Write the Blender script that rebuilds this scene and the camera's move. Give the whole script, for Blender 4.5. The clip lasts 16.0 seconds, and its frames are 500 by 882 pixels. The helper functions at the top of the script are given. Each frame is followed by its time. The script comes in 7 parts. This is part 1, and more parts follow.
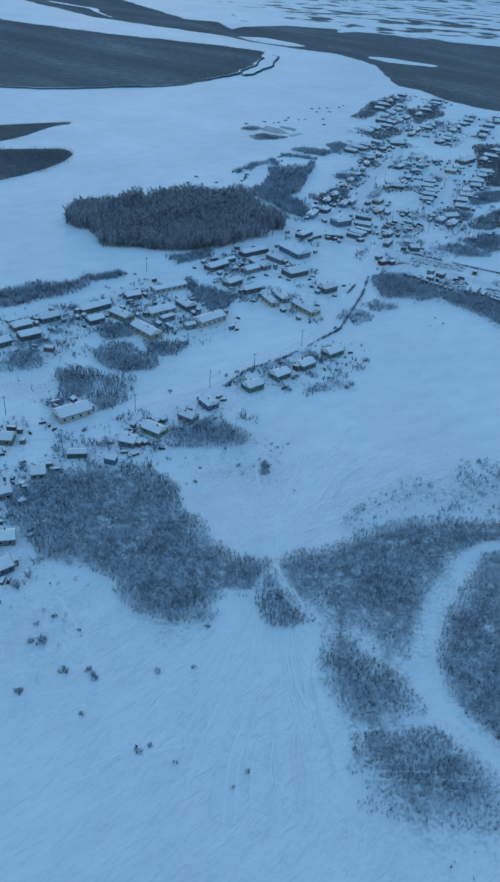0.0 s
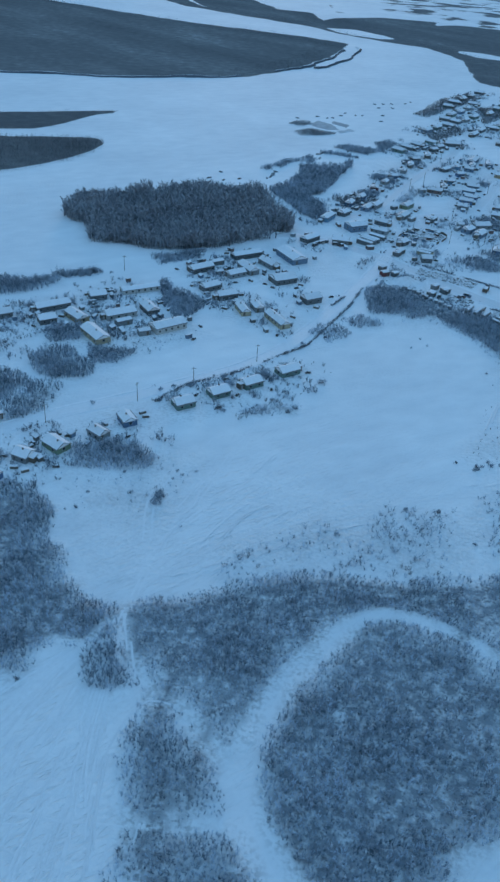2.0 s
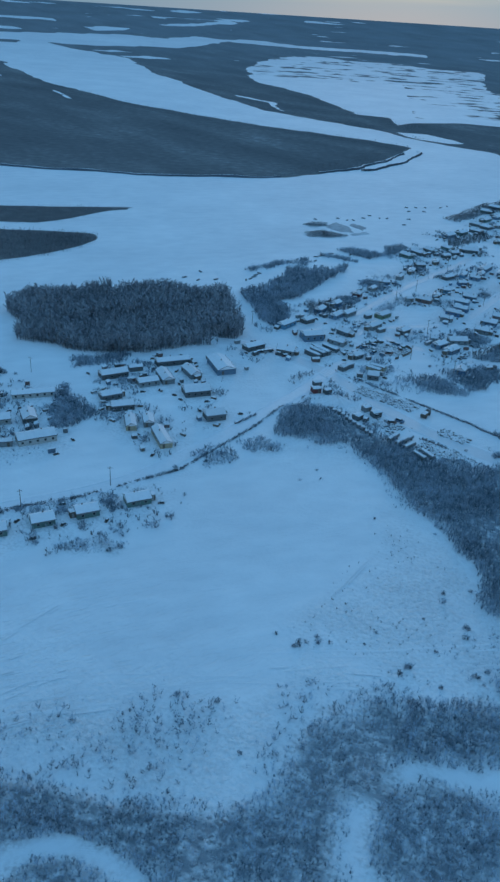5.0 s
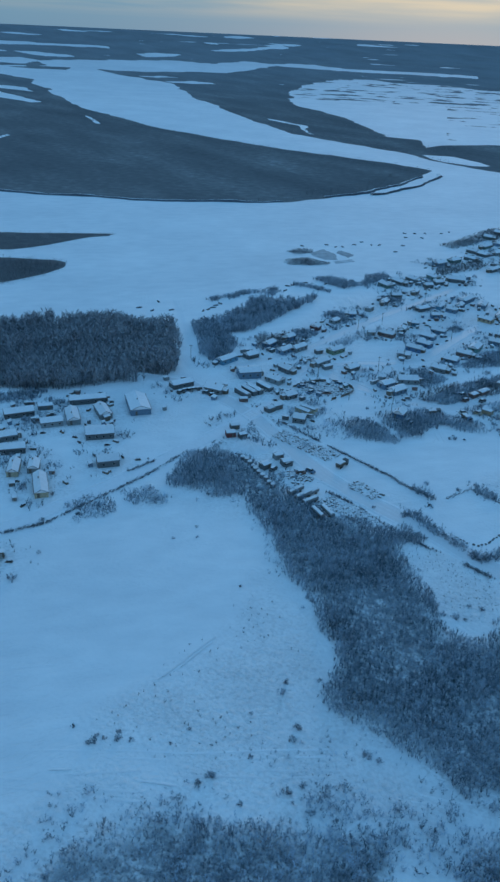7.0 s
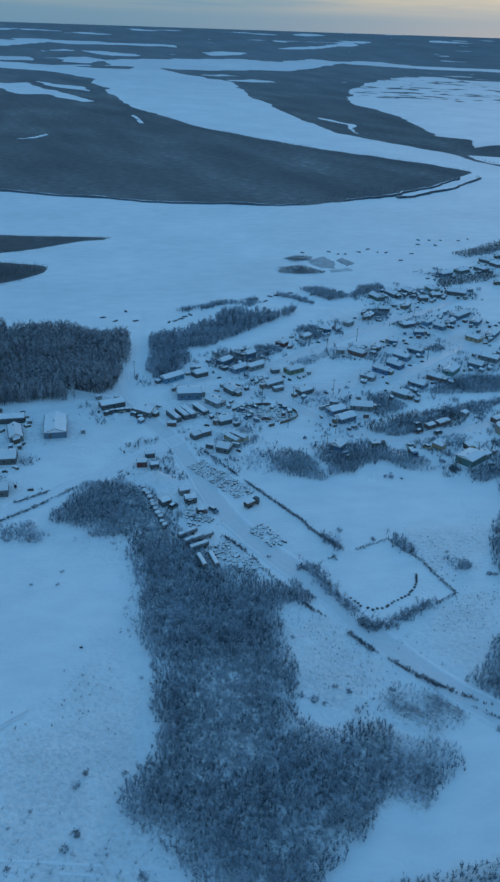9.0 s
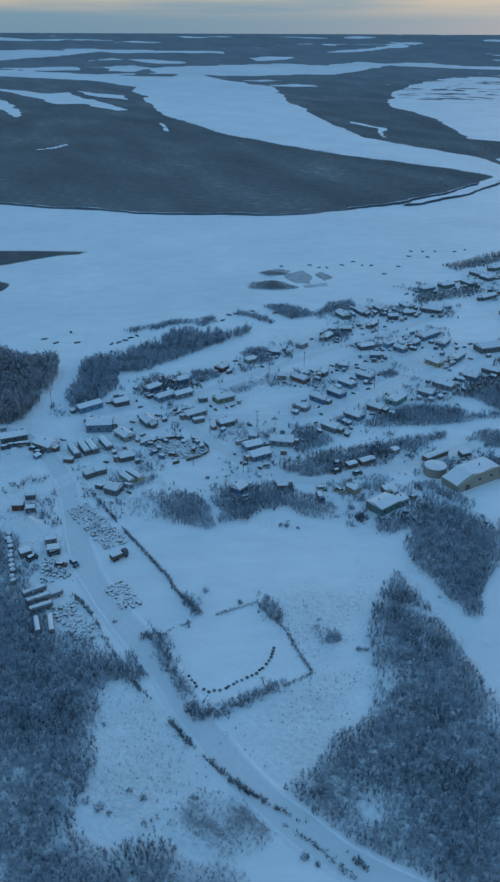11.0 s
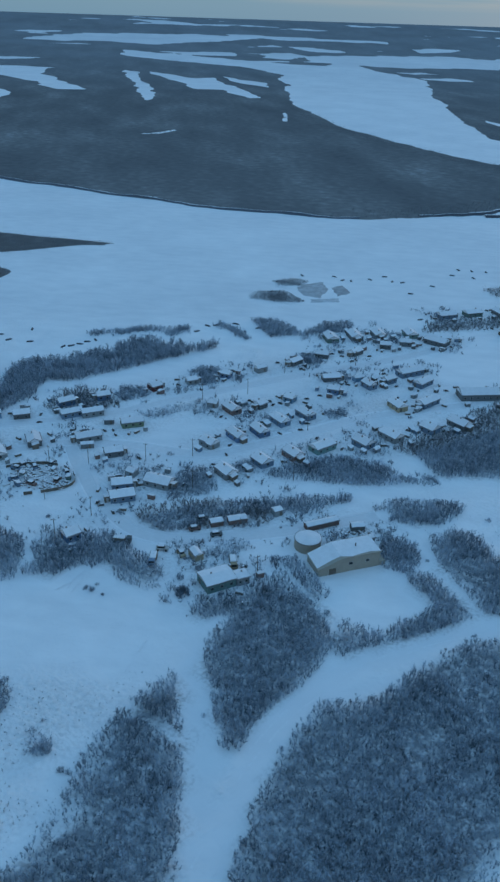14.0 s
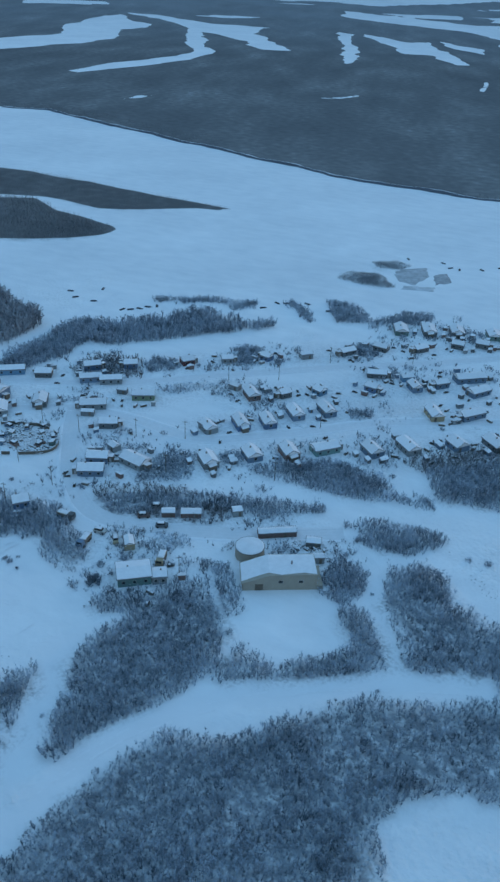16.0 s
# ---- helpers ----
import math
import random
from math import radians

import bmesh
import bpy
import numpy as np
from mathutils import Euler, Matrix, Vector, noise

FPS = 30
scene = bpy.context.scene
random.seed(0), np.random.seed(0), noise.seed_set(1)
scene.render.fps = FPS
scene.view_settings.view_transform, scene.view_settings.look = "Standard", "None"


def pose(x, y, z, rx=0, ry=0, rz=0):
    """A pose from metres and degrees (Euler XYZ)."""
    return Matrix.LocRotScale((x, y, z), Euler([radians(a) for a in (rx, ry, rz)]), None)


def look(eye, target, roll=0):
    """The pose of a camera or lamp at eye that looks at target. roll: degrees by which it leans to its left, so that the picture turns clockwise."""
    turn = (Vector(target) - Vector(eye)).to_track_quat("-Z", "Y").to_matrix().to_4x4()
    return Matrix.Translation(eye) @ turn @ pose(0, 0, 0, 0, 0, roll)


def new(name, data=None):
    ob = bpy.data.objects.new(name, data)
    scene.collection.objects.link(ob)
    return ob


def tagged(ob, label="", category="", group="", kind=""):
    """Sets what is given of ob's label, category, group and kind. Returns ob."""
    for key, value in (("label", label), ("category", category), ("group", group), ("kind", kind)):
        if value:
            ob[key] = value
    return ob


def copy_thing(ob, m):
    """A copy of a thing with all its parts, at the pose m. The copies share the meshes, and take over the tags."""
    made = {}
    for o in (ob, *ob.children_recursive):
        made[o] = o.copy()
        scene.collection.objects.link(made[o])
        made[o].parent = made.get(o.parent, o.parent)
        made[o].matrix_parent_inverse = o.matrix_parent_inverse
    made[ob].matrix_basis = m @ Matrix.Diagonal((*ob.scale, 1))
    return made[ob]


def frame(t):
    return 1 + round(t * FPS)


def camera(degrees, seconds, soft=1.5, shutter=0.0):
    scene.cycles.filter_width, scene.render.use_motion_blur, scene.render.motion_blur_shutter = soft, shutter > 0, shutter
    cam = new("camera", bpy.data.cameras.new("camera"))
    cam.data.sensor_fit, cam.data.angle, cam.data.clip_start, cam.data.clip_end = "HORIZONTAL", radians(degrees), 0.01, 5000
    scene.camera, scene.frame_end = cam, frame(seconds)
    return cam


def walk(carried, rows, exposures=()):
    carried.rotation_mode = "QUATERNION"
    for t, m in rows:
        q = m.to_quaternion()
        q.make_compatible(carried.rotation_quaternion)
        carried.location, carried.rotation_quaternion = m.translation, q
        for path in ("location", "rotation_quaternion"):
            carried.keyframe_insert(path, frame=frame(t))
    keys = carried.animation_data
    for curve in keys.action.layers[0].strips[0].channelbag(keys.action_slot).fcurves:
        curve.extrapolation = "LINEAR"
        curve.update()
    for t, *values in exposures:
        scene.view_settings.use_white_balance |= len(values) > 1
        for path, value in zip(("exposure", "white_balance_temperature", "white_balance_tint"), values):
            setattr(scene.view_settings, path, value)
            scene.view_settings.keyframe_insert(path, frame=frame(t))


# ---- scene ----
cam = camera(34.89, 16.0, soft=2.5)
PATH = [
    (0, (-15.171, -13.100, 160.559), (-15.1249, -11.4231, 159.4696), 4.34),
    (0.5, (1.094, -4.880, 160.273), (1.0794, -3.2067, 159.1780), 4.62),
    (1, (16.895, 3.218, 159.970), (16.8167, 4.8836, 158.8662), 4.44),
    (1.5, (32.384, 11.896, 159.705), (32.2474, 13.5533, 158.5935), 4.48),
    (2, (47.678, 21.292, 159.447), (47.4882, 22.9396, 158.3300), 4.34),
    (2.5, (62.675, 31.407, 159.198), (62.4396, 33.0439, 158.0738), 4.40),
    (3, (77.332, 42.114, 158.943), (77.0562, 43.7468, 157.8206), 4.81),
    (3.5, (91.336, 52.975, 158.649), (91.0146, 54.6123, 157.5462), 4.59),
    (4, (104.908, 64.065, 158.331), (104.5345, 65.7217, 157.2746), 4.47),
    (4.5, (118.080, 75.752, 158.045), (117.6506, 77.4342, 157.0511), 4.20),
    (4.7, (123.317, 80.477, 157.949), (122.8668, 82.1670, 156.9792), 4.01),
    (6.8, (179.618, 132.532, 158.833), (179.0076, 134.2079, 157.9283), 2.52),
    (7, (184.467, 138.078, 158.877), (183.8424, 139.7457, 157.9673), 2.58),
    (7.5, (196.439, 152.115, 158.984), (195.7736, 153.7616, 158.0646), 2.37),
    (8, (207.850, 166.421, 159.087), (207.1427, 168.0479, 158.1641), 2.38),
    (8.5, (218.675, 180.716, 159.161), (217.9259, 182.3251, 158.2390), 1.88),
    (8.7, (222.977, 186.478, 159.193), (222.2151, 188.0813, 158.2725), 1.91),
    (11, (271.308, 256.047, 159.685), (270.3944, 257.5741, 158.7724), 0.24),
    (11.5, (280.871, 272.591, 159.603), (279.9285, 274.1009, 158.6903), 0.23),
    (12, (290.355, 289.448, 159.476), (289.3820, 290.9367, 158.5618), 0.69),
    (12.5, (299.586, 306.534, 159.331), (298.5736, 307.9940, 158.4120), 1.14),
    (13, (308.520, 323.792, 159.175), (307.4582, 325.2125, 158.2508), 1.84),
    (13.5, (317.088, 340.855, 158.988), (315.9672, 342.2263, 158.0591), 1.86),
    (14, (325.361, 358.180, 158.802), (324.1747, 359.4893, 157.8645), 1.83),
    (14.5, (333.349, 375.947, 158.649), (332.0922, 377.1791, 157.6986), 1.84),
    (15, (341.158, 393.876, 158.521), (339.8305, 395.0155, 157.5514), 1.95),
    (15.5, (348.671, 412.056, 158.440), (347.2737, 413.0849, 157.4465), 2.60),
    (16, (356.170, 430.075, 158.396), (354.7208, 431.0049, 157.3787), 2.36),
]
EXPOSURES = [(0.0, 1.30, 7000, 16), (4.0, 1.32, 7000, 16), (4.5, 1.05, 6350, 10), (7.0, 1.02, 6250, 10), (8.5, 1.00, 6300, 10), (11.0, 1.06, 7000, 16), (14.0, 1.13, 7100, 16), (16.0, 1.34, 7300, 17)]
walk(cam, [(t, look(eye, target, roll)) for t, eye, target, roll in PATH], EXPOSURES)

# ---- world and sun: a low winter sun behind thin cloud, blue dusk light from above ----
SUN_AZIMUTH, SUN_ELEVATION = 8.0, 7.0          # degrees left of +y, degrees above the horizon
world = bpy.data.worlds.new("winter_sky")
scene.world = world
world.use_nodes = True
wn, wl = world.node_tree.nodes, world.node_tree.links
wn.clear()
sky = wn.new("ShaderNodeTexSky")
sky.sky_type, sky.sun_disc = "NISHITA", False
sky.sun_elevation, sky.sun_rotation = radians(SUN_ELEVATION), radians(-SUN_AZIMUTH)
sky.altitude, sky.air_density, sky.dust_density, sky.ozone_density = 100, 1.0, 0.6, 2.5
coord = wn.new("ShaderNodeTexCoord")
stretch = wn.new("ShaderNodeMapping")
stretch.inputs["Scale"].default_value = (1.6, 1.6, 26.0)
clouds = wn.new("ShaderNodeTexNoise")
clouds.inputs["Scale"].default_value, clouds.inputs["Detail"].default_value = 1.7, 6.0
band = wn.new("ShaderNodeValToRGB")
band.color_ramp.elements[0].position, band.color_ramp.elements[1].position = 0.38, 0.62
high = wn.new("ShaderNodeSeparateXYZ")
veil = wn.new("ShaderNodeValToRGB")           # thin dusk stratus: cream-grey low down, deep blue overhead
for p, c in ((0.0, (0.165, 0.365, 0.54)), (0.035, (0.195, 0.40, 0.56)), (0.10, (0.31, 0.47, 0.58)), (0.40, (0.20, 0.49, 0.82)), (1.0, (0.16, 0.48, 0.92))):
    e = veil.color_ramp.elements[0 if p == 0.0 else -1] if p in (0.0, 1.0) else veil.color_ramp.elements.new(p)
    e.color = (*c, 1)
scale = wn.new("ShaderNodeVectorMath")
scale.operation = "SCALE"
scale.inputs["Scale"].default_value = 3.7
glow = wn.new("ShaderNodeMix")                # streaks of peach cloud near the horizon
glow.data_type = "RGBA"
glow.inputs["B"].default_value = (3.3, 2.75, 1.95, 1)
low = wn.new("ShaderNodeValToRGB")            # the streaks lie in a belt just over the horizon
low.color_ramp.elements[0].color = low.color_ramp.elements[1].color = (0, 0, 0, 1)
for p, c in ((0.014, 0.0), (0.026, 0.45), (0.042, 0.95), (0.09, 0.7), (0.16, 0.0)):
    low.color_ramp.elements.new(p).color = (c, c, c, 1)
gain = wn.new("ShaderNodeMath")
gain.operation = "MULTIPLY"
cover = wn.new("ShaderNodeMix")
cover.data_type = "RGBA"
cover.inputs["Factor"].default_value = 0.975
back = wn.new("ShaderNodeBackground")
back.inputs["Strength"].default_value = 0.10
out = wn.new("ShaderNodeOutputWorld")
wl.new(coord.outputs["Generated"], stretch.inputs["Vector"])
wl.new(coord.outputs["Generated"], high.inputs[0])
wl.new(high.outputs["Z"], veil.inputs["Fac"])
wl.new(high.outputs["Z"], low.inputs["Fac"])
wl.new(veil.outputs["Color"], scale.inputs[0])
wl.new(stretch.outputs["Vector"], clouds.inputs["Vector"])
wl.new(clouds.outputs["Fac"], band.inputs["Fac"])
wl.new(band.outputs["Color"], gain.inputs[0])
wl.new(low.outputs["Color"], gain.inputs[1])
wl.new(gain.outputs[0], glow.inputs["Factor"])
wl.new(scale.outputs["Vector"], glow.inputs["A"])
wl.new(sky.outputs["Color"], cover.inputs["A"])
wl.new(glow.outputs["Result"], cover.inputs["B"])
wl.new(cover.outputs["Result"], back.inputs["Color"])
wl.new(back.outputs["Background"], out.inputs["Surface"])

sun = new("sun", bpy.data.lights.new("sun", "SUN"))
sun.data.energy, sun.data.angle, sun.data.color = 0.18, radians(16), (1.0, 0.90, 0.80)
az, el = radians(SUN_AZIMUTH), radians(SUN_ELEVATION)
sun.matrix_world = look(Vector((-math.sin(az) * math.cos(el), math.cos(az) * math.cos(el), math.sin(el))) * 3000, (0, 0, 0))

# ---- materials ----


def material(name, rough=0.8, metal=0.0):
    m = bpy.data.materials.new(name)
    m.use_nodes = True
    n, l = m.node_tree.nodes, m.node_tree.links
    b = n["Principled BSDF"]
    b.inputs["Roughness"].default_value, b.inputs["Metallic"].default_value = rough, metal
    return m, n, l, b


def ramp(n, stops):
    r = n.new("ShaderNodeValToRGB")
    while len(r.color_ramp.elements) < len(stops):
        r.color_ramp.elements.new(0.5)
    for e, (p, c) in zip(r.color_ramp.elements, stops):
        e.position, e.color = p, (*c, 1)
    return r


def noise_node(n, l, vector, scale, detail=4.0, stretched=None):
    t = n.new("ShaderNodeTexNoise")
    t.inputs["Scale"].default_value, t.inputs["Detail"].default_value = scale, detail
    if stretched:
        mp = n.new("ShaderNodeMapping")
        mp.vector_type = "TEXTURE"
        mp.inputs["Scale"].default_value, mp.inputs["Rotation"].default_value = stretched[0], (0, 0, radians(stretched[1]))
        l.new(vector, mp.inputs["Vector"])
        vector = mp.outputs["Vector"]
    l.new(vector, t.inputs["Vector"])
    return t.outputs["Fac"]


def sums(n, l, op, a, b, clamp=False):
    m = n.new("ShaderNodeMath")
    m.operation, m.use_clamp = op, clamp
    for k, v in enumerate((a, b)):
        if isinstance(v, (int, float)):
            m.inputs[k].default_value = v
        else:
            l.new(v, m.inputs[k])
    return m.outputs[0]


def mixed(n, l, fac, a, b):
    m = n.new("ShaderNodeMix")
    m.data_type = "RGBA"
    if isinstance(fac, (int, float)):
        m.inputs["Factor"].default_value = fac
    else:
        l.new(fac, m.inputs["Factor"])
    for key, v in (("A", a), ("B", b)):
        if isinstance(v, tuple):
            m.inputs[key].default_value = (*v, 1)
        else:
            l.new(v, m.inputs[key])
    return m.outputs["Result"]


def bumped(n, l, b, height, distance, strength=1.0):
    k = n.new("ShaderNodeBump")
    k.inputs["Strength"].default_value, k.inputs["Distance"].default_value = strength, distance
    l.new(height, k.inputs["Height"])
    l.new(k.outputs["Normal"], b.inputs["Normal"])


def plain(name, colour, rough=0.8, metal=0.0, grain=1.5, vary=0.25, relief=0.02):
    """Paint, boards or sheet with mottling at two scales and a little shift from object to object."""
    m, n, l, b = material(name, rough, metal)
    g = n.new("ShaderNodeNewGeometry").outputs["Position"]
    info = n.new("ShaderNodeObjectInfo").outputs["Random"]
    f = sums(n, l, "ADD", sums(n, l, "MULTIPLY", noise_node(n, l, g, grain), 0.6), sums(n, l, "MULTIPLY", noise_node(n, l, g, grain * 6), 0.4))
    f = sums(n, l, "ADD", f, sums(n, l, "MULTIPLY", sums(n, l, "SUBTRACT", info, 0.5), 0.35))
    lo, hi = tuple(c * (1 - vary) for c in colour), tuple(min(1, c * (1 + vary)) for c in colour)
    r = ramp(n, [(0.3, lo), (0.7, hi)])
    l.new(f, r.inputs["Fac"])
    l.new(r.outputs["Color"], b.inputs["Base Color"])
    bumped(n, l, b, noise_node(n, l, g, grain * 5), relief)
    return m


def ground_material():
    m, n, l, b = material("snow_and_taiga", 0.75)
    g = n.new("ShaderNodeNewGeometry").outputs["Position"]

    def attr(name):
        a = n.new("ShaderNodeAttribute")
        a.attribute_name = name
        return a.outputs["Fac"]
    broad, drift, fine = noise_node(n, l, g, 0.012), noise_node(n, l, g, 0.07, 6, ((1, 0.5, 1), 35)), noise_node(n, l, g, 0.9, 5)
    snow = ramp(n, [(0.34, (0.76, 0.78, 0.80)), (0.66, (0.92, 0.925, 0.93))])
    l.new(sums(n, l, "ADD", sums(n, l, "MULTIPLY", broad, 0.55), sums(n, l, "MULTIPLY", drift, 0.45)), snow.inputs["Fac"])
    # thin lines of snowmobile tracks and blown grass on the open fields
    lines = noise_node(n, l, g, 0.16, 4, ((1, 0.13, 1), 56))
    lines_b = noise_node(n, l, g, 0.14, 4, ((1, 0.12, 1), 38))
    scored = sums(n, l, "MAXIMUM", lines, lines_b)
    track = sums(n, l, "MULTIPLY", sums(n, l, "MULTIPLY", sums(n, l, "SUBTRACT", scored, 0.555), 6.0, True), attr("open_field"))
    col = mixed(n, l, sums(n, l, "MULTIPLY", track, 0.16), snow.outputs["Color"], (0.50, 0.52, 0.55))
    # hummocks of frozen grass; their relief shading is mixed into the colour too
    lumps = noise_node(n, l, g, 0.62, 4)
    hump_shade = sums(n, l, "MULTIPLY", sums(n, l, "MULTIPLY", sums(n, l, "SUBTRACT", lumps, 0.50), 4.0, True), attr("rough"))
    col = mixed(n, l, sums(n, l, "MULTIPLY", hump_shade, 0.5), col, (0.48, 0.505, 0.54))
    # packed lanes
    col = mixed(n, l, sums(n, l, "MULTIPLY", attr("lane"), 0.55), col, (0.80, 0.81, 0.83))
    # specks of grass stalks under brush and round the houses; darker ground within thickets
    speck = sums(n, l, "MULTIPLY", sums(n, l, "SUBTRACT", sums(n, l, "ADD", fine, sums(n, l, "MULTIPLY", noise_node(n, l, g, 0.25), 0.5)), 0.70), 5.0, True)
    thick = attr("ground_dark")
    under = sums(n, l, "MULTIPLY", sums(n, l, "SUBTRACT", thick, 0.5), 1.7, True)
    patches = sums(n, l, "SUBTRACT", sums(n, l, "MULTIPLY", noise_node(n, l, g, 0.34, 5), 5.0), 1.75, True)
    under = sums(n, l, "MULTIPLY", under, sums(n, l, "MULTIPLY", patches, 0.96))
    ground_dark = sums(n, l, "MAXIMUM", sums(n, l, "MULTIPLY", speck, thick, True), under)
    col = mixed(n, l, ground_dark, col, mixed(n, l, under, (0.30, 0.30, 0.305), (0.19, 0.225, 0.265)))
    # far snow greyed in patches with distance: haze mixed into the colour
    col = mixed(n, l, sums(n, l, "MULTIPLY", attr("far_haze"), sums(n, l, "MULTIPLY", noise_node(n, l, g, 0.005, 5), 0.7), True), col, (0.48, 0.50, 0.53))
    # far woods seen as ground cover
    edge = sums(n, l, "ADD", attr("cover"), sums(n, l, "MULTIPLY", sums(n, l, "SUBTRACT", noise_node(n, l, g, 0.02, 6), 0.5), 0.9))
    wood = sums(n, l, "MULTIPLY", sums(n, l, "ADD", edge, 0.05), 12.0, True)
    taiga = ramp(n, [(0.30, (0.135, 0.137, 0.142)), (0.50, (0.182, 0.181, 0.183)), (0.62, (0.24, 0.237, 0.235)), (0.74, (0.36, 0.365, 0.37))])
    l.new(sums(n, l, "ADD", sums(n, l, "MULTIPLY", noise_node(n, l, g, 0.0045, 6, ((1, 0.35, 1), 140)), 0.6), sums(n, l, "MULTIPLY", noise_node(n, l, g, 0.10, 5), 0.42)), taiga.inputs["Fac"])
    # the same painted haze lightens the outermost woods, patchily
    far_haze = sums(n, l, "MULTIPLY", attr("far_haze"), sums(n, l, "ADD", sums(n, l, "MULTIPLY", noise_node(n, l, g, 0.006, 6), 0.9), 0.15), True)
    treed = mixed(n, l, far_haze, taiga.outputs["Color"], (0.27, 0.29, 0.31))
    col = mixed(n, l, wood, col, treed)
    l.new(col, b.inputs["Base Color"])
    l.new(sums(n, l, "MULTIPLY", sums(n, l, "SUBTRACT", 1.0, wood, True), 0.5), b.inputs["Specular IOR Level"])
    h = sums(n, l, "ADD", sums(n, l, "MULTIPLY", drift, 1.0), sums(n, l, "MULTIPLY", fine, 0.34))
    h = sums(n, l, "ADD", h, sums(n, l, "MULTIPLY", sums(n, l, "MULTIPLY", lumps, attr("rough")), 6.5))
    h = sums(n, l, "SUBTRACT", h, sums(n, l, "MULTIPLY", track, 0.45))
    h = sums(n, l, "MULTIPLY", h, sums(n, l, "SUBTRACT", 1.0, sums(n, l, "MULTIPLY", attr("lane"), 0.8)))
    bumped(n, l, b, h, 0.40)
    return m


def twig_material(name, dark, light):
    """Bare twigs with hoarfrost on their tips; plants differ, and stand in lighter and darker stretches."""
    m, n, l, b = material(name, 0.9)
    b.inputs["Specular IOR Level"].default_value = 0.1
    geo = n.new("ShaderNodeNewGeometry")

    def attr(key):
        a = n.new("ShaderNodeAttribute")
        a.attribute_name = key
        return a.outputs["Fac"]
    middle = tuple(0.6 * a + 0.4 * c for a, c in zip(dark, light))
    r = ramp(n, [(0.05, dark), (0.34, middle), (0.72, light)])
    stretch = sums(n, l, "MULTIPLY", sums(n, l, "SUBTRACT", noise_node(n, l, geo.outputs["Position"], 0.06, 2), 0.5), 0.7)
    stretch = sums(n, l, "ADD", stretch, sums(n, l, "MULTIPLY", sums(n, l, "SUBTRACT", noise_node(n, l, geo.outputs["Position"], 0.26, 2), 0.5), 0.9))
    f = sums(n, l, "ADD", sums(n, l, "MULTIPLY", sums(n, l, "SUBTRACT", attr("tone"), 0.2), 0.55), sums(n, l, "MULTIPLY", attr("frost"), 0.66))
    f = sums(n, l, "ADD", f, stretch)
    l.new(f, r.inputs["Fac"])
    l.new(r.outputs["Color"], b.inputs["Base Color"])
    return m


GROUND = ground_material()
WILLOW = twig_material("willow_twigs", (0.15, 0.196, 0.24), (0.62, 0.715, 0.81))
ALDER = twig_material("alder_twigs", (0.11, 0.148, 0.185), (0.49, 0.575, 0.655))
DRY = twig_material("dry_weeds", (0.085, 0.105, 0.128), (0.34, 0.38, 0.42))
POPLAR = twig_material("poplar_twigs", (0.155, 0.17, 0.195), (0.41, 0.44, 0.475))
TAIGA = twig_material("taiga_twigs", (0.10, 0.108, 0.12), (0.27, 0.282, 0.30))
SNOW = plain("roof_snow", (0.80, 0.81, 0.83), 0.7, 0, 0.6, 0.08, 0.06)
ROOF = plain("old_roofing", (0.16, 0.16, 0.17), 0.7)
GLASS = plain("window_glass", (0.03, 0.035, 0.04), 0.15, 0, 2, 0.2, 0.0)
FRAME = plain("window_frame_paint", (0.36, 0.36, 0.35), 0.6)
BRICK = plain("chimney_brick", (0.26, 0.20, 0.17), 0.9)
WOOD = plain("weathered_wood", (0.15, 0.125, 0.10), 0.9)
STEEL = plain("dull_steel", (0.22, 0.23, 0.24), 0.55, 0.6)
RUBBER = plain("black_rubber", (0.03, 0.03, 0.03), 0.8)
ROADSNOW = plain("ploughed_road_snow", (0.76, 0.77, 0.79), 0.55, 0, 0.5, 0.07, 0.05)
RUT = plain("packed_track_snow", (0.822, 0.834, 0.85), 0.6, 0, 0.8, 0.06, 0.05)
HULL = plain("dark_boat_paint", (0.05, 0.055, 0.065), 0.7)
EARTH = plain("river_bank_earth", (0.075, 0.084, 0.10), 0.95, 0, 0.4, 0.5, 0.2)
SAND = plain("frozen_sand", (0.50, 0.515, 0.535), 0.9, 0, 0.25, 0.35, 0.1)
CREAM = plain("cream_sheet_metal", (0.34, 0.305, 0.25), 0.6, 0, 0.4, 0.12, 0.01)
WALLS = {
    "teal": plain("grey_green_boards", (0.13, 0.22, 0.20)), "blue": plain("blue_boards", (0.09, 0.17, 0.28)),
    "skyblue": plain("bright_blue_boards", (0.11, 0.25, 0.36)), "grey": plain("grey_boards", (0.22, 0.25, 0.26)),
    "green": plain("green_boards", (0.17, 0.24, 0.16)), "pale": plain("pale_plaster", (0.42, 0.42, 0.40)),
    "dark": plain("dark_log_wall", (0.12, 0.138, 0.145)), "tan": plain("tan_boards", (0.36, 0.29, 0.19)),
    "yellow": plain("yellow_plaster", (0.46, 0.40, 0.28)), "red": plain("red_boards", (0.17, 0.05, 0.048)),
    "rust": plain("rust_brown_boards", (0.20, 0.13, 0.115)), "slate": plain("slate_blue_boards", (0.14, 0.22, 0.30)),
    "tealgreen": plain("green_sheet_metal", (0.13, 0.25, 0.24)),
}
WALL_WORDS = {
    "teal": "grey-green boarded", "blue": "blue boarded", "skyblue": "bright blue boarded", "grey": "grey boarded", "green": "green boarded",
    "pale": "pale plastered", "dark": "dark timber", "tan": "tan boarded", "yellow": "yellow plastered", "red": "red boarded",
    "rust": "rust-brown boarded", "slate": "slate-blue boarded", "tealgreen": "green sheet-metal",
}

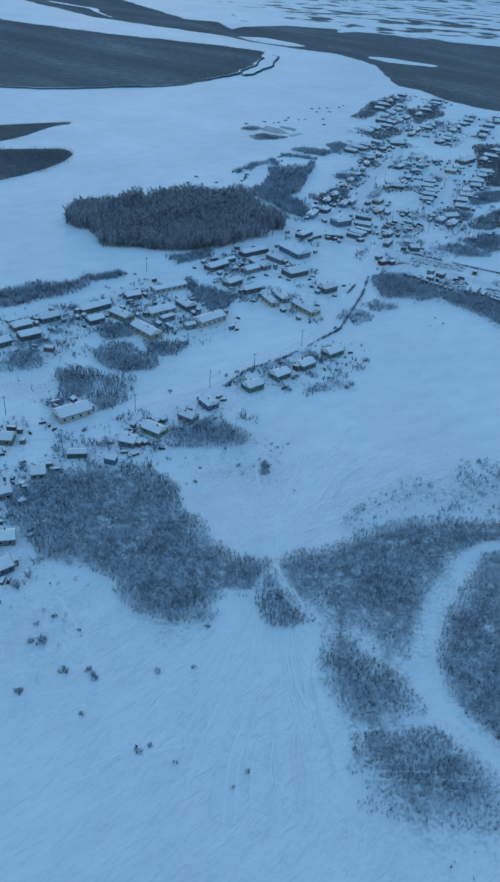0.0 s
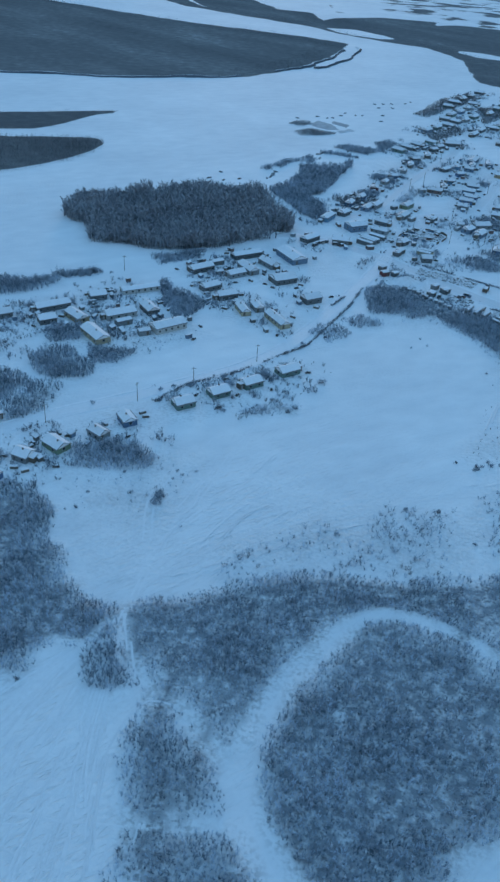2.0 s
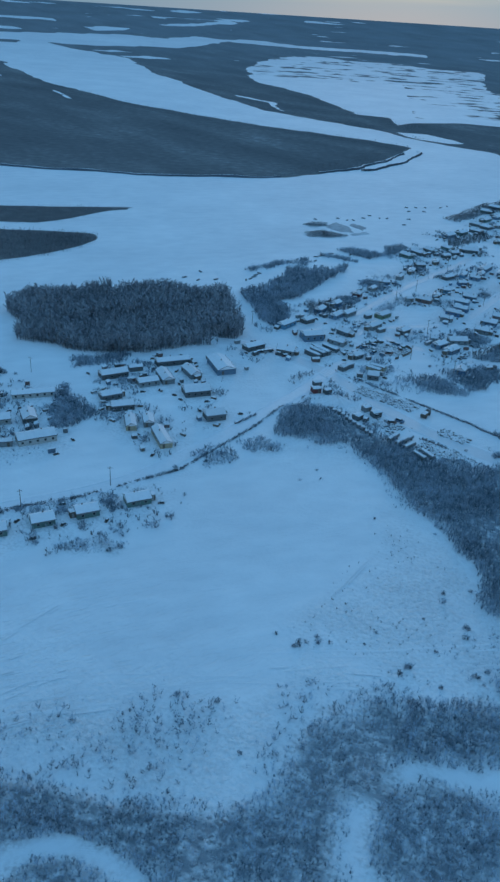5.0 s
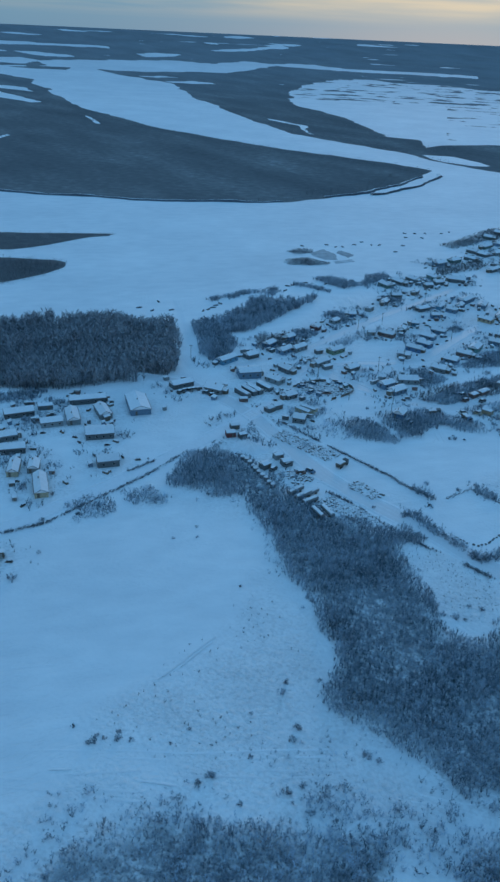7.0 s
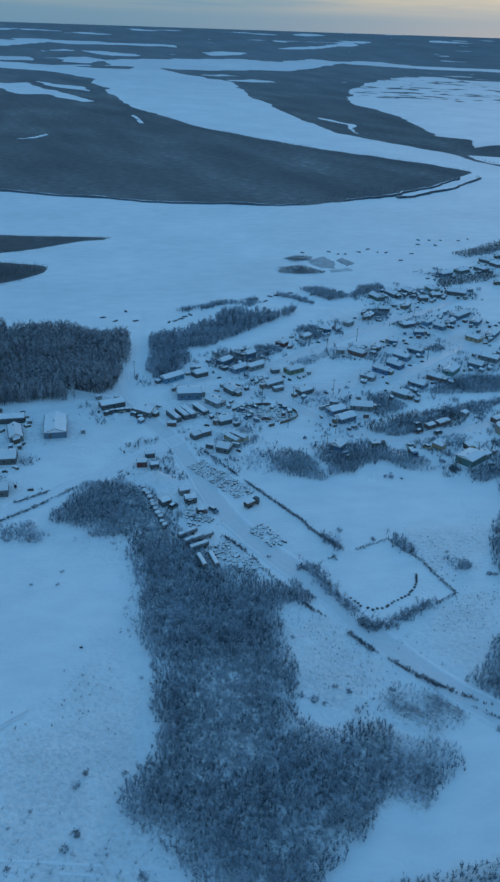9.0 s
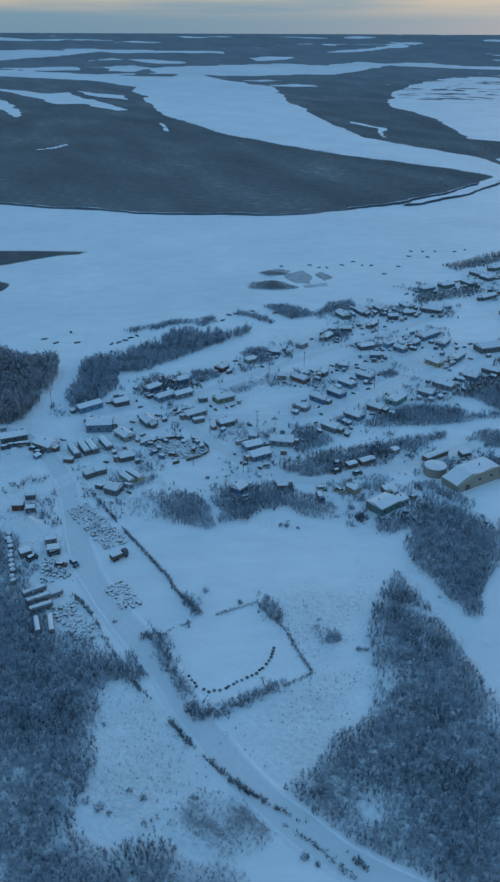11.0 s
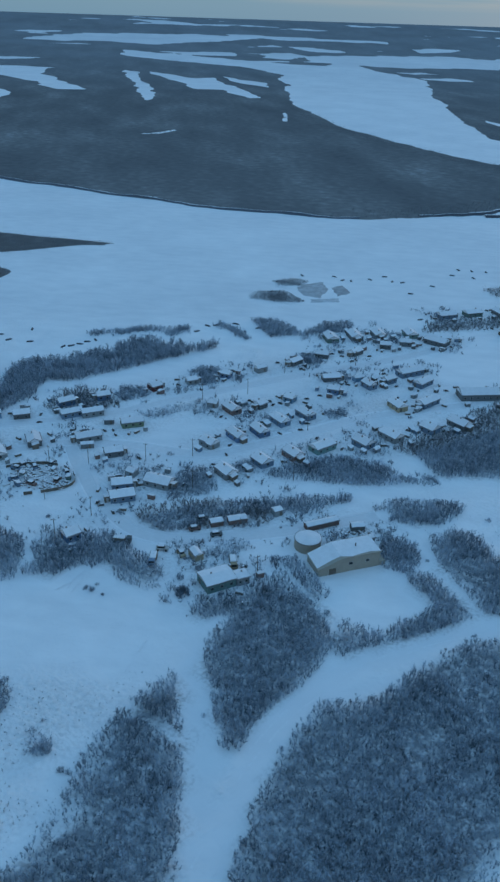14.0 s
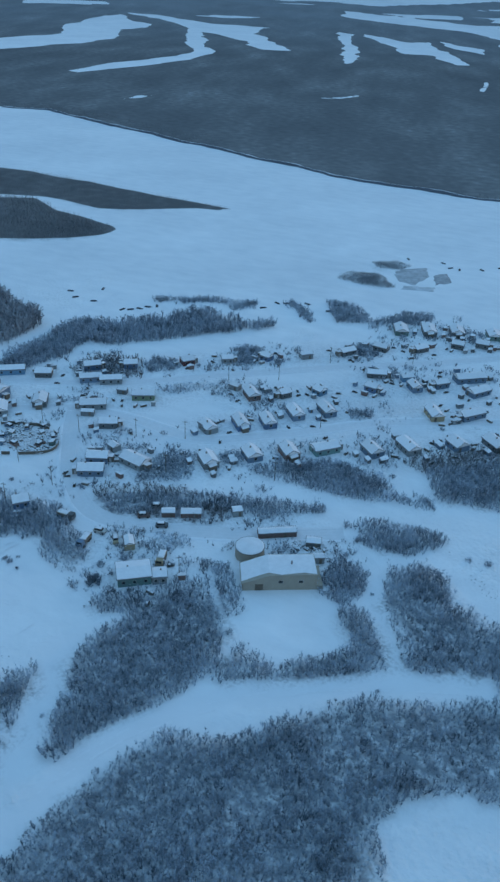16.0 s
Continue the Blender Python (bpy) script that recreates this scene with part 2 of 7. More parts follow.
# ---- mesh helpers ----


class Shape:
    """Gathers the faces of one mesh."""

    def __init__(self):
        self.v, self.f = [], []

    def add(self, verts, faces):
        k = len(self.v)
        self.v += [tuple(p) for p in verts]
        self.f += [tuple(i + k for i in q) for q in faces]
        return self

    def box(self, x, y, z, sx, sy, sz, turn=0.0, taper=1.0):
        c, s = math.cos(radians(turn)), math.sin(radians(turn))
        pts = []
        for dz, k in ((0, 1.0), (sz, taper)):
            for dx, dy in ((-1, -1), (1, -1), (1, 1), (-1, 1)):
                a, b = dx * sx / 2 * k, dy * sy / 2 * k
                pts.append((x + a * c - b * s, y + a * s + b * c, z + dz))
        return self.add(pts, [(3, 2, 1, 0), (4, 5, 6, 7), (0, 1, 5, 4), (1, 2, 6, 5), (2, 3, 7, 6), (3, 0, 4, 7)])

    def prism(self, profile, x0, x1):
        """A profile of (y, z), anticlockwise seen from +x, drawn out along x."""
        n = len(profile)
        pts = [(x, y, z) for x in (x0, x1) for y, z in profile]
        side = [(k, (k + 1) % n, n + (k + 1) % n, n + k) for k in range(n)]
        return self.add(pts, [tuple(q[::-1]) for q in side] + [tuple(range(n)), tuple(range(2 * n - 1, n - 1, -1))])

    def tube(self, a, b, ra, rb, n=12):
        a, b = Vector(a), Vector(b)
        q = (b - a).to_track_quat("Z", "Y")
        pts = [p + q @ Vector((r * math.cos(6.2832 * k / n), r * math.sin(6.2832 * k / n), 0)) for p, r in ((a, ra), (b, rb)) for k in range(n)]
        return self.add(pts, [(k, (k + 1) % n, n + (k + 1) % n, n + k) for k in range(n)] + [tuple(range(n - 1, -1, -1)), tuple(range(n, 2 * n))])

    def mesh(self, name, mat):
        me = bpy.data.meshes.new(name)
        me.from_pydata(self.v, [], self.f)
        me.materials.append(mat)
        return me


def part(name, shape, mat, parent, label=""):
    ob = new(name, shape.mesh(name, mat))
    ob.parent = parent
    return tagged(ob, label) if label else ob


def thing(name, m, label, category, group=""):
    ob = new(name)
    ob.matrix_world = m
    ob.empty_display_size = 1.0
    return tagged(ob, label, category, group)


def lattice(ix, iy, seed):
    h = (ix.astype(np.int64) * 374761393 + iy.astype(np.int64) * 668265263 + seed * 69069) & 0x7FFFFFFF
    h = ((h ^ (h >> 13)) * 1274126177) & 0x7FFFFFFF
    return ((h ^ (h >> 16)) & 0xFFFF) / 65535.0


def vnoise(x, y, size, seed=0):
    """Smooth value noise, 0 to 1, of that size in metres."""
    x, y = np.asarray(x) / size, np.asarray(y) / size
    ix, iy = np.floor(x), np.floor(y)
    fx, fy = x - ix, y - iy
    fx, fy = fx * fx * (3 - 2 * fx), fy * fy * (3 - 2 * fy)
    a, b = lattice(ix, iy, seed), lattice(ix + 1, iy, seed)
    c, d = lattice(ix, iy + 1, seed), lattice(ix + 1, iy + 1, seed)
    return (a * (1 - fx) + b * fx) * (1 - fy) + (c * (1 - fx) + d * fx) * fy


def inside(px, py, outline):
    hit = np.zeros(px.shape, bool)
    q = np.array(outline, float)
    for (x0, y0), (x1, y1) in zip(q, np.roll(q, -1, 0)):
        if y0 == y1:
            continue
        hit ^= ((y0 > py) != (y1 > py)) & (px < (x1 - x0) * (py - y0) / (y1 - y0) + x0)
    return hit


def to_line(px, py, line, closed=False):
    """Distance to a line of points."""
    q = np.array(line, float)
    best = np.full(px.shape, 1e9)
    ends = list(zip(q, np.roll(q, -1, 0))) if closed else list(zip(q[:-1], q[1:]))
    for a, b in ends:
        d = b - a
        k = np.clip(((px - a[0]) * d[0] + (py - a[1]) * d[1]) / max(d @ d, 1e-6), 0, 1)
        best = np.minimum(best, np.hypot(px - a[0] - k * d[0], py - a[1] - k * d[1]))
    return best


def signed(px, py, outline):
    d = to_line(px, py, outline, True)
    return np.where(inside(px, py, outline), d, -d)


# ---- the plan: outlines in metres on the ground ----
GROVES, SCRUBS, HEDGES, CLEARINGS, DARKS, PALES, LANES, HOUSES, TRACKS, ROAD_LINES, SHRUBS = [], [], [], [], [], [], [], [], [], [], []


def grove(name, height, gap, outline):
    GROVES.append((name, height, gap, outline))


def scrub(name, height, gap, outline):
    SCRUBS.append((name, height, gap, outline))


def hedge(name, height, line):
    HEDGES.append((name, height, line))


def clearing(name, outline):
    CLEARINGS.append(outline)


def dark(name, outline):
    DARKS.append(outline)


def pale(name, outline):
    PALES.append((name, outline))


def lane(name, width, line):
    LANES.append((width, line))
    ROAD_LINES.append((name, line))


def shrubs(*places):
    SHRUBS.extend(places)


def track(line):
    TRACKS.append(line)


def fan(hub, a, b, n):
    """Faint tracks that spread from a crossing towards the line from a to b."""
    for k in range(n):
        f = (k + random.uniform(0.0, 1.0)) / n
        e = Vector((a[0] + (b[0] - a[0]) * f, a[1] + (b[1] - a[1]) * f))
        h = Vector(hub) + Vector((random.uniform(-3, 3), random.uniform(-3, 3)))
        s, t = random.uniform(0.12, 0.7), random.uniform(0.2, 0.5)
        m = h.lerp(e, s + t / 2) + Vector((random.uniform(-2, 2), random.uniform(-2, 2)))
        TRACKS.append([tuple(h.lerp(e, s)), tuple(m), tuple(h.lerp(e, min(1.0, s + t)))])


def crossing(a, b, c, d, n):
    """Faint tracks across a field, mostly along its length."""
    for k in range(n):
        u, v = random.uniform(-0.1, 0.6), random.uniform(0, 1)
        w, x = u + random.uniform(0.25, 0.5), min(1.1, max(-0.1, v + random.uniform(-0.35, 0.35)))
        spot = lambda p, q: Vector(a).lerp(Vector(b), p).lerp(Vector(d).lerp(Vector(c), p), q)
        m = spot((u + w) / 2, (v + x) / 2) + Vector((random.uniform(-1, 1), random.uniform(-1, 1)))
        TRACKS.append([tuple(spot(u, v)), tuple(m), tuple(spot(w, x))])


def house(x, y, turn, length, width, wall, rise, style):
    HOUSES.append((x, y, turn, length, width, wall, rise, style))


def house_row(a, b, n):
    """A street of alike dark houses, gable to gable."""
    for k in range(n):
        f = (k + 0.5) / n
        turn = math.degrees(math.atan2(b[1] - a[1], b[0] - a[0]))
        x, y = a[0] + (b[0] - a[0]) * f + random.uniform(-3, 3), a[1] + (b[1] - a[1]) * f + random.uniform(-3, 3)
        if all(math.hypot(x - h[0], y - h[1]) > 10 for h in HOUSES):
            house(round(x, 1), round(y, 1), turn + random.choice((0, 90)), random.uniform(8.5, 11), 6.7, 2.4, 1.5, random.choice(("dark", "grey", "dark", "slate", "teal")))


grove("island_wood", 10.0, 2.2, [(-122.9, 466.1), (-122.5, 483.3), (-110.7, 495.7), (-85.3, 519.7), (-57.2, 533.8), (-18, 540.6), (-9, 528.5), (3, 504.3), (7.5, 487.8), (5, 473.6), (-10.9, 459.6), (-27.7, 443.5), (-42.5, 432.5), (-64.7, 428.5), (-81.6, 431.9), (-92.2, 428.6), (-99.3, 441), (-104.2, 456.1), (-114.6, 458.8), (-123.9, 465.2)])
grove("village_wood", 6.3, 2.2, [(-13.1, 559.8), (-9.1, 565.7), (-1, 571.6), (2.7, 592.4), (2, 620.4), (9.8, 629.5), (34.9, 635.9), (34.6, 645), (28.4, 614.7), (23, 581.6), (20.1, 562.6), (10, 555.6), (19.8, 541.5), (28, 517.5), (20.9, 509.5), (11.7, 518.7), (-2.2, 541.9)])
grove("river_copse", 4.1, 1.9, [(22.9, 693.3), (36.9, 700.7), (56.3, 695.1), (54.6, 720.6), (67.8, 729.3), (71.1, 720.1), (56.3, 695.1), (46.6, 681.7)])
grove("west_island", 5.0, 2.4, [(-343, 449), (-305, 560), (-270, 619), (-251, 622), (-229, 622), (-205, 630), (-182, 634), (-168, 640), (-158, 638), (-152, 624), (-154, 605), (-162, 582), (-173, 562), (-186, 545), (-203, 526), (-270, 440)])
grove("west_bar", 2.2, 2.4, [(-492, 461), (-420, 588), (-379, 629), (-357, 649), (-329, 664), (-306, 679), (-272, 690), (-247, 705), (-221, 721), (-198, 734), (-178, 744), (-180, 735), (-191, 722), (-197, 703), (-203, 681), (-209, 666), (-219, 652), (-235, 645), (-254, 639), (-273, 628), (-322, 566), (-425, 450)])
grove("tail_wood", 3.3, 1.7, [(188.2, 486.4), (188, 493.4), (190.6, 499.7), (193.9, 502.6), (199, 503), (199.5, 499.5), (195.2, 492.9), (191.1, 486.7), (188.7, 485.6)])
grove("islet_a", 1.6, 1.3, [(-14.7, 730.1), (-13, 739.2), (-6.2, 747.6), (4, 746.8), (16.4, 741), (7.5, 731.6), (-8.5, 724.1)])
grove("islet_b", 1.6, 1.3, [(-23.9, 763.4), (-20.1, 775.7), (-8, 779.1), (-5.7, 766.9), (-16.6, 758.5)])
grove("left_thicket", 3.3, 1.8, [(-85.9, 193.9), (-74.3, 206.2), (-63.9, 210.2), (-52.5, 215.2), (-41.2, 209.8), (-33.1, 203.4), (-30.2, 191), (-25.1, 186.8), (-19.1, 175.3), (-11, 169), (-2.8, 166.8), (-0.7, 165.7), (-0.9, 158.5), (-7.1, 154.5), (-13.3, 154.6), (-20.6, 149.6), (-17.6, 145.4), (-28, 143.5), (-38.3, 145.7), (-43.4, 151), (-41.2, 155), (-49.4, 159.3), (-59.7, 162.5), (-66.9, 164.7), (-74.9, 175.1), (-81, 179.3)])
grove("track_copse", 3.3, 1.6, [(-0.9, 156.4), (1.1, 153.3), (2, 145.1), (-1.1, 143.1), (-4.2, 145.2), (-4.1, 152.4)])
grove("track_bush", 3.0, 1.6, [(3.1, 149.2), (7.2, 145), (10.2, 143.9), (7.1, 141.9), (3, 143)])
grove("creek_thicket", 2.7, 1.7, [(0.4, 168.8), (3.5, 171.8), (13.8, 173.7), (22.2, 178.6), (27.4, 182.6), (40.9, 189.5), (51.2, 192.4), (67.6, 194), (83, 194.6), (81.7, 187.4), (66.4, 184.8), (60.2, 180.8), (52.7, 167.7), (48.4, 156.5), (41.1, 146.4), (40, 141.3), (34.4, 132), (31.4, 135.1), (27.6, 138.5), (19.5, 141.7), (11.3, 145.9), (6.3, 153.2), (2.3, 162.5)])
grove("creek_band", 2.7, 1.8, [(8.7, 171.7), (18.9, 170.5), (26.1, 170.3), (31.4, 177.4), (42.8, 183.3), (53.3, 192.3), (67.6, 191.9), (78.8, 192.6), (91.1, 193.3), (86.7, 185.1), (78.6, 184.4), (73.6, 186.6), (62.3, 183.8), (54.9, 174.8), (48.6, 163.7), (42.3, 153.6), (36, 145.5), (30.7, 137.4), (27.6, 136.4)])
grove("creek_band_east", 2.7, 1.8, [(78.9, 194.7), (90.2, 198.5), (101.6, 202.3), (110.3, 211.5), (112.2, 228.3), (119.1, 240.8), (134.1, 248.1), (133.6, 221.7), (126.5, 209), (128.7, 196.2), (131, 185.6), (130.2, 171), (121.3, 171.4), (111.6, 175.9), (100.6, 177.4), (92.7, 180.8), (86.7, 184.1)])
grove("loop_wood", 3.3, 1.8, [(109.5, 215.7), (112.2, 228.3), (116.9, 237.7), (132.9, 246), (154.2, 253.4), (177.7, 261.3), (178, 244.6), (153.1, 233.5), (143.6, 231.3), (135, 227), (128.3, 220.7), (125.6, 210.1), (126.7, 197.4), (128.9, 183.6), (131, 166.8), (113.1, 161.5), (105.8, 183.4), (105.4, 196.9), (108, 208.4)])
grove("loop_inner", 3.0, 1.8, [(131.7, 199.8), (129.7, 208.5), (132.3, 216.6), (136.7, 223.3), (142.5, 226.1), (149.2, 225.1), (161.1, 226.5), (159.1, 193.9), (150.6, 190.6), (141, 194)])
grove("loop_corner", 3.3, 1.8, [(192.4, 269), (195.6, 271.1), (204.8, 274.5), (206.7, 251.8), (194, 246.2)])
grove("corner_wood", 3.3, 1.8, [(210.7, 302.3), (214.8, 303.5), (218.8, 308.7), (223.8, 313.9), (231.7, 320.3), (234, 302), (215.9, 292.2)])
grove("track_thicket", 2.7, 1.7, [(11.1, 134.7), (13.2, 138.7), (19.4, 135.6), (27.3, 130.1), (33.3, 125.8), (34.2, 119.7), (38.2, 114.4), (33.1, 113.5), (22.8, 111.7), (16.7, 113.9), (13.8, 122.2)])
grove("south_thicket", 2.7, 1.7, [(18.7, 107.7), (27.9, 109.6), (38.1, 110.3), (43.1, 104), (49, 97.7), (47, 96.8), (35.8, 96), (26.7, 98.3), (25.7, 102.4), (18.6, 102.6)])
grove("south_copse", 2.4, 1.9, [(19.4, 92.3), (26.6, 92.2), (38.8, 92.9), (50, 93.6), (55, 93.5), (52.8, 84.3), (45.8, 86.6), (38.7, 86.8), (33.7, 90), (25.5, 90.1), (20.4, 91.3)])
grove("south_scrub", 2.1, 2.2, [(18.6, 106.7), (24.8, 109.6), (36.1, 112.4), (42.1, 107.1), (47.1, 100.9), (52, 94.6), (26.5, 91.1), (18.5, 100.5)])
grove("creek_bank", 2.7, 1.7, [(45, 158.5), (49.6, 166.7), (54.3, 175.3), (61.5, 181.1), (69.4, 184.3), (77, 183.2), (86.5, 182), (96, 177.9), (102.8, 173.7), (109.2, 172.8), (110.2, 180.1), (105.5, 180.6), (99.3, 184.5), (88.4, 189.1), (78, 190.5), (68.4, 191.6), (57.7, 187.5), (48.6, 180), (43.1, 170.3), (38.5, 162.1)])
grove("oxbow_rim", 3.0, 1.8, [(48.3, 150.2), (52.8, 157.8), (57.3, 166.3), (62.4, 174.2), (68.2, 179), (74.7, 180.2), (81.9, 177.5), (91.1, 174.3), (97.9, 169.5), (104.6, 163.7), (108.8, 159.4), (102.8, 153.5), (98.9, 157.5), (92.7, 162.9), (87.4, 166.8), (79, 169.6), (73.9, 171.8), (71.8, 171.4), (68.7, 168.7), (64.6, 162.1), (60.2, 153.7), (55.5, 145.9)])
grove("oxbow_wood", 3.3, 1.9, [(45.7, 131.7), (49.2, 140.1), (54.5, 151.2), (61.8, 162.3), (66.1, 173.5), (70.3, 178.5), (80.5, 179.2), (87.5, 175.9), (93.4, 171.5), (100.2, 164.1), (106.1, 157.7), (113.8, 150.2), (120.7, 144.5), (130.2, 131.7), (46.2, 109.1), (44.5, 123.5)])
grove("oxbow_wood_west", 3.3, 1.9, [(44.1, 141.2), (48.3, 149.3), (53.7, 161.5), (62.1, 173.6), (74.4, 178.4), (91.5, 173.7), (81.4, 102.8), (60.2, 99.4), (58.3, 103.6), (54.3, 106.8), (49.3, 111.1), (44.4, 120.4)])
grove("diagonal_wood", 3.6, 1.8, [(59.1, 384.8), (59.4, 405.3), (64.6, 416), (74.6, 415.3), (87.7, 406.9), (98.9, 397.8), (114.2, 389.8), (129.5, 384), (145.8, 385.3), (161, 390.8), (151, 374.3), (161.3, 358.2), (165.4, 356.3), (167.5, 348.2), (172.7, 339.1), (179.9, 334.2), (185, 334.4), (190, 340.6), (199.1, 345), (203.5, 314.4), (198.5, 309.2), (197.5, 299.9), (200.6, 293.9), (202.7, 283.7), (196.6, 279.4), (189.4, 279.2), (185.3, 284.2), (179.1, 286.1), (171.8, 291), (164.6, 290.9), (155.2, 292.7), (152.1, 296.8), (151.2, 308), (142.9, 324.2), (135.7, 337.4), (124.4, 344.3), (116.2, 357.4), (117.3, 364.5), (106, 375.6), (92.7, 385.6), (76.4, 380.9), (62.2, 381.7)])
grove("west_block", 3.6, 1.8, [(68.5, 408.6), (82.7, 408), (102, 392.7), (117.3, 384.8), (129.5, 382), (145.8, 382.3), (153.9, 390.6), (158, 389.7), (160.1, 382.6), (148.9, 379.3), (146.9, 371.1), (156.2, 362.2), (160.3, 356.2), (164.4, 354.2), (167.5, 347.2), (170.6, 339.1), (178.9, 333.2), (180, 326.1), (190.3, 308.9), (176, 305.5), (116.2, 359.5)])
grove("south_shrubs", 3.0, 1.8, [(187.1, 328.3), (187, 333.4), (194.1, 340.7), (202.1, 344), (210.2, 347.3), (216.3, 343.4), (214.5, 329), (200.4, 320.5)])
grove("road_shrubs", 2.4, 2.0, [(188.9, 347.8), (193.9, 356.1), (205.9, 364.5), (216, 362.8), (215, 358.7), (210.1, 353.4), (203, 352.2), (194, 348.9)])
grove("east_block", 3.6, 1.8, [(210.8, 370.8), (216.7, 379.1), (217.5, 390.3), (220.2, 403.5), (219.9, 419.7), (214.8, 424.6), (212, 429.5), (206.8, 440.5), (203.6, 451), (204.1, 463.8), (206, 463.4), (211, 462.4), (223.6, 452.8), (232, 442.5), (242, 430.5), (252.3, 416.2), (261, 403.6), (270.9, 370.2), (260.1, 362.8), (251, 368.7), (241, 367.5), (228.9, 370.2), (219.8, 371)])
grove("depot_wood", 3.6, 1.8, [(186, 486.6), (189.9, 494.7), (191.8, 502.8), (194.3, 519.8), (199.2, 520.8), (218.2, 513.1), (224.1, 509.3), (228.3, 496.3), (229.4, 487.4), (231.7, 474.3), (231.9, 464.2), (229, 458.2), (223.1, 461.1), (214, 471), (203.1, 473.9), (200, 484.9), (196.9, 492.9)])
grove("gap_strip", 3.6, 1.7, [(189, 523.7), (193.9, 527.7), (207.1, 524.9), (213, 522.1), (211.1, 518), (203.2, 518.9)])
grove("pond_edge", 3.6, 1.7, [(223.2, 506.3), (224.9, 517.2), (232.8, 517.3), (236.7, 516.4), (234.6, 527.3), (238.3, 536.3), (245.3, 533.5), (247.4, 526.5), (241.6, 515.4), (232, 505.4)])
grove("pond_east", 3.6, 1.7, [(223.3, 550), (230.2, 552.2), (242.1, 548.4), (253.1, 543.6), (254.1, 541.7), (249.2, 533.5), (238.2, 539.3)])
grove("hall_bush", 3.6, 1.7, [(207, 557.7), (213.1, 562.9), (219.2, 561.9), (223.3, 552), (216.3, 548.9)])
grove("far_side_wood", 3.6, 1.8, [(218.2, 572), (221.4, 580.3), (227.5, 584.5), (240.4, 577.7), (250.4, 580), (260.8, 591.6), (275, 571.4), (260, 556.9), (253, 550.7), (243.1, 554.5), (233.2, 555.2), (227.3, 560.1), (222.3, 571.1)])
grove("round_copse", 3.6, 1.7, [(196.2, 573.6), (197.2, 581.8), (206, 590.1), (215.6, 596.4), (215.6, 596.4), (215.3, 582.1), (207.9, 574.9), (201.5, 572.8)])
grove("ridge_band", 3.6, 1.7, [(136.9, 503.6), (143.5, 517.8), (157.5, 542.1), (170.1, 558.3), (182.2, 570.5), (182.2, 568.5), (172.4, 551.3), (161.8, 539.1), (154.6, 522.1), (153.1, 512), (143, 503.8)])
grove("street_copse", 3.6, 1.7, [(148.6, 566.8), (153.5, 574.9), (160.6, 592), (175.2, 601.4), (182.5, 601.7), (183.3, 589.6), (173.9, 581.4), (163.7, 573.1)])
grove("north_scrub", 3.9, 1.9, [(182.2, 620.9), (186.2, 630.3), (193, 655.4), (199.2, 676.5), (226.9, 638.3), (214.9, 628.4), (203.9, 618.6), (196.1, 613.2)])
grove("yard_bush", 2.4, 1.6, [(167.5, 518.3), (169.3, 523.2), (176.5, 525.4), (177, 517.5)])
grove("fork_bush", 3.3, 1.8, [(126.9, 529.6), (125.3, 545.5), (133, 551.6), (140.5, 538.8), (136.1, 525.7)])
grove("bottom_wood", 3.6, 1.8, [(255.5, 436.7), (249.6, 446), (244, 457), (241.5, 463.5), (240.6, 472.5), (239.4, 480.4), (244.2, 490.5), (249.9, 501.6), (250.6, 511.6), (252.3, 524.6), (259.1, 538.8), (269.9, 555), (279, 569.4), (316.9, 520.9), (262, 432)])
grove("lower_wood", 3.6, 1.8, [(252.4, 440.6), (253.3, 444.7), (263.9, 459), (277.4, 474.3), (290.3, 476.6), (306.5, 430.9), (278, 408), (263.4, 426), (256, 435.5)])
grove("garden_copse", 4.1, 1.8, [(-83.8, 251), (-83.5, 268.8), (-88.5, 276.2), (-82.3, 279.2), (-71, 276.9), (-67.9, 272.7), (-70.2, 260.2), (-73.3, 260.3), (-79.6, 256.2)])
grove("yard_copse", 4.1, 1.8, [(-73.8, 291.5), (-72.6, 299.8), (-65.3, 305.9), (-58.2, 296.4), (-51, 292), (-52.2, 284.8), (-60.6, 279.8), (-69.8, 283.1)])
grove("hut_copse", 4.1, 1.8, [(-69.3, 257.1), (-67.9, 276.8), (-60.6, 277.7), (-57.7, 269.3), (-60.1, 251.7), (-63.2, 247.6)])
grove("lawn_bush", 3.6, 1.8, [(-55.9, 310.8), (-51.7, 310.7), (-40.3, 311.4), (-44.7, 300.1), (-49.9, 298.2)])
grove("hut_bush", 3.6, 1.8, [(-80.6, 320.8), (-68.1, 325.7), (-65.1, 318.3), (-73.5, 311.3)])
grove("field_bush", 3.3, 1.9, [(-112, 290.1), (-101.6, 293.1), (-98.6, 288.9), (-108, 281.7)])
grove("shore_hedge", 4.1, 1.9, [(-149.1, 352.8), (-133.7, 355.6), (-119.2, 365.6), (-95.3, 371), (-93.2, 369.9), (-103.8, 356.8), (-118.4, 346.8), (-129.8, 340.8), (-143.2, 333.7)])
grove("shore_hedge_east", 4.1, 1.8, [(-96.2, 376.2), (-80.4, 386.7), (-78.1, 388.7), (-94.1, 378.1)])
grove("school_bush", 4.1, 1.8, [(-44.7, 385.7), (-38.6, 380.5), (-20.4, 366.7), (-22.9, 353.5), (-28.2, 349.5), (-39.1, 368.1)])
grove("row_scrub", 3.0, 1.8, [(-37.6, 235.7), (-30.2, 244.9), (-17.8, 244.6), (-8.6, 238.2), (-10.8, 233.1), (-25.3, 229.2), (-34.7, 226.3)])
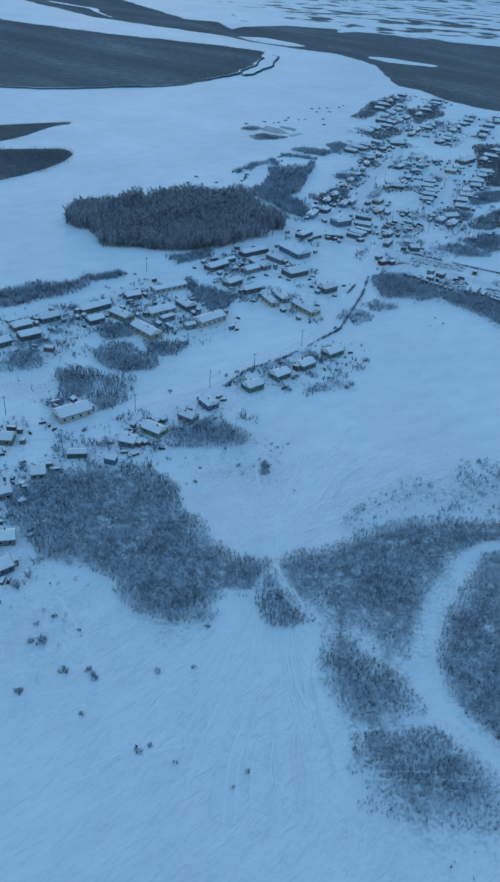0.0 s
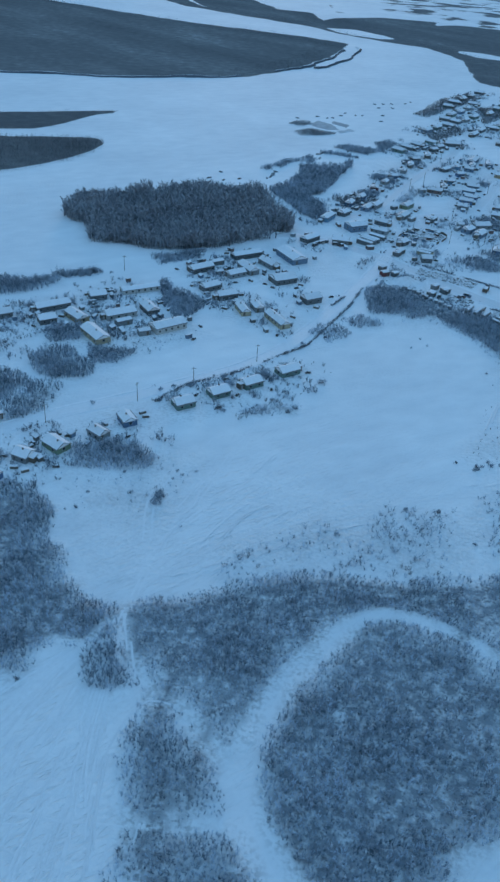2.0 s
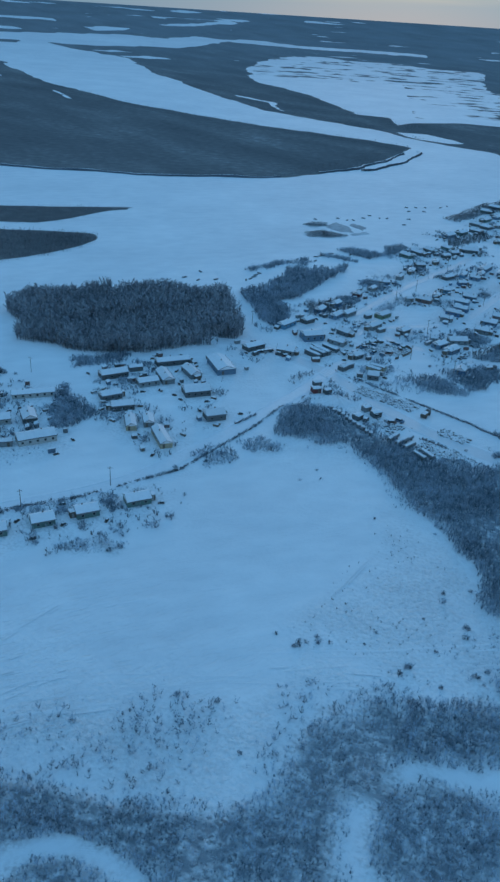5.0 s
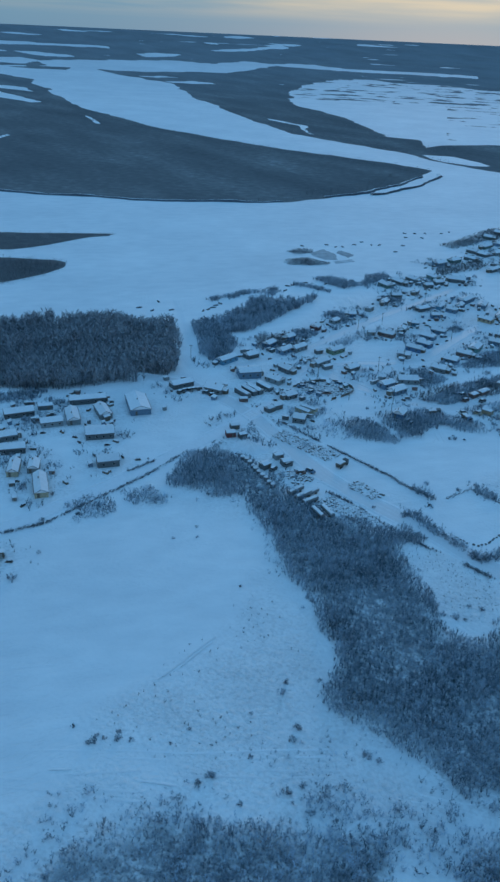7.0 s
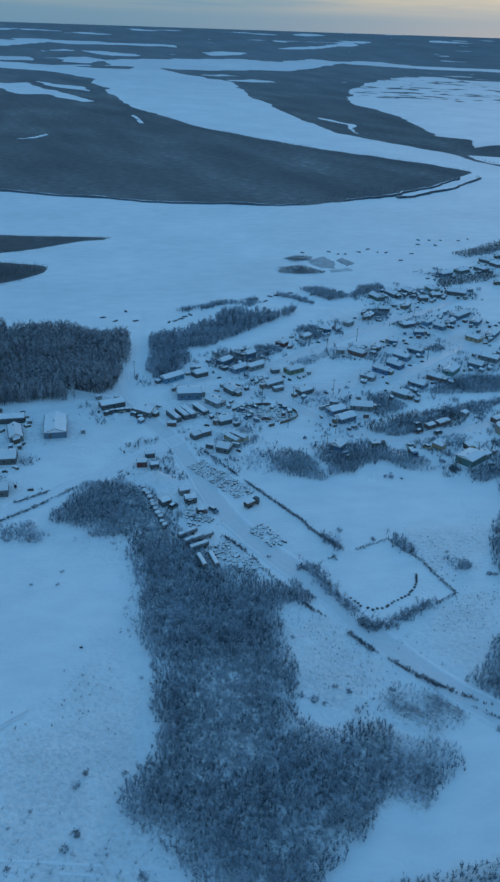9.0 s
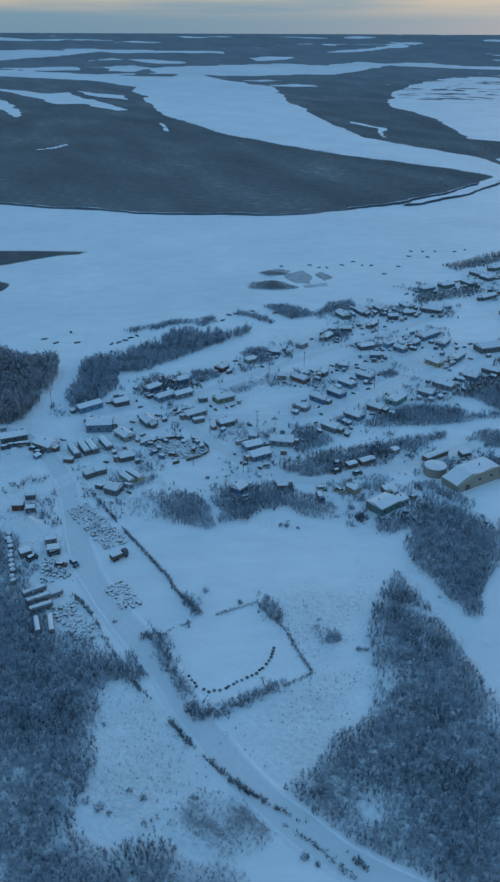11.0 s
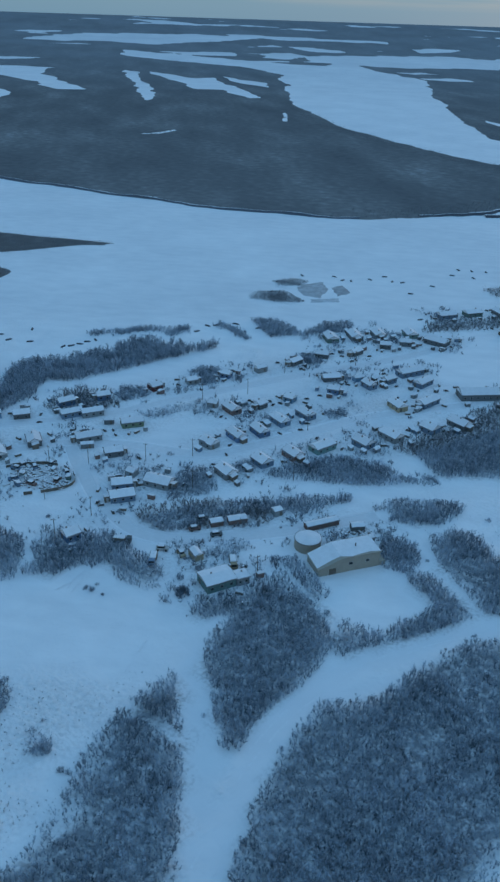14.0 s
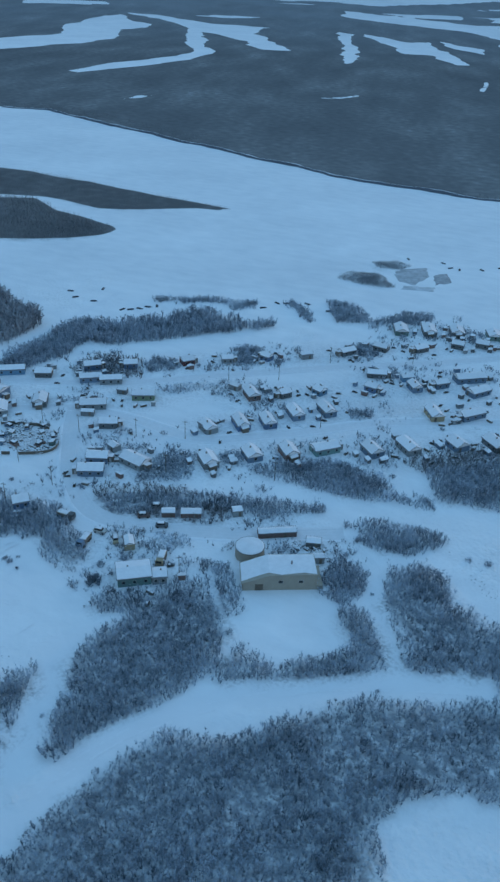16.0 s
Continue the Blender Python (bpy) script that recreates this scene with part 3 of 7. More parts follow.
grove("fence_wood", 3.6, 1.7, [(108.3, 462.4), (114, 469.3), (122.4, 468.5), (131.8, 461.1), (134.3, 456.9), (124.9, 452.5), (115.5, 453.4)])
scrub("fence_scrub", 1.8, 2.6, [(88, 447), (96, 462), (112, 470), (122, 474), (128, 468), (114, 452), (100, 448)])
grove("house_wood", 3.6, 1.8, [(121.2, 478.8), (124.7, 485), (135.4, 487.7), (139.6, 493.3), (148.7, 492), (159.4, 493.8), (168.7, 491.5), (169.3, 487.5), (159.4, 482.3), (147.6, 485.1), (143.9, 479), (143.8, 468.7), (137.3, 464.2), (128.9, 469.4)])
grove("corner_bush", 2.4, 1.9, [(31.5, 349.7), (42.2, 361), (46.2, 358.8), (37.8, 349.3)])
grove("corner_bush_east", 2.4, 1.9, [(49.6, 368.5), (56.9, 374.9), (58.9, 371.8), (48.5, 365.5)])
grove("east_ridge", 2.7, 1.8, [(136.7, 506.7), (150.1, 529.1), (166.2, 550.3), (181.2, 568.5), (182.2, 570.5), (167.5, 547.3), (153.2, 528), (143.7, 510.9), (138.8, 506.8)])
grove("street_wood", 3.0, 1.8, [(146.5, 578.7), (155.6, 589.9), (174.2, 603.4), (189.9, 598.8), (180.1, 586.4), (164.7, 575.1), (154.7, 570.9)])
grove("dry_corner", 2.4, 1.8, [(143.7, 400.5), (148.7, 402.6), (157.9, 399.8), (161, 394.8), (152.9, 394.6)])
grove("wall_bush", 2.1, 1.5, [(191.7, 427), (196.7, 429.2), (198.7, 428.2), (195.8, 424.1)])
grove("village_bush_a", 3.3, 1.8, [(49.2, 570.4), (54.9, 577.6), (58.7, 576.6), (56, 567.6)])
grove("village_bush_b", 3.3, 1.8, [(54.4, 615.4), (58.1, 624.4), (67.4, 618.8), (65.6, 608.8)])
grove("village_bush_c", 3.3, 1.8, [(76.9, 670.2), (81, 677.5), (88.9, 672.6), (86.5, 663.4)])
grove("village_bush_d", 2.1, 2.2, [(73.6, 563.2), (78, 580.3), (83.3, 597.3), (86.4, 593.4), (78.4, 566.3)])
grove("village_bush_e", 3.3, 1.8, [(106.8, 658), (112.1, 662.2), (114.2, 662.3), (111.6, 655.1)])
grove("village_bush_f", 3.3, 1.8, [(129.8, 624.2), (133.9, 631.5), (138, 628.6), (134.9, 622.3)])
grove("village_bush_g", 3.3, 1.8, [(133.8, 559.6), (135.7, 567.6), (143.7, 562.8), (138.9, 556.7)])
grove("village_bush_h", 3.3, 1.8, [(185.6, 598.7), (191.2, 601.9), (193.3, 600.9), (187.7, 596.8)])
grove("village_bush_i", 3.3, 1.8, [(191.4, 607), (196.9, 609.1), (200.1, 607.2), (196.7, 603.1)])
grove("village_bush_j", 3.3, 1.8, [(45.3, 575.3), (53, 580.5), (58.7, 577.6), (50.2, 569.4)])
grove("village_bush_k", 3.3, 1.8, [(56.3, 612.4), (63.6, 621.6), (70.3, 610.9), (63.9, 601.8)])
grove("lot_copse", 3.0, 1.8, [(80.5, 468.1), (94.8, 475.1), (96.9, 472.2), (92.4, 463.8), (83.6, 463.2)])
grove("creek_bank_north", 2.7, 1.8, [(-39.2, 153), (-22.6, 153.7), (-13.3, 154.6), (-20.7, 148.5), (-36.2, 145.7)])
grove("garden_copse_west", 2.7, 1.8, [(-113.1, 282.8), (-104.7, 293.2), (-97.6, 291), (-98.8, 280.5), (-109.2, 274.4)])
grove("hill_bush", 2.4, 1.9, [(-108.6, 310), (-101.4, 308.8), (-101.5, 299.4), (-109.7, 302.7)])
grove("row_bush_a", 1.8, 1.7, [(-1.1, 299.1), (4.3, 303.2), (7.3, 298.9), (4, 293.6)])
grove("row_bush_b", 1.8, 1.7, [(12.8, 308.4), (19.1, 309.3), (24.2, 303.6), (17.9, 302.8)])
grove("row_bush_c", 1.8, 1.7, [(16.1, 274.6), (24.6, 283.7), (35, 282.2), (30.8, 279.3), (19.2, 274.5)])
grove("path_bush", 2.7, 1.8, [(39.8, 349.1), (47.2, 357.6), (50.3, 353.4), (42.9, 343.9)])
grove("path_bush_east", 2.7, 1.8, [(50.6, 364.4), (62, 371.6), (65, 368.5), (53.6, 363.2)])
grove("north_brush_a", 3.9, 2.2, [(89.1, 854.6), (120.7, 951), (149, 993), (157.1, 966.2), (120.9, 892.2), (97.8, 846.8)])
grove("north_brush_b", 3.9, 2.2, [(153.6, 911.3), (190.7, 950.6), (191.5, 899.2), (153.1, 846.2)])
grove("north_brush_c", 3.9, 2.2, [(93.5, 775.8), (122.7, 808.7), (134.7, 802.1), (104.1, 752.5)])
grove("east_grove_a", 3.9, 2.0, [(192.8, 759.8), (211.3, 768.4), (240.5, 779.8), (191.2, 624.3), (171.3, 618.5), (182.5, 691.1)])
grove("east_grove_b", 3.9, 2.0, [(133.6, 508.6), (144.8, 532.9), (170.5, 548.3), (165.5, 516.3), (140, 502.7)])
grove("house_brush", 3.9, 2.2, [(29.8, 552.7), (45.4, 567.3), (60, 559.8), (52.4, 541.5), (36.8, 537.8)])
grove("scrub_river_a", 1.8, 2.2, [(-23.3, 618.2), (-10.8, 644.3), (-7.8, 645.3), (-21.2, 617.2)])
grove("scrub_river_b", 1.8, 2.2, [(-5.8, 645.3), (4, 655.5), (10.2, 650.6), (-0.6, 641.4)])
scrub("creek_scrub", 2.2, 2.3, [(20.1, 179.7), (25.6, 196.1), (40.3, 209.1), (54, 221.2), (79.2, 232), (102.4, 239.9), (112.9, 240.9), (108.4, 215.8), (95.5, 203.5), (78.9, 195.7), (53.3, 195.4), (33.6, 183.5)])
scrub("loop_scrub", 2.5, 2.2, [(153.5, 262.8), (170.6, 274.5), (184.2, 281.1), (189.4, 273), (193.3, 256.6), (167.6, 246.4), (158.3, 252.5)])
scrub("loop_fringe", 2.2, 2.2, [(100.4, 219.1), (101, 232.6), (109.9, 244), (136.3, 252.3), (154.3, 256.6), (163.2, 244.2), (156.2, 251.4), (122.4, 243.9), (109.4, 233.6)])
scrub("field_edge", 1.5, 3.6, [(99.2, 238.9), (115.4, 250.2), (130.5, 264.7), (148.8, 286.5), (152.1, 296.8), (170.8, 285.9), (191.5, 279.2), (187.2, 263.6), (163.7, 253.6), (144.5, 249.2), (129.4, 238.7), (106.1, 229.4)])
scrub("field_spots", 1.1, 5.5, [(97.1, 265.8), (111.6, 302.6), (116.2, 341.2), (136.8, 329.2), (152.1, 295.7), (140, 268.9), (105.1, 254.4)])
scrub("wood_edge", 1.8, 3.3, [(59.9, 371.8), (93.7, 382.6), (115.2, 364.5), (133.7, 336.3), (121.3, 339.2), (101.9, 365.4), (76.2, 369.8), (60.9, 365.7)])
scrub("row_garden", 1.5, 4.2, [(-36.8, 226.3), (-8.6, 237.1), (3.6, 230.7), (0.2, 212.1), (-19.6, 207.3), (-26, 194), (-30.9, 208.6)])
scrub("left_meadow", 1.7, 7.5, [(-76.4, 150.4), (-59.8, 158.4), (-44.5, 145.8), (-40.6, 126.3), (-54.1, 120.3), (-66.5, 114.3)])
scrub("south_meadow", 1.3, 5.0, [(20.4, 92.3), (51.1, 97.7), (46.6, 75.3), (19.1, 74.9)])
scrub("school_scrub", 1.5, 3.8, [(-56.2, 294.2), (-46.5, 314.7), (-22.1, 340.3), (-16, 329), (-37.3, 305.2), (-52.2, 284.8)])
scrub("hut_scrub", 1.5, 4.2, [(-110.2, 271.3), (-91.4, 289.8), (-84.6, 265.7), (-92.1, 251.2), (-106.4, 257.6)])
scrub("village_scrub", 1.5, 3.8, [(74.6, 563.2), (74.9, 585.1), (82.3, 598.3), (97.5, 582.7), (90.4, 559.6)])
scrub("village_scrub_east", 1.5, 3.8, [(109.3, 632.7), (121.4, 661.5), (147.2, 651.2), (148.4, 627.9), (126.8, 621.2)])
scrub("ring_field", 0.75, 2.6, [(187.5, 378.3), (201.1, 408.1), (216.7, 428.7), (216.4, 392.3), (210.8, 372.8)])
scrub("ring_field_north", 0.75, 2.6, [(173.7, 425.5), (197.3, 459.5), (210.7, 430.6), (200, 412.1)])
scrub("lane_verge", 0.75, 2.6, [(145.9, 370.1), (171.2, 380.9), (198.8, 365.4), (185.8, 348.7), (171.6, 342.2)])
scrub("east_rough", 0.75, 2.6, [(213.2, 573), (227.6, 611.3), (245.7, 588.1), (222.7, 590.5)])
hedge("ditch_hedge", 1.1, [(86.8, 450.5), (117.1, 435.3), (139.4, 424.7), (144.2, 421.0), (156.7, 415.7)])
hedge("ditch_bushes", 2.2, [(150.5, 418.6), (158.2, 414.6)])
hedge("road_hedge", 1.3, [(175.6, 375.4), (184.5, 371.8), (193.5, 369.2), (202.8, 367.2), (211.8, 366.6), (221.9, 366.2), (231, 365.2), (237.1, 363.3)])
hedge("ring_fence", 0.8, [(170.5, 428.8), (176.8, 425.6), (184.7, 421.9), (192.5, 415.6), (200, 410)])
hedge("ring_north", 0.8, [(153.5, 399.4), (158.2, 410.2)])
hedge("ring_north_end", 0.8, [(163.2, 417.2), (166.8, 422.8), (170.5, 428.8)])
hedge("ring_south_end", 0.7, [(195.5, 401.8), (200, 410)])
hedge("ring_south", 2.2, [(195.5, 401.8), (190.5, 395.2), (187.6, 387.7), (181.6, 380.4)])
hedge("ring_west", 2.1, [(181.6, 380.4), (174.2, 385), (166.5, 390.1), (160, 394.5), (153.5, 399.4), (150.5, 397.5)])
hedge("ring_corner", 2.4, [(171.5, 429.6), (176.8, 427.4), (181.5, 425)])
hedge("lane_hedge", 1.2, [(118.3, 402), (128.5, 398.2), (143, 389.8), (155, 382.6), (163, 379.9), (170.6, 377.3)])
hedge("fork_hedge", 0.8, [(215.9, 363.8), (224, 363), (231.1, 361.1), (236.1, 360.2)])
hedge("shore_brush_a", 2.5, [(-24.1, 609.2), (-21.2, 616.2)])
hedge("shore_brush_b", 2.7, [(-17.2, 619.2), (-9.6, 636.3)])
hedge("shore_brush_c", 2.5, [(-7.6, 637.3), (-4.7, 641.3)])
hedge("shore_brush_d", 2.5, [(6.5, 639.5), (5.2, 647.5), (4, 655.5)])
hedge("shore_brush_e", 2.5, [(12.5, 672.8), (22.6, 673), (41, 667.3)])
hedge("shore_brush_f", 2.9, [(-141, 342.1), (-132.7, 350.3), (-118.2, 358.3), (-97.3, 372.1)])
hedge("shore_brush_g", 2.9, [(-139.1, 334.7), (-124.6, 341.7), (-116.3, 349.9)])
hedge("shore_brush_h", 2.9, [(-97.2, 378.3), (-85.6, 382.9), (-78.1, 388.7)])
hedge("shore_brush_i", 2.5, [(-56.4, 415.5), (-44.7, 423.4), (-34, 433.5)])
hedge("shore_brush_j", 2.5, [(-51.2, 410.4), (-43.7, 418.4), (-34.2, 425.4)])
hedge("slope_hedge", 1.3, [(-19.3, 273.6), (-9.6, 289.9), (5.4, 302.1), (21.5, 322.2), (33.3, 336.4)])
hedge("berm_hedge", 1.0, [(33.3, 336.4), (40, 356.1), (48.8, 381.4), (55.4, 409.7)])
hedge("berm_hedge_south", 1.0, [(40.7, 381.9), (47, 395.9)])
clearing("clearing", [(283.4, 513.3), (282.1, 523.2), (285.9, 533.3), (291.8, 538.4), (298.6, 546.5), (311.8, 530.7), (300.4, 506.7), (291.4, 509.5)])
clearing("pond", [(214, 522), (214.6, 537.9), (222.3, 549), (233.3, 539.2), (233.5, 529.3), (233.7, 518.3), (225.9, 519.2), (217.1, 518.1)])
clearing("glade", [(227.8, 376.3), (230.7, 379.4), (234.8, 376.5), (231.9, 373.4)])
dark("peninsula", [(-391.3, 849.9), (-326.2, 865.5), (-236.5, 891.4), (-136.8, 941.9), (-96.1, 973.2), (-68.7, 1020), (-39.9, 1073.9), (-16.2, 1154.7), (-2.6, 1243), (-1.3, 1308.4), (-63.7, 1339.9), (-156, 1365.1), (-255.9, 1388.4), (-384.7, 1448.2), (-542.4, 1526.5), (-759.3, 1693.2), (-890.4, 1779.2), (-967.8, 1852.2), (-1133.4, 2050.5), (-1352.6, 2319.7), (-1501.2, 2451.5), (-1747.7, 2512.2), (-2125.3, 2481.6)])
dark("peninsula_west", [(-719.4, 730.8), (-675.3, 774), (-502.9, 820.1), (-350.1, 860.2), (-218.6, 907), (-111.4, 974.6), (-1089.3, 2015.4), (-2155.2, 2862.4), (-2584.8, 2124.3), (-2689.1, 1506.3), (-2550.8, 285.2), (-1201.2, 329.7), (-879.3, 560.2)])
dark("north_bank", [(-22.6, 1445.6), (-150.3, 1519.3), (-235.3, 1563.4), (-305.4, 1609.9), (-458.3, 1791.4), (-567.4, 1934.3), (-808.4, 2248.2), (-1021.2, 2497.6), (-1021.1, 2675.5), (-868.4, 2768.4), (-762.4, 2617), (-634.3, 2482.4), (-516.9, 2236.9), (-442.1, 2157.1), (-317.9, 1999.3), (-214.4, 1799), (-147.6, 1687.4), (-86.7, 1680.8)])
dark("east_bank", [(42, 1373.1), (117.4, 1343.3), (164.3, 1247.8), (165.2, 1078.6), (188.6, 1063.3), (209.7, 1006.5), (237.8, 965.1), (262.4, 951.8), (484.9, 977.1), (819.2, 1717.5), (432.4, 1617.9), (337.1, 1650.9), (226.5, 1726.4), (92.6, 1596.8)])
dark("north_wood", [(-1598.1, 2668), (-1538.5, 2824.3), (-1051.9, 3070.4), (-883.6, 2982.2), (-899.7, 2750.9), (-1040.7, 2530.7), (-1276.2, 2608.4)])
dark("join_bank", [(-75.7, 1480), (-41.2, 1617), (50.3, 1704.2), (147.4, 1698.1), (98.9, 1346.3), (42, 1373.1), (-15.6, 1409.4)])
pale("river_reach", [(-1002.6, 1903.9), (-1189.8, 2131.1), (-1402.4, 2399.1), (-1562.2, 2858.3), (-1063.7, 2605.3), (-842.7, 2295.4), (-585.5, 1954.8), (-448.5, 1772.6), (-417.1, 1507.9), (-587.5, 1597.2), (-802.4, 1753.8), (-905, 1819.6)])
pale("lake_a", [(-1780.9, 2052.5), (-1722.7, 2061.1), (-1474.8, 1885), (-1353.8, 1819), (-1150.8, 1642.7), (-1059.4, 1530.7), (-1079.8, 1539.6), (-1275, 1708.1), (-1482.2, 1853.2)])
pale("lake_b", [(-1730.8, 2089.8), (-1587.7, 2091), (-1473.1, 2075.9), (-1452.9, 2142.3), (-1150.2, 1913), (-1003.6, 1825.3), (-1011.9, 1787.4), (-1199.2, 1884.9), (-1238.5, 1846.2), (-1447.9, 1990.7)])
pale("lake_c", [(-1472.8, 2183), (-1360, 2184.1), (-1284.4, 2182.6), (-1195.6, 2038.3), (-1333.4, 2113.5)])
pale("oxbow_lake_a", [(-1462.9, 934.3), (-1567.2, 1087.1), (-1596.5, 1176.8), (-1720.2, 1299.5), (-1988, 1449.9), (-2073.5, 1577.8), (-2388, 1630.8), (-2368.1, 1525.2), (-2178, 1375.8), (-1872.6, 1197.5), (-1729.1, 1013.6)])
pale("oxbow_lake_b", [(-2439.7, 1654), (-2241.5, 1719.8), (-1986.7, 1654.7), (-1579.8, 1444.8), (-1375.9, 1342), (-1255.3, 1206.8), (-1158, 1043.4), (-1072.1, 951.8), (-1045.8, 955.8), (-1147.5, 1152.5), (-1205.9, 1256.2), (-1363.5, 1392.1), (-1570.7, 1494.4), (-1897.7, 1652.7), (-1629.2, 1620.7), (-1398.3, 1541.5), (-1337, 1597.1), (-1532.7, 1662.5), (-1815.4, 1772), (-1955.7, 1912.3), (-2074.5, 1810.2), (-2363, 1760.7)])
pale("flats_east", [(-190.7, 2065), (-59.5, 2285.6), (744.1, 2861.9), (930.1, 2807.4), (539.4, 1573), (427.5, 1599.5), (277.1, 1652.9), (158.2, 1685.5), (99.5, 1717.3), (-20.2, 1705.3), (-134.1, 1701.8)])
pale("bank_slit", [(-46.8, 1476), (3.1, 1494.3), (43.7, 1456.4), (72.3, 1406.8), (42.9, 1395.9), (4.1, 1407.8), (-25.7, 1433.4)])
pale("bank_pool", [(165.7, 1337.8), (205.2, 1332.5), (266.3, 1291.3), (252.9, 1274.8), (188.2, 1288.7), (163.3, 1318.3)])
pale("slit_f", [(-448.7, 1866.1), (-353.5, 1774.5), (-286.8, 1673.1), (-264.6, 1617.3), (-280.8, 1646.4), (-334.6, 1728), (-426.9, 1826.4)])
pale("slit_d", [(-675.4, 1185.3), (-677.2, 1236.6), (-681.4, 1273.9), (-670.6, 1263.8), (-662.1, 1221.3)])
pale("far_lake", [(-1771, 2904), (-1603, 2786), (-1449, 2813), (-1294, 2895), (-1168, 3026), (-1057, 3092), (-1026, 3217), (-1034, 3445), (-1044, 3532), (-1203, 3506), (-1249, 3337), (-1416, 3320), (-1594, 3161), (-1740, 3009)])
pale("flats", [(-656.3, 2577.3), (-713.9, 2859.9), (-680.2, 3202.2), (-506.7, 3219.5), (-372, 3236.7), (-1.1, 3178), (159.5, 1710.7), (-15.4, 1673.9), (-91.3, 1696.9), (-149.9, 1694.8), (-224.5, 1826.7), (-327, 2024), (-453.4, 2185.9), (-549.3, 2316.1)])
pale("upper_river", [(-2294.7, 2474.3), (-1842.7, 2619.3), (-1530.9, 2708.4), (-1035.5, 2555.6), (-984.3, 2433.4), (-1253.5, 2205.3), (-1410.9, 2393.8), (-1695.9, 2452.5), (-2155.7, 2350.3)])
pale("far_reach", [(-2484, 3181), (-2149, 3316), (-1821, 3506), (-1859, 3577), (-2191, 3416), (-2485, 3258)])
pale("far_reach_b", [(-1478, 3720), (-1391, 3803), (-1292, 3967), (-1279, 4047), (-1198, 4122), (-1315, 4209), (-1373, 4189), (-1329, 4125), (-1362, 4015), (-1432, 3886)])
pale("far_reach_c", [(-1059, 3499), (-971, 3471), (-724, 3473), (-473, 3516), (-222, 3532), (-235, 3624), (-492, 3606), (-751, 3566), (-997, 3585)])
pale("lake_d", [(-1658, 3410), (-1551, 3340), (-1454, 3442), (-1472, 3560), (-1594, 3519)])
pale("lake_e", [(-2170, 2551), (-2018, 2577), (-1940, 2703), (-2009, 2797), (-2096, 2708)])
pale("lake_f", [(-1913, 2840), (-1806, 2752), (-1723, 2784), (-1764, 2915), (-1901, 2944)])
pale("lake_g", [(-1113, 2638), (-1015, 2635), (-960, 2728), (-1034, 2734)])
pale("lake_h", [(-2907.7, 1453.8), (-2757.2, 1731.9), (-2682.1, 1699.4), (-2756.9, 1403.6)])
pale("lake_i", [(-2773, 2327), (-2644, 2467), (-2389, 2741), (-2312, 2993), (-2305, 3275), (-2580, 3089), (-2843, 2672)])
pale("lake_j", [(-3121.7, 1795.1), (-3310.4, 2049.9), (-2993.5, 2077.9), (-3030.1, 1850.3)])
pale("lake_k", [(-1253, 2722), (-1157, 2733), (-1107, 2822), (-1181, 2817)])
pale("lake_l", [(-2129, 2959), (-2023, 3093), (-1847, 3044), (-1721, 3161), (-1859, 3170), (-2123, 3066)])
pale("lake_m", [(-2992, 1660), (-2946, 1788), (-2942, 1983), (-2802, 2013), (-3016, 1938), (-3169, 1989), (-3182, 1889), (-3085, 1820)])
pale("lake_n", [(-2331, 1859), (-2210, 1956), (-2217, 2059), (-2293, 2006)])
pale("slit_h", [(-744, 901), (-744, 931), (-764, 964), (-769, 943)])
pale("slit_j", [(-770, 1640), (-642, 1495), (-646, 1512), (-742, 1620)])
lane("street_a", 6, [(59.8, 496.8), (72.5, 524.3), (90.8, 540.8), (113.2, 553.2), (123.8, 565.4), (135.3, 601.3), (146.4, 636.9), (171.6, 682.2)])
lane("street_b", 5, [(33.3, 506.4), (60.1, 548.9), (75.5, 597.1), (89.3, 639.2), (111.6, 697), (124.3, 740)])
lane("street_c", 7, [(72.5, 524.3), (95.4, 514), (121.7, 504.4), (150.3, 504.9), (176.8, 535.4), (197.3, 571.6)])
lane("shore_gap", 5, [(11, 493.8), (4.6, 519.8), (-29.5, 571.8), (-45.2, 594.4)])
lane("street_f", 5, [(42.5, 573.1), (47.9, 621.1), (66.9, 678.1), (80.4, 715.3)])
lane("street_e", 6, [(-98.6, 229.4), (-79, 232.2), (-51.7, 256.7), (-19.1, 283.9), (21.7, 328.7), (55.5, 417.9), (70.4, 474.5)])
lane("creek", 4.4, [(37.9, 139.3), (41, 142.3), (46.6, 154.4), (51.2, 162.2), (55.8, 170.8), (61.8, 177.6), (68.7, 181.6), (75.8, 181.7), (84.2, 179.8), (93.6, 176.1), (100.4, 171.6), (107, 168.1), (115, 160.4), (121.8, 154.9), (131.1, 150.5)])
lane("creek_south", 7, [(61.1, 175.7), (53.7, 165.6), (45.3, 151.4), (41, 142.3), (38.5, 131.9), (40.3, 118.5), (47.2, 110.1), (54.2, 102.7), (56.1, 97.5)])
lane("road", 9, [(-4.9, 471.5), (19.7, 474.9), (42.3, 468.1), (63.7, 456.4), (80.7, 442.6), (105, 421), (117.2, 412.1), (139.6, 400.4), (159, 391.7), (178.3, 381.1), (193.6, 373.4), (202.8, 369.5), (216.9, 365.8), (232, 363.2), (250.1, 363.6)])
lane("track_a", 3, [(-0.5, 179.1), (0.3, 166.7), (3.3, 158.4), (12.3, 144.9), (24.6, 139.6), (34.4, 129.9)])
lane("track_b", 2, [(-0.8, 164.7), (-7.1, 153.5), (-13.3, 154.6)])
lane("track_c", 3, [(15.6, 110.9), (26.9, 110.6), (39.2, 114.4)])
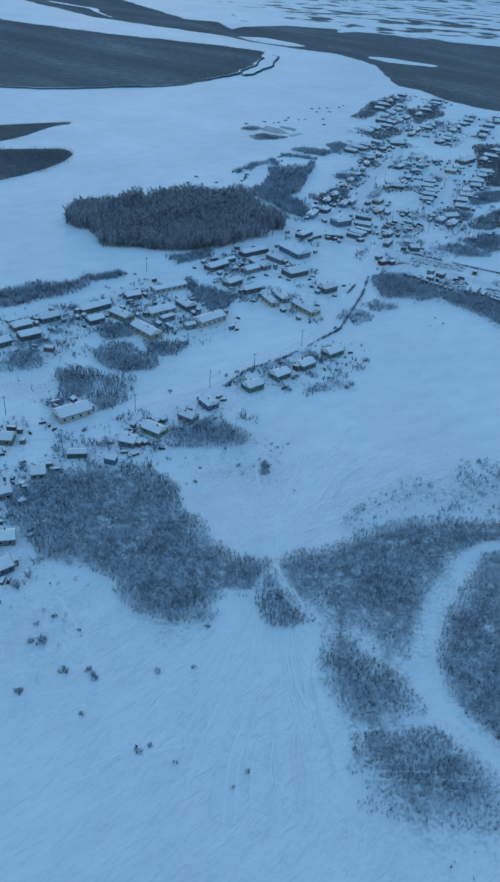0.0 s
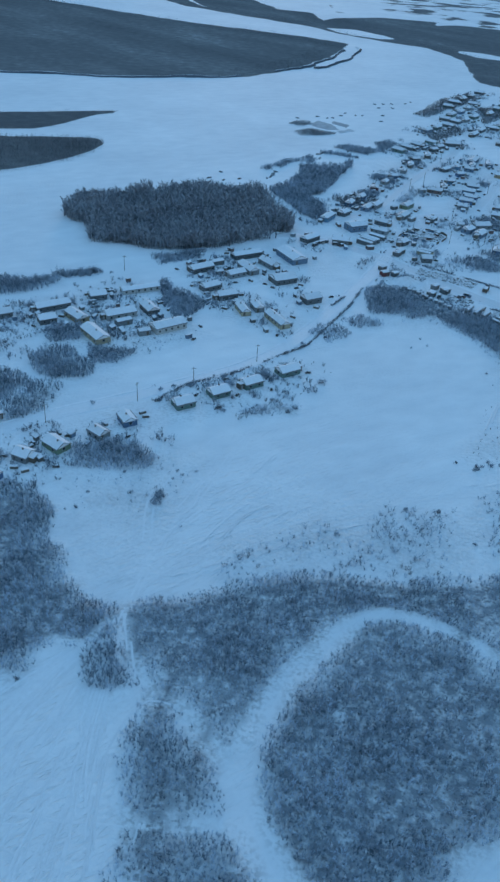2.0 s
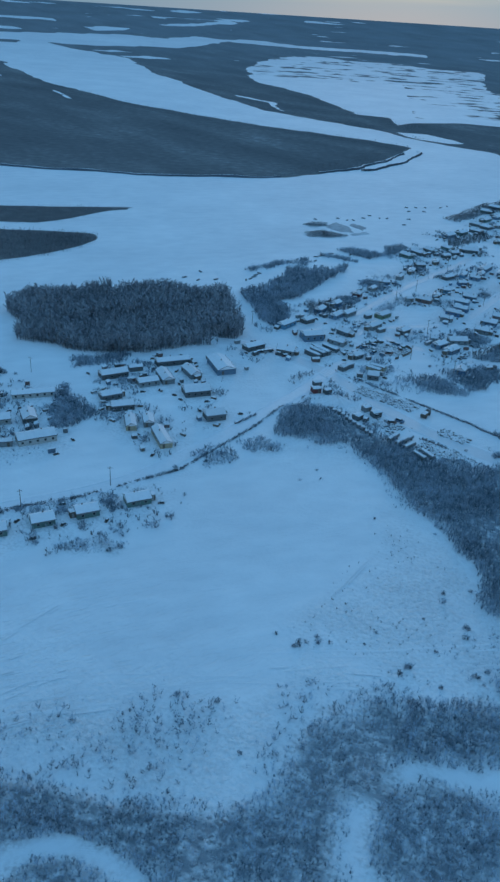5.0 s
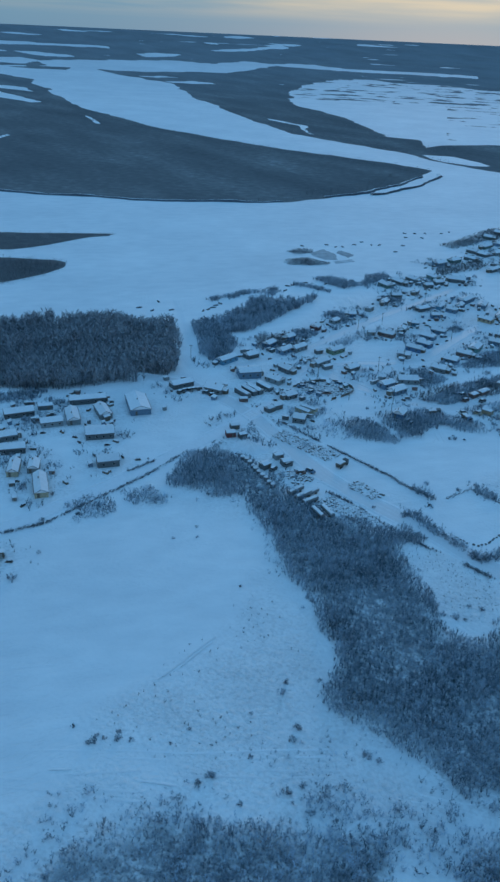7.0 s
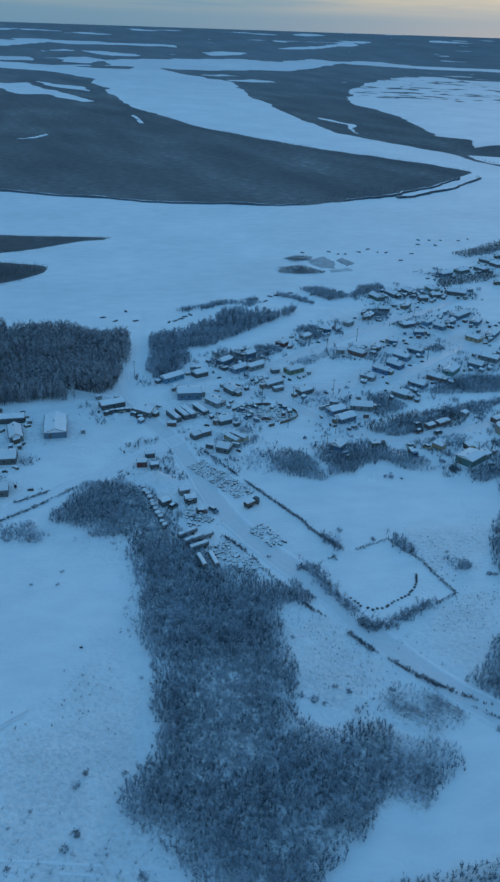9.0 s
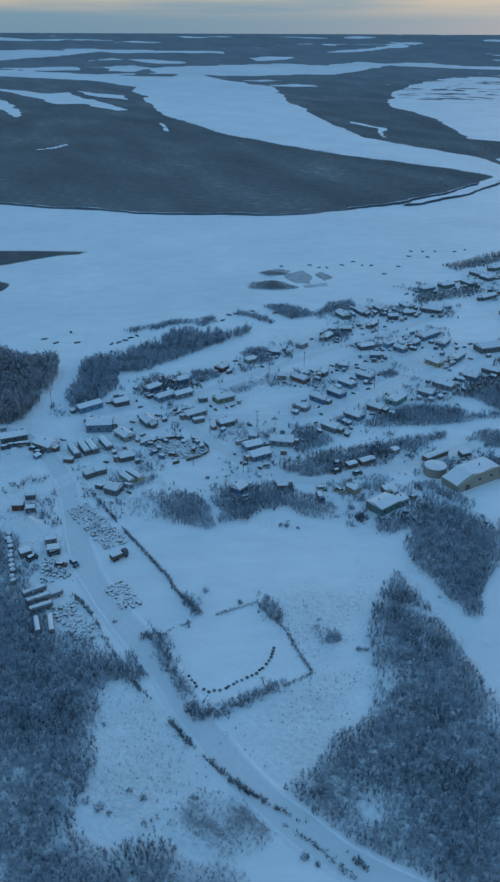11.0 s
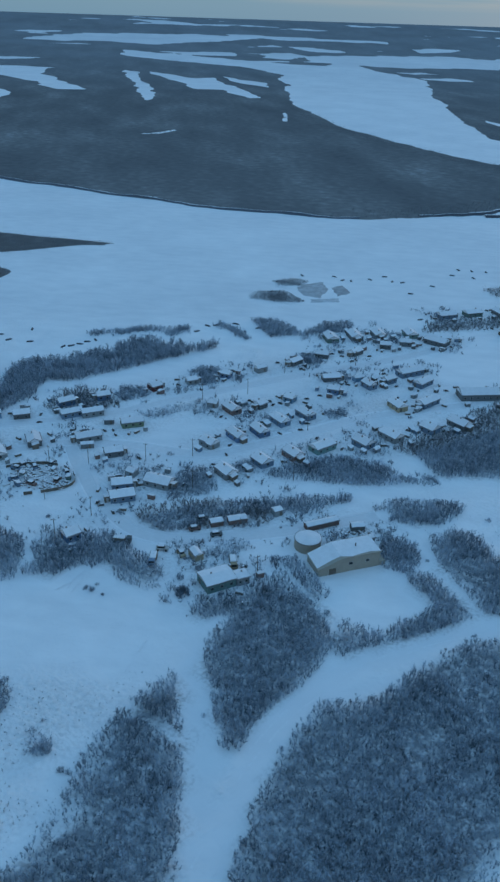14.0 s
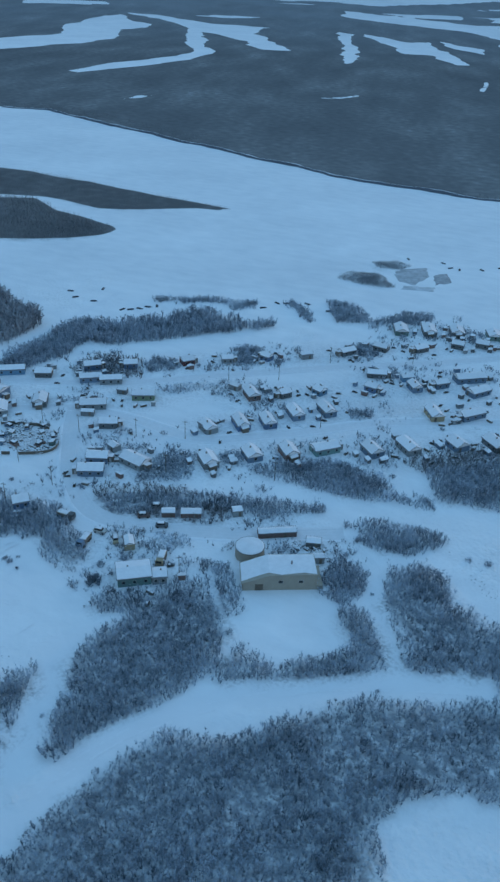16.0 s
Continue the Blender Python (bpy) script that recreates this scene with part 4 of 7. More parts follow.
lane("wood_cut", 3.0, [(202.7, 449.4), (207.2, 449.7), (214.7, 450.5), (219.9, 451), (225.4, 451.8)])
lane("creek_loop", 4, [(140, 180), (132.2, 187.8), (129.6, 199.1), (127.6, 208.8), (130.4, 217.6), (135.1, 225), (141.5, 228.1), (149.2, 227.6), (163.4, 230.5)])
lane("cut", 2.4, [(201.4, 448.5), (206.4, 449.7), (215.2, 450.9), (227.1, 453.1)])
lane("gap", 2, [(191.1, 522.7), (203.2, 518.9), (215.2, 515.2), (226.1, 508.2)])
lane("path_east", 5, [(220.2, 564), (230.2, 556.2), (241.1, 551.4), (254, 544.7)])
lane("junction", 8, [(198.2, 475.8), (210.1, 464.9), (224.1, 455), (239.4, 439.4)])
lane("bay", 8, [(248.5, 435.6), (240.1, 455.4), (233.7, 471.4), (234.4, 489.4), (236, 505.4), (244.5, 520.5), (253.1, 541.6), (266.9, 562.1)])
house(-8.0, 274.2, 39, 7.7, 5.9, 2.3, 1.5, "teal")
house(3.4, 285.5, 42, 7.8, 5.9, 2.3, 1.5, "teal")
house(14.6, 296.1, 42, 8.0, 5.9, 2.3, 1.5, "teal")
house(27.7, 309.9, 41, 8.9, 5.9, 2.3, 1.5, "teal")
house(-25.1, 257.6, 128, 6.7, 5.2, 2.3, 1.5, "blue")
house(-32.2, 246.5, 149, 6.3, 5.2, 2.3, 1.5, "grey")
house(-44.0, 236.1, 148, 8.2, 5.9, 2.3, 1.5, "green")
house(-52.2, 227.7, 165, 5.9, 5.9, 2.3, 1.5, "grey")
house(-76.0, 244.2, 38, 13.1, 7.5, 2.9, 1.8, "pale")
house(-96.0, 224.3, 0, 6.4, 5.9, 2.3, 1.5, "green")
house(-79.6, 204.8, 14, 4.8, 5.2, 2.3, 1.5, "grey")
house(-69.0, 217.9, 9, 6.9, 3.7, 2.0, 0.7, "dark")
house(-56.7, 214.9, 166, 4.0, 3.0, 2.0, 0.7, "blue")
house(-96.3, 296.1, 173, 4.1, 3.0, 2.0, 0.5, "rust")
house(-88.0, 192.5, 23, 5.0, 5.2, 2.3, 1.5, "grey")
house(-81.3, 170.8, 13, 5.7, 5.2, 2.3, 1.5, "grey")
house(-78.8, 158.3, 41, 4.6, 5.2, 2.3, 1.5, "blue")
house(-85.1, 341.8, 41, 15.9, 5.9, 2.5, 1.5, "dark")
house(-69.0, 358.4, 34, 7.7, 5.9, 2.5, 1.5, "dark")
house(-52.1, 372.5, 36, 18.9, 5.1, 2.2, 0.8, "pale")
house(-41.7, 351.4, 130, 9.6, 5.9, 2.5, 1.5, "dark")
house(-53.4, 342.5, 39, 14.1, 6.7, 2.5, 1.5, "pale")
house(-29.3, 336.3, 44, 15.3, 7.4, 2.7, 1.5, "pale")
house(-49.4, 335.1, 43, 7.2, 3.7, 2.2, 0.7, "grey")
house(-70.8, 334.4, 142, 11.2, 5.9, 2.5, 1.3, "tan")
house(-57.2, 319.3, 136, 14.8, 6.7, 2.7, 1.5, "yellow")
house(-82.3, 327.8, 37, 7.5, 5.9, 2.5, 1.5, "dark")
house(-103.5, 327.1, 38, 9.5, 5.9, 2.5, 1.5, "dark")
house(-113.7, 316.1, 40, 8.6, 5.9, 2.5, 1.5, "dark")
house(-107.9, 307.5, 36, 9.3, 5.9, 2.5, 1.5, "dark")
house(-118.4, 298.1, 41, 8.6, 5.9, 2.5, 1.5, "dark")
house(-38.0, 327.9, 34, 5.4, 3.7, 2.2, 0.8, "grey")
house(-29.3, 406.9, 45, 13.1, 6.6, 2.5, 1.5, "dark")
house(-22.7, 418.0, 39, 6.7, 3.7, 2.2, 0.8, "dark")
house(-9.5, 433.3, 39, 16.8, 5.8, 2.5, 1.3, "dark")
house(-10.6, 405.1, 43, 9.6, 5.8, 2.5, 1.3, "grey")
house(-5.4, 414.1, 129, 13.1, 5.8, 2.5, 1.5, "grey")
house(4.2, 424.6, 136, 11.7, 5.8, 2.5, 1.5, "grey")
house(14.9, 438.3, 128, 17.5, 9.4, 2.9, 1.8, "slate")
house(-19.9, 384.6, 47, 9.3, 5.8, 2.5, 1.5, "dark")
house(13.9, 405.4, 36, 12.1, 8.7, 2.7, 1.8, "dark")
house(-10.2, 376.8, 37, 10.0, 5.8, 2.5, 1.5, "dark")
house(0.1, 363.4, 119, 10.3, 4.4, 2.3, 1.3, "yellow")
house(6.2, 368.2, 119, 7.9, 4.4, 2.3, 1.2, "grey")
house(17.3, 356.7, 128, 15.3, 5.1, 2.3, 1.3, "yellow")
house(30.4, 384.7, 39, 8.7, 6.6, 2.7, 1.7, "dark")
house(28.8, 512.1, 69, 11.9, 5.7, 2.5, 1.2, "skyblue")
house(47.0, 498.7, 35, 11.3, 8.6, 3.6, 1.3, "slate")
house(21.8, 470.5, 55, 11.2, 5.7, 2.5, 1.2, "dark")
house(39.7, 472.1, 178, 9.4, 6.5, 2.7, 1.7, "grey")
house(53.6, 474.3, 150, 9.8, 2.9, 2.2, 0.7, "dark")
house(55.5, 478.5, 149, 9.8, 2.9, 2.2, 0.7, "dark")
house(57.4, 481.4, 149, 9.9, 2.9, 2.2, 0.7, "dark")
house(60.6, 486.6, 151, 10.2, 2.9, 2.2, 0.7, "dark")
house(56.7, 467.5, 30, 4.0, 2.9, 1.8, 0.4, "rust")
house(62.5, 497.3, 162, 8.4, 5.7, 2.5, 1.3, "grey")
house(38.3, 523.8, 61, 7.1, 5.7, 2.5, 1.3, "dark")
house(52.4, 540.1, 70, 9.4, 5.0, 2.5, 1.2, "slate")
house(58.2, 547.3, 67, 9.5, 5.0, 2.5, 1.2, "grey")
house(41.0, 545.4, 75, 7.4, 5.0, 2.5, 1.3, "blue")
house(47.6, 561.5, 66, 6.0, 5.0, 2.5, 1.3, "blue")
house(62.9, 513.8, 154, 8.0, 5.7, 2.5, 1.5, "dark")
house(75.9, 531.9, 66, 10.6, 5.7, 2.5, 1.2, "grey")
house(81.2, 527.4, 56, 5.3, 2.9, 2.0, 0.5, "grey")
house(78.1, 553.7, 62, 9.4, 5.7, 2.5, 1.3, "green")
house(70.0, 547.6, 49, 4.2, 2.9, 2.0, 0.7, "dark")
house(93.7, 531.1, 63, 7.2, 5.0, 2.5, 1.3, "dark")
house(115.7, 517.7, 57, 7.7, 5.7, 2.5, 1.3, "slate")
house(124.5, 528.8, 22, 10.2, 6.5, 2.5, 1.5, "grey")
house(122.5, 512.3, 61, 9.1, 5.7, 2.5, 1.3, "slate")
house(111.6, 526.0, 14, 3.9, 3.6, 2.2, 0.8, "grey")
house(75.4, 481.9, 57, 6.1, 5.0, 2.3, 1.2, "dark")
house(72.2, 462.3, 65, 4.0, 3.6, 2.2, 0.8, "dark")
house(74.2, 466.8, 59, 4.7, 3.6, 2.2, 0.8, "dark")
house(88.5, 458.4, 8, 5.6, 5.7, 2.5, 1.5, "dark")
house(87.3, 467.9, 161, 7.8, 2.9, 2.0, 0.7, "yellow")
house(88.9, 471.2, 165, 8.2, 2.9, 2.0, 0.7, "yellow")
house(137.1, 552.6, 170, 8.1, 6.0, 2.5, 1.7, "grey")
house(141.1, 569.2, 170, 7.6, 6.0, 2.5, 1.7, "slate")
house(146.3, 582.6, 168, 8.0, 6.0, 2.5, 1.7, "rust")
house(150.6, 596.3, 81, 10.4, 6.0, 2.5, 1.3, "tealgreen")
house(160.6, 611.6, 173, 7.9, 6.1, 2.5, 1.7, "slate")
house(165.2, 625.8, 171, 9.5, 6.1, 2.5, 1.7, "grey")
house(173.1, 644.2, 174, 7.2, 6.2, 2.5, 1.7, "slate")
house(179.9, 658.1, 171, 9.3, 6.2, 2.5, 1.7, "dark")
house(115.3, 564.6, 179, 7.3, 5.3, 2.5, 1.5, "grey")
house(118.4, 577.9, 168, 8.9, 5.3, 2.5, 1.5, "blue")
house(122.4, 588.3, 165, 8.5, 5.3, 2.5, 1.5, "blue")
house(121.8, 602.2, 167, 8.9, 5.3, 2.5, 1.5, "slate")
house(125.9, 615.3, 170, 8.5, 5.3, 2.5, 1.5, "slate")
house(149.8, 653.6, 159, 9.1, 5.4, 2.5, 1.5, "tan")
house(157.7, 667.1, 83, 11.3, 5.5, 2.5, 1.3, "slate")
house(98.9, 595.1, 168, 8.3, 5.3, 2.5, 1.5, "rust")
house(89.2, 592.5, 26, 4.7, 3.3, 2.2, 1.0, "grey")
house(104.8, 607.9, 87, 5.1, 4.7, 2.5, 1.3, "dark")
house(110.1, 623.1, 11, 4.7, 4.7, 2.5, 1.3, "skyblue")
house(118.4, 645.7, 25, 5.5, 4.8, 2.5, 1.3, "blue")
house(126.5, 663.5, 164, 7.0, 4.8, 2.5, 1.3, "slate")
house(129.9, 675.8, 79, 6.5, 4.8, 2.5, 1.3, "slate")
house(131.7, 692.0, 71, 13.9, 6.2, 2.7, 1.3, "slate")
house(143.6, 685.5, 87, 9.9, 5.5, 2.5, 1.3, "slate")
house(118.0, 666.6, 70, 5.7, 3.4, 2.2, 0.7, "skyblue")
house(56.1, 586.1, 83, 5.6, 5.3, 2.5, 1.3, "red")
house(62.9, 603.7, 66, 5.3, 4.7, 2.3, 1.3, "grey")
house(69.4, 621.7, 21, 4.7, 4.7, 2.3, 1.3, "blue")
house(76.3, 639.4, 78, 5.8, 4.0, 2.3, 1.2, "grey")
house(81.7, 659.8, 87, 7.7, 4.8, 2.3, 1.2, "dark")
house(85.8, 678.1, 27, 6.7, 5.4, 2.3, 1.2, "dark")
house(95.7, 694.3, 87, 7.3, 4.8, 2.3, 1.2, "dark")
house(101.3, 714.5, 35, 6.0, 5.5, 2.5, 1.3, "dark")
house(106.5, 726.3, 36, 6.3, 5.5, 2.5, 1.3, "dark")
house(117.0, 748.0, 31, 9.8, 6.3, 2.7, 1.7, "dark")
house(170.1, 692.5, 49, 19.0, 9.0, 3.1, 2.0, "dark")
house(117.9, 741.0, 4, 12.5, 7.6, 2.7, 1.7, "dark")
house(108.0, 656.8, 54, 8.7, 5.1, 2.3, 1.2, "dark")
house(139.4, 788.5, 66, 13.3, 5.3, 2.3, 1.2, "dark")
house(147.0, 807.8, 64, 12.3, 5.4, 2.3, 1.2, "dark")
house(161.1, 761.6, 50, 10.2, 5.4, 2.3, 1.2, "dark")
house(129.9, 484.1, 81, 5.2, 5.3, 2.5, 1.7, "blue")
house(182.8, 501.8, 70, 9.9, 8.0, 3.1, 0.8, "tealgreen")
house(187.3, 508.1, 67, 4.3, 4.7, 2.7, 0.4, "grey")
house(159.1, 525.2, 62, 4.5, 3.3, 1.8, 0.4, "rust")
house(163.1, 531.7, 60, 6.8, 3.3, 1.8, 0.4, "rust")
house(186.1, 551.1, 66, 12.5, 3.3, 2.0, 0.5, "rust")
house(196.5, 558.3, 51, 4.7, 3.3, 2.3, 0.5, "dark")
house(203.6, 554.7, 65, 4.1, 2.7, 2.2, 0.5, "grey")
house(169.9, 545.6, 70, 3.4, 3.3, 2.2, 0.5, "grey")
house(168.1, 506.8, 162, 4.9, 3.3, 2.2, 0.7, "tan")
house(65.7, 430.2, 35, 4.1, 3.6, 2.2, 0.5, "red")
house(71.1, 431.1, 44, 3.4, 2.9, 2.0, 0.5, "dark")
house(64.4, 437.9, 42, 3.8, 2.9, 2.0, 0.5, "dark")
house(97.0, 416.0, 43, 4.3, 3.6, 2.2, 0.5, "dark")
house(89.8, 409.6, 62, 3.8, 3.6, 2.2, 0.5, "dark")
house(92.0, 419.7, 50, 3.9, 2.9, 2.2, 0.5, "grey")
house_row((115.3, 892.9), (164, 1013), 5)
house_row((93.5, 776.8), (147.7, 873.1), 6)
house_row((108.6, 831.8), (157.1, 938.8), 5)
house_row((155.7, 878.9), (208.4, 994.9), 5)
house_row((138.8, 779.3), (181.8, 860.8), 5)
house_row((165, 764.2), (224.3, 905.6), 7)
house_row((201.8, 789.7), (258.5, 918), 5)
house_row((69.5, 696.5), (104.2, 747.3), 4)
house_row((182.5, 691.1), (215.9, 746.6), 3)
house_row((142.9, 651.1), (178.5, 699.2), 4)
POLES = [(-100.5, 241.9), (-52.9, 249.5), (-75.1, 221.8), (-7.5, 289.8), (14, 316.1), (-66.4, 394.4), (-25.5, 272.7), (9.8, 506.7), (103, 491.8), (126.5, 480.1), (135.7, 535.8), (90.7, 614.4), (106.8, 537.2), (81.7, 508.5), (158.7, 568), (93.3, 519), (117.2, 553.3), (86.6, 646.3), (135.2, 605.4), (105.3, 681.3), (189.4, 513.7), (80.4, 594.3), (123.8, 497.3)]
shrubs((-2.8, 217.4, 3.8), (-30.3, 124, 2.3), (-21.1, 125.9, 1.8), (-61.3, 131.7, 3.4), (-64.4, 131.7, 2.3), (-54, 122.4, 3.0), (-45.8, 121.2, 3.0), (-47.8, 123.3, 2.3), (-47, 109.9, 1.8), (-63.4, 115.3, 2.6), (-31.8, 100.4, 2.0), (-29.7, 102.5, 1.8), (-7.1, 96.9, 1.5), (-23.6, 98.3, 1.5), (-18.7, 140.3, 1.8), (7.2, 204.7, 1.1), (-52.9, 136.7, 1.8), (-60.1, 140.9, 1.8), (-64.3, 137.9, 1.8), (-32.8, 101.5, 1.5), (-10.3, 92.9, 1.2), (-41.2, 266.9, 2.3), (-26.8, 206.4, 1.9), (-25.6, 214.7, 1.5), (1.6, 230.7, 1.5), (-17.1, 228, 2.0), (-12.1, 217.5, 1.7), (34, 282.4, 2.4))
shrubs((22.4, 278.5, 2.3), (18.2, 278.6, 1.8), (28.9, 289.8, 1.7), (86.3, 351.4, 1.5), (79, 347.5, 1.5), (-65.7, 383.2, 2.0), (-71.9, 389.5, 2.3))
shrubs((-2.9, 214.3, 3.8), (-2.8, 219.4, 3.0), (-0.5, 232.8, 1.5), (5.8, 233.7, 1.5), (31.8, 279.3, 2.3), (26.9, 290.8, 2.0), (-17.2, 274.6, 2.3), (3.1, 299, 3.0), (4, 291.6, 2.3), (15.8, 305, 2.6), (22, 300.6, 2.3), (40.8, 346.1, 2.6), (44.1, 354.9, 2.3), (106.4, 261.7, 2.3), (109.6, 262.7, 1.8), (101.1, 260.7, 1.5), (119, 265.7, 1.2), (132.5, 261.6, 1.5), (86.4, 230.8, 2.0), (76, 228.9, 2.3), (54.8, 211.9, 2.0), (97.2, 217, 1.8))
shrubs((-14.8, 286.9, 2.3), (-8.6, 288.8, 3.0), (6.1, 293.7, 4.5), (19, 304.9, 4.5), (22, 301.6, 3.0), (7.7, 273.8, 2.3), (19.3, 280.8, 1.9), (24.7, 286.7, 2.3), (-19.1, 282.9, 2.3), (28.5, 309.9, 2.3))
shrubs((165.5, 281.6, 3.0), (168.6, 281.7, 2.0), (134.1, 283.2, 1.5), (146.7, 283.3, 2.6), (146.6, 279.2, 2.3), (138.5, 293.5, 2.6), (138.6, 297.6, 2.0), (139, 269.9, 1.8), (101.1, 258.6, 2.6), (103.2, 260.7, 1.8), (100, 257.6, 1.8), (105.4, 263.7, 2.0), (93.8, 260.7, 1.5), (121.3, 271.9, 1.5), (141.7, 256.4, 1.8), (157.6, 260.8, 2.3), (132.5, 260.6, 3.0), (130.3, 257.4, 2.4), (150.4, 263.8, 2.6), (153.6, 266.9, 2.3), (132.6, 335.3, 2.3), (134.7, 334.3, 2.0), (108, 364.5, 1.8), (83.2, 357.6, 1.5), (31.2, 337.6, 2.3), (110.9, 332.1, 1.5), (147, 301.8, 1.8), (132.6, 330.2, 1.5))
shrubs((198.5, 425.4, 4.6), (199.6, 426.2, 3.6), (207.2, 425.5, 2.6), (209, 426.3, 2.0), (191.5, 431.4, 1.6), (166.4, 425.5, 2.6), (172.2, 432.6, 2.2), (224.1, 358.9, 2.3), (227.1, 359, 1.8), (184.8, 352.7, 2.3), (180.7, 352.6, 2.0), (194.8, 359.1, 2.0), (177.7, 345.4, 2.7), (173.7, 345.3, 2.3), (180.8, 345.5, 1.8), (153.5, 425, 2.7), (146.1, 479.6, 2.0), (217.1, 515.1, 2.6), (155.8, 471.7, 1.8), (156.8, 474.7, 1.5), (147, 368.1, 2.0), (162.3, 365.4, 1.8), (200.8, 368.5, 1.5), (217.5, 436.8, 1.5), (138.6, 398.4, 1.8), (158.8, 408, 1.8))
shrubs((179.5, 490.1, 5.2), (178.2, 491.4, 4.0), (173.5, 502.4, 3.0), (172.7, 495.3, 3.0))
shrubs((157.8, 471.7, 2.6), (155.9, 470.7, 1.8), (162, 472.8, 1.5), (219.1, 461, 1.5), (167.2, 505.2, 2.0), (224.3, 560.1, 1.5), (254.1, 537.7, 1.5), (192.2, 601.9, 3.0), (195.7, 607, 3.4), (199, 607.2, 2.3), (231.2, 601.1, 3.0), (226.9, 596.8, 2.6), (114.1, 486, 2.3), (130.7, 505.6, 2.3), (128.7, 505.5, 2.0), (51.9, 591.4, 2.6), (61.3, 589.7, 2.6), (69.3, 634.8, 1.8), (51.1, 576.4, 2.6), (50.8, 621.2, 2.3), (59.1, 616.5, 3.0), (86.6, 664.4, 2.3), (92.5, 666.6, 1.8), (160.1, 648.7, 2.3))
shrubs((130.8, 675.2, 1.5), (177.4, 607.5, 2.6), (124.1, 601.1, 2.0))
track([(0.3, 167.7), (-2.1, 149.3), (-6.6, 128.8), (-16.3, 103.3), (-28.9, 86)])
track([(0.3, 166.7), (3.1, 148.1), (5.7, 126.5), (2.2, 101.9), (-1.2, 81.5)])
track([(0.3, 166.7), (7.2, 148.1), (12.1, 134.7), (14.6, 109.9), (15.3, 88.3), (13, 74)])
track([(-7.1, 153.5), (-15.7, 134.1), (-32.5, 116.9), (-49.2, 100.7), (-60.6, 94.7)])
track([(10.2, 141.9), (-4.5, 129.7), (-21.3, 113.6), (-43, 101.7), (-57.7, 85.5)])
track([(12.2, 140.8), (-0.6, 120.4), (-8.1, 104.1), (-22.7, 88)])
track([(-65.5, 112.3), (-45.9, 117.1), (-24.4, 108.5), (2.3, 108), (18.7, 108.7)])
track([(-47.3, 91.5), (-23.5, 102.4), (2.2, 106), (20.8, 110.7)])
track([(-61, 149.2), (-47.8, 126.4), (-47.1, 105.8), (-52.5, 91.5)])
track([(20.8, 110.7), (19.5, 95.4), (18.2, 82.1), (15, 74)])
track([(21.5, 140.6), (12.2, 138.8), (7.6, 117.2), (9.2, 94.6), (18.3, 85.2)])
track([(-30.6, 106.6), (-8.1, 99), (14.4, 96.5), (52.1, 97.6)])
track([(0.4, 172.9), (1.7, 187.3), (5.2, 205.8), (11.9, 231.5), (21.2, 273.4)])
track([(1.5, 172.9), (8.9, 185.1), (22.6, 201.3), (43.6, 216.3), (87.8, 239.1)])
track([(1.5, 172.9), (14, 182.9), (31.9, 202.1), (64.4, 221.9), (85.3, 229.8)])
track([(0.5, 174.9), (-0.2, 196.6), (-2.7, 222.5), (8.3, 255.3)])
track([(0.7, 187.3), (10.4, 208.8), (23.2, 229.2), (44.7, 255.4), (79.7, 277.3)])
track([(3.7, 180), (18.5, 200.4), (45.8, 221.4), (85.6, 237), (135.3, 252.3)])
track([(5.3, 213), (14.3, 243.8), (22.1, 266.2), (34.8, 311.7)])
track([(95.3, 244.2), (118.7, 256.4), (156.9, 273.2), (183.2, 281.1), (207.9, 282.8)])
track([(92.4, 249.4), (124.2, 262.6), (158.1, 278.4)])
track([(163.7, 253.6), (174.7, 271.5), (192.5, 276.2), (207.8, 284.8)])
track([(128.5, 395.1), (143.6, 404.6), (155.7, 413.9)])
track([(84.7, 418.9), (90.7, 447.8), (77.5, 469.8)])
track([(51.5, 441.9), (57.7, 452.8), (66.7, 462.3)])
track([(244.7, 429.4), (237.2, 450.4), (233.7, 470.4), (235.2, 494.4), (244.4, 524.5), (265.9, 561)])
track([(197.3, 571.6), (217.2, 569), (227.3, 556.1)])
fan((0.3, 165.7), (-50, 96), (18.1, 73.9), 48)
fan((0.4, 173.9), (8.7, 272.8), (84.2, 227.7), 8)
crossing((81.7, 273.2), (135.7, 321.1), (158.1, 277.4), (99.4, 243.1), 2)
crossing((142, 466.9), (162.7, 488.4), (205.8, 469.6), (209.4, 442.6), 3)
RING = [(171.1, 391), (175.2, 389.1), (179.2, 389.2), (182.2, 392.4), (184.2, 397.5), (186.1, 400.6), (187.1, 404.7), (187, 409.7), (184.9, 414.7)]
SPOTS = [(52.6, 869.2), (48.2, 885.6), (56.6, 890.3), (65.1, 896), (79.1, 904.1), (84.4, 914.9), (57.1, 835.2), (-2.5, 802.8), (6.8, 800.1), (18.8, 815.9), (21.7, 829.4), (32.1, 823.7), (38.3, 827), (66.4, 875.2), (112, 905.2), (-19.5, 788), (11.8, 803.3), (-19.5, 586.5), (-17.6, 590.4), (-16.6, 595.3), (-16.8, 600.3), (-15.8, 605.3), (9.7, 666.7), (12.5, 670.8), (18.3, 681), (26.9, 694.4), (28.8, 698.5), (-53.3, 589.6), (-58.2, 572.2), (-47.9, 571), (-37.8, 577.7), (12, 655.7), (32.3, 685.4), (56.3, 809.3), (89.3, 769.4)]

# ---- the ground: one sheet to the horizon, lifting gently towards the far uplands ----
MIDDLE, FLAT_TO, RIM, UPLAND = (190.0, 210.0), 2300.0, 4680.0, 156.0


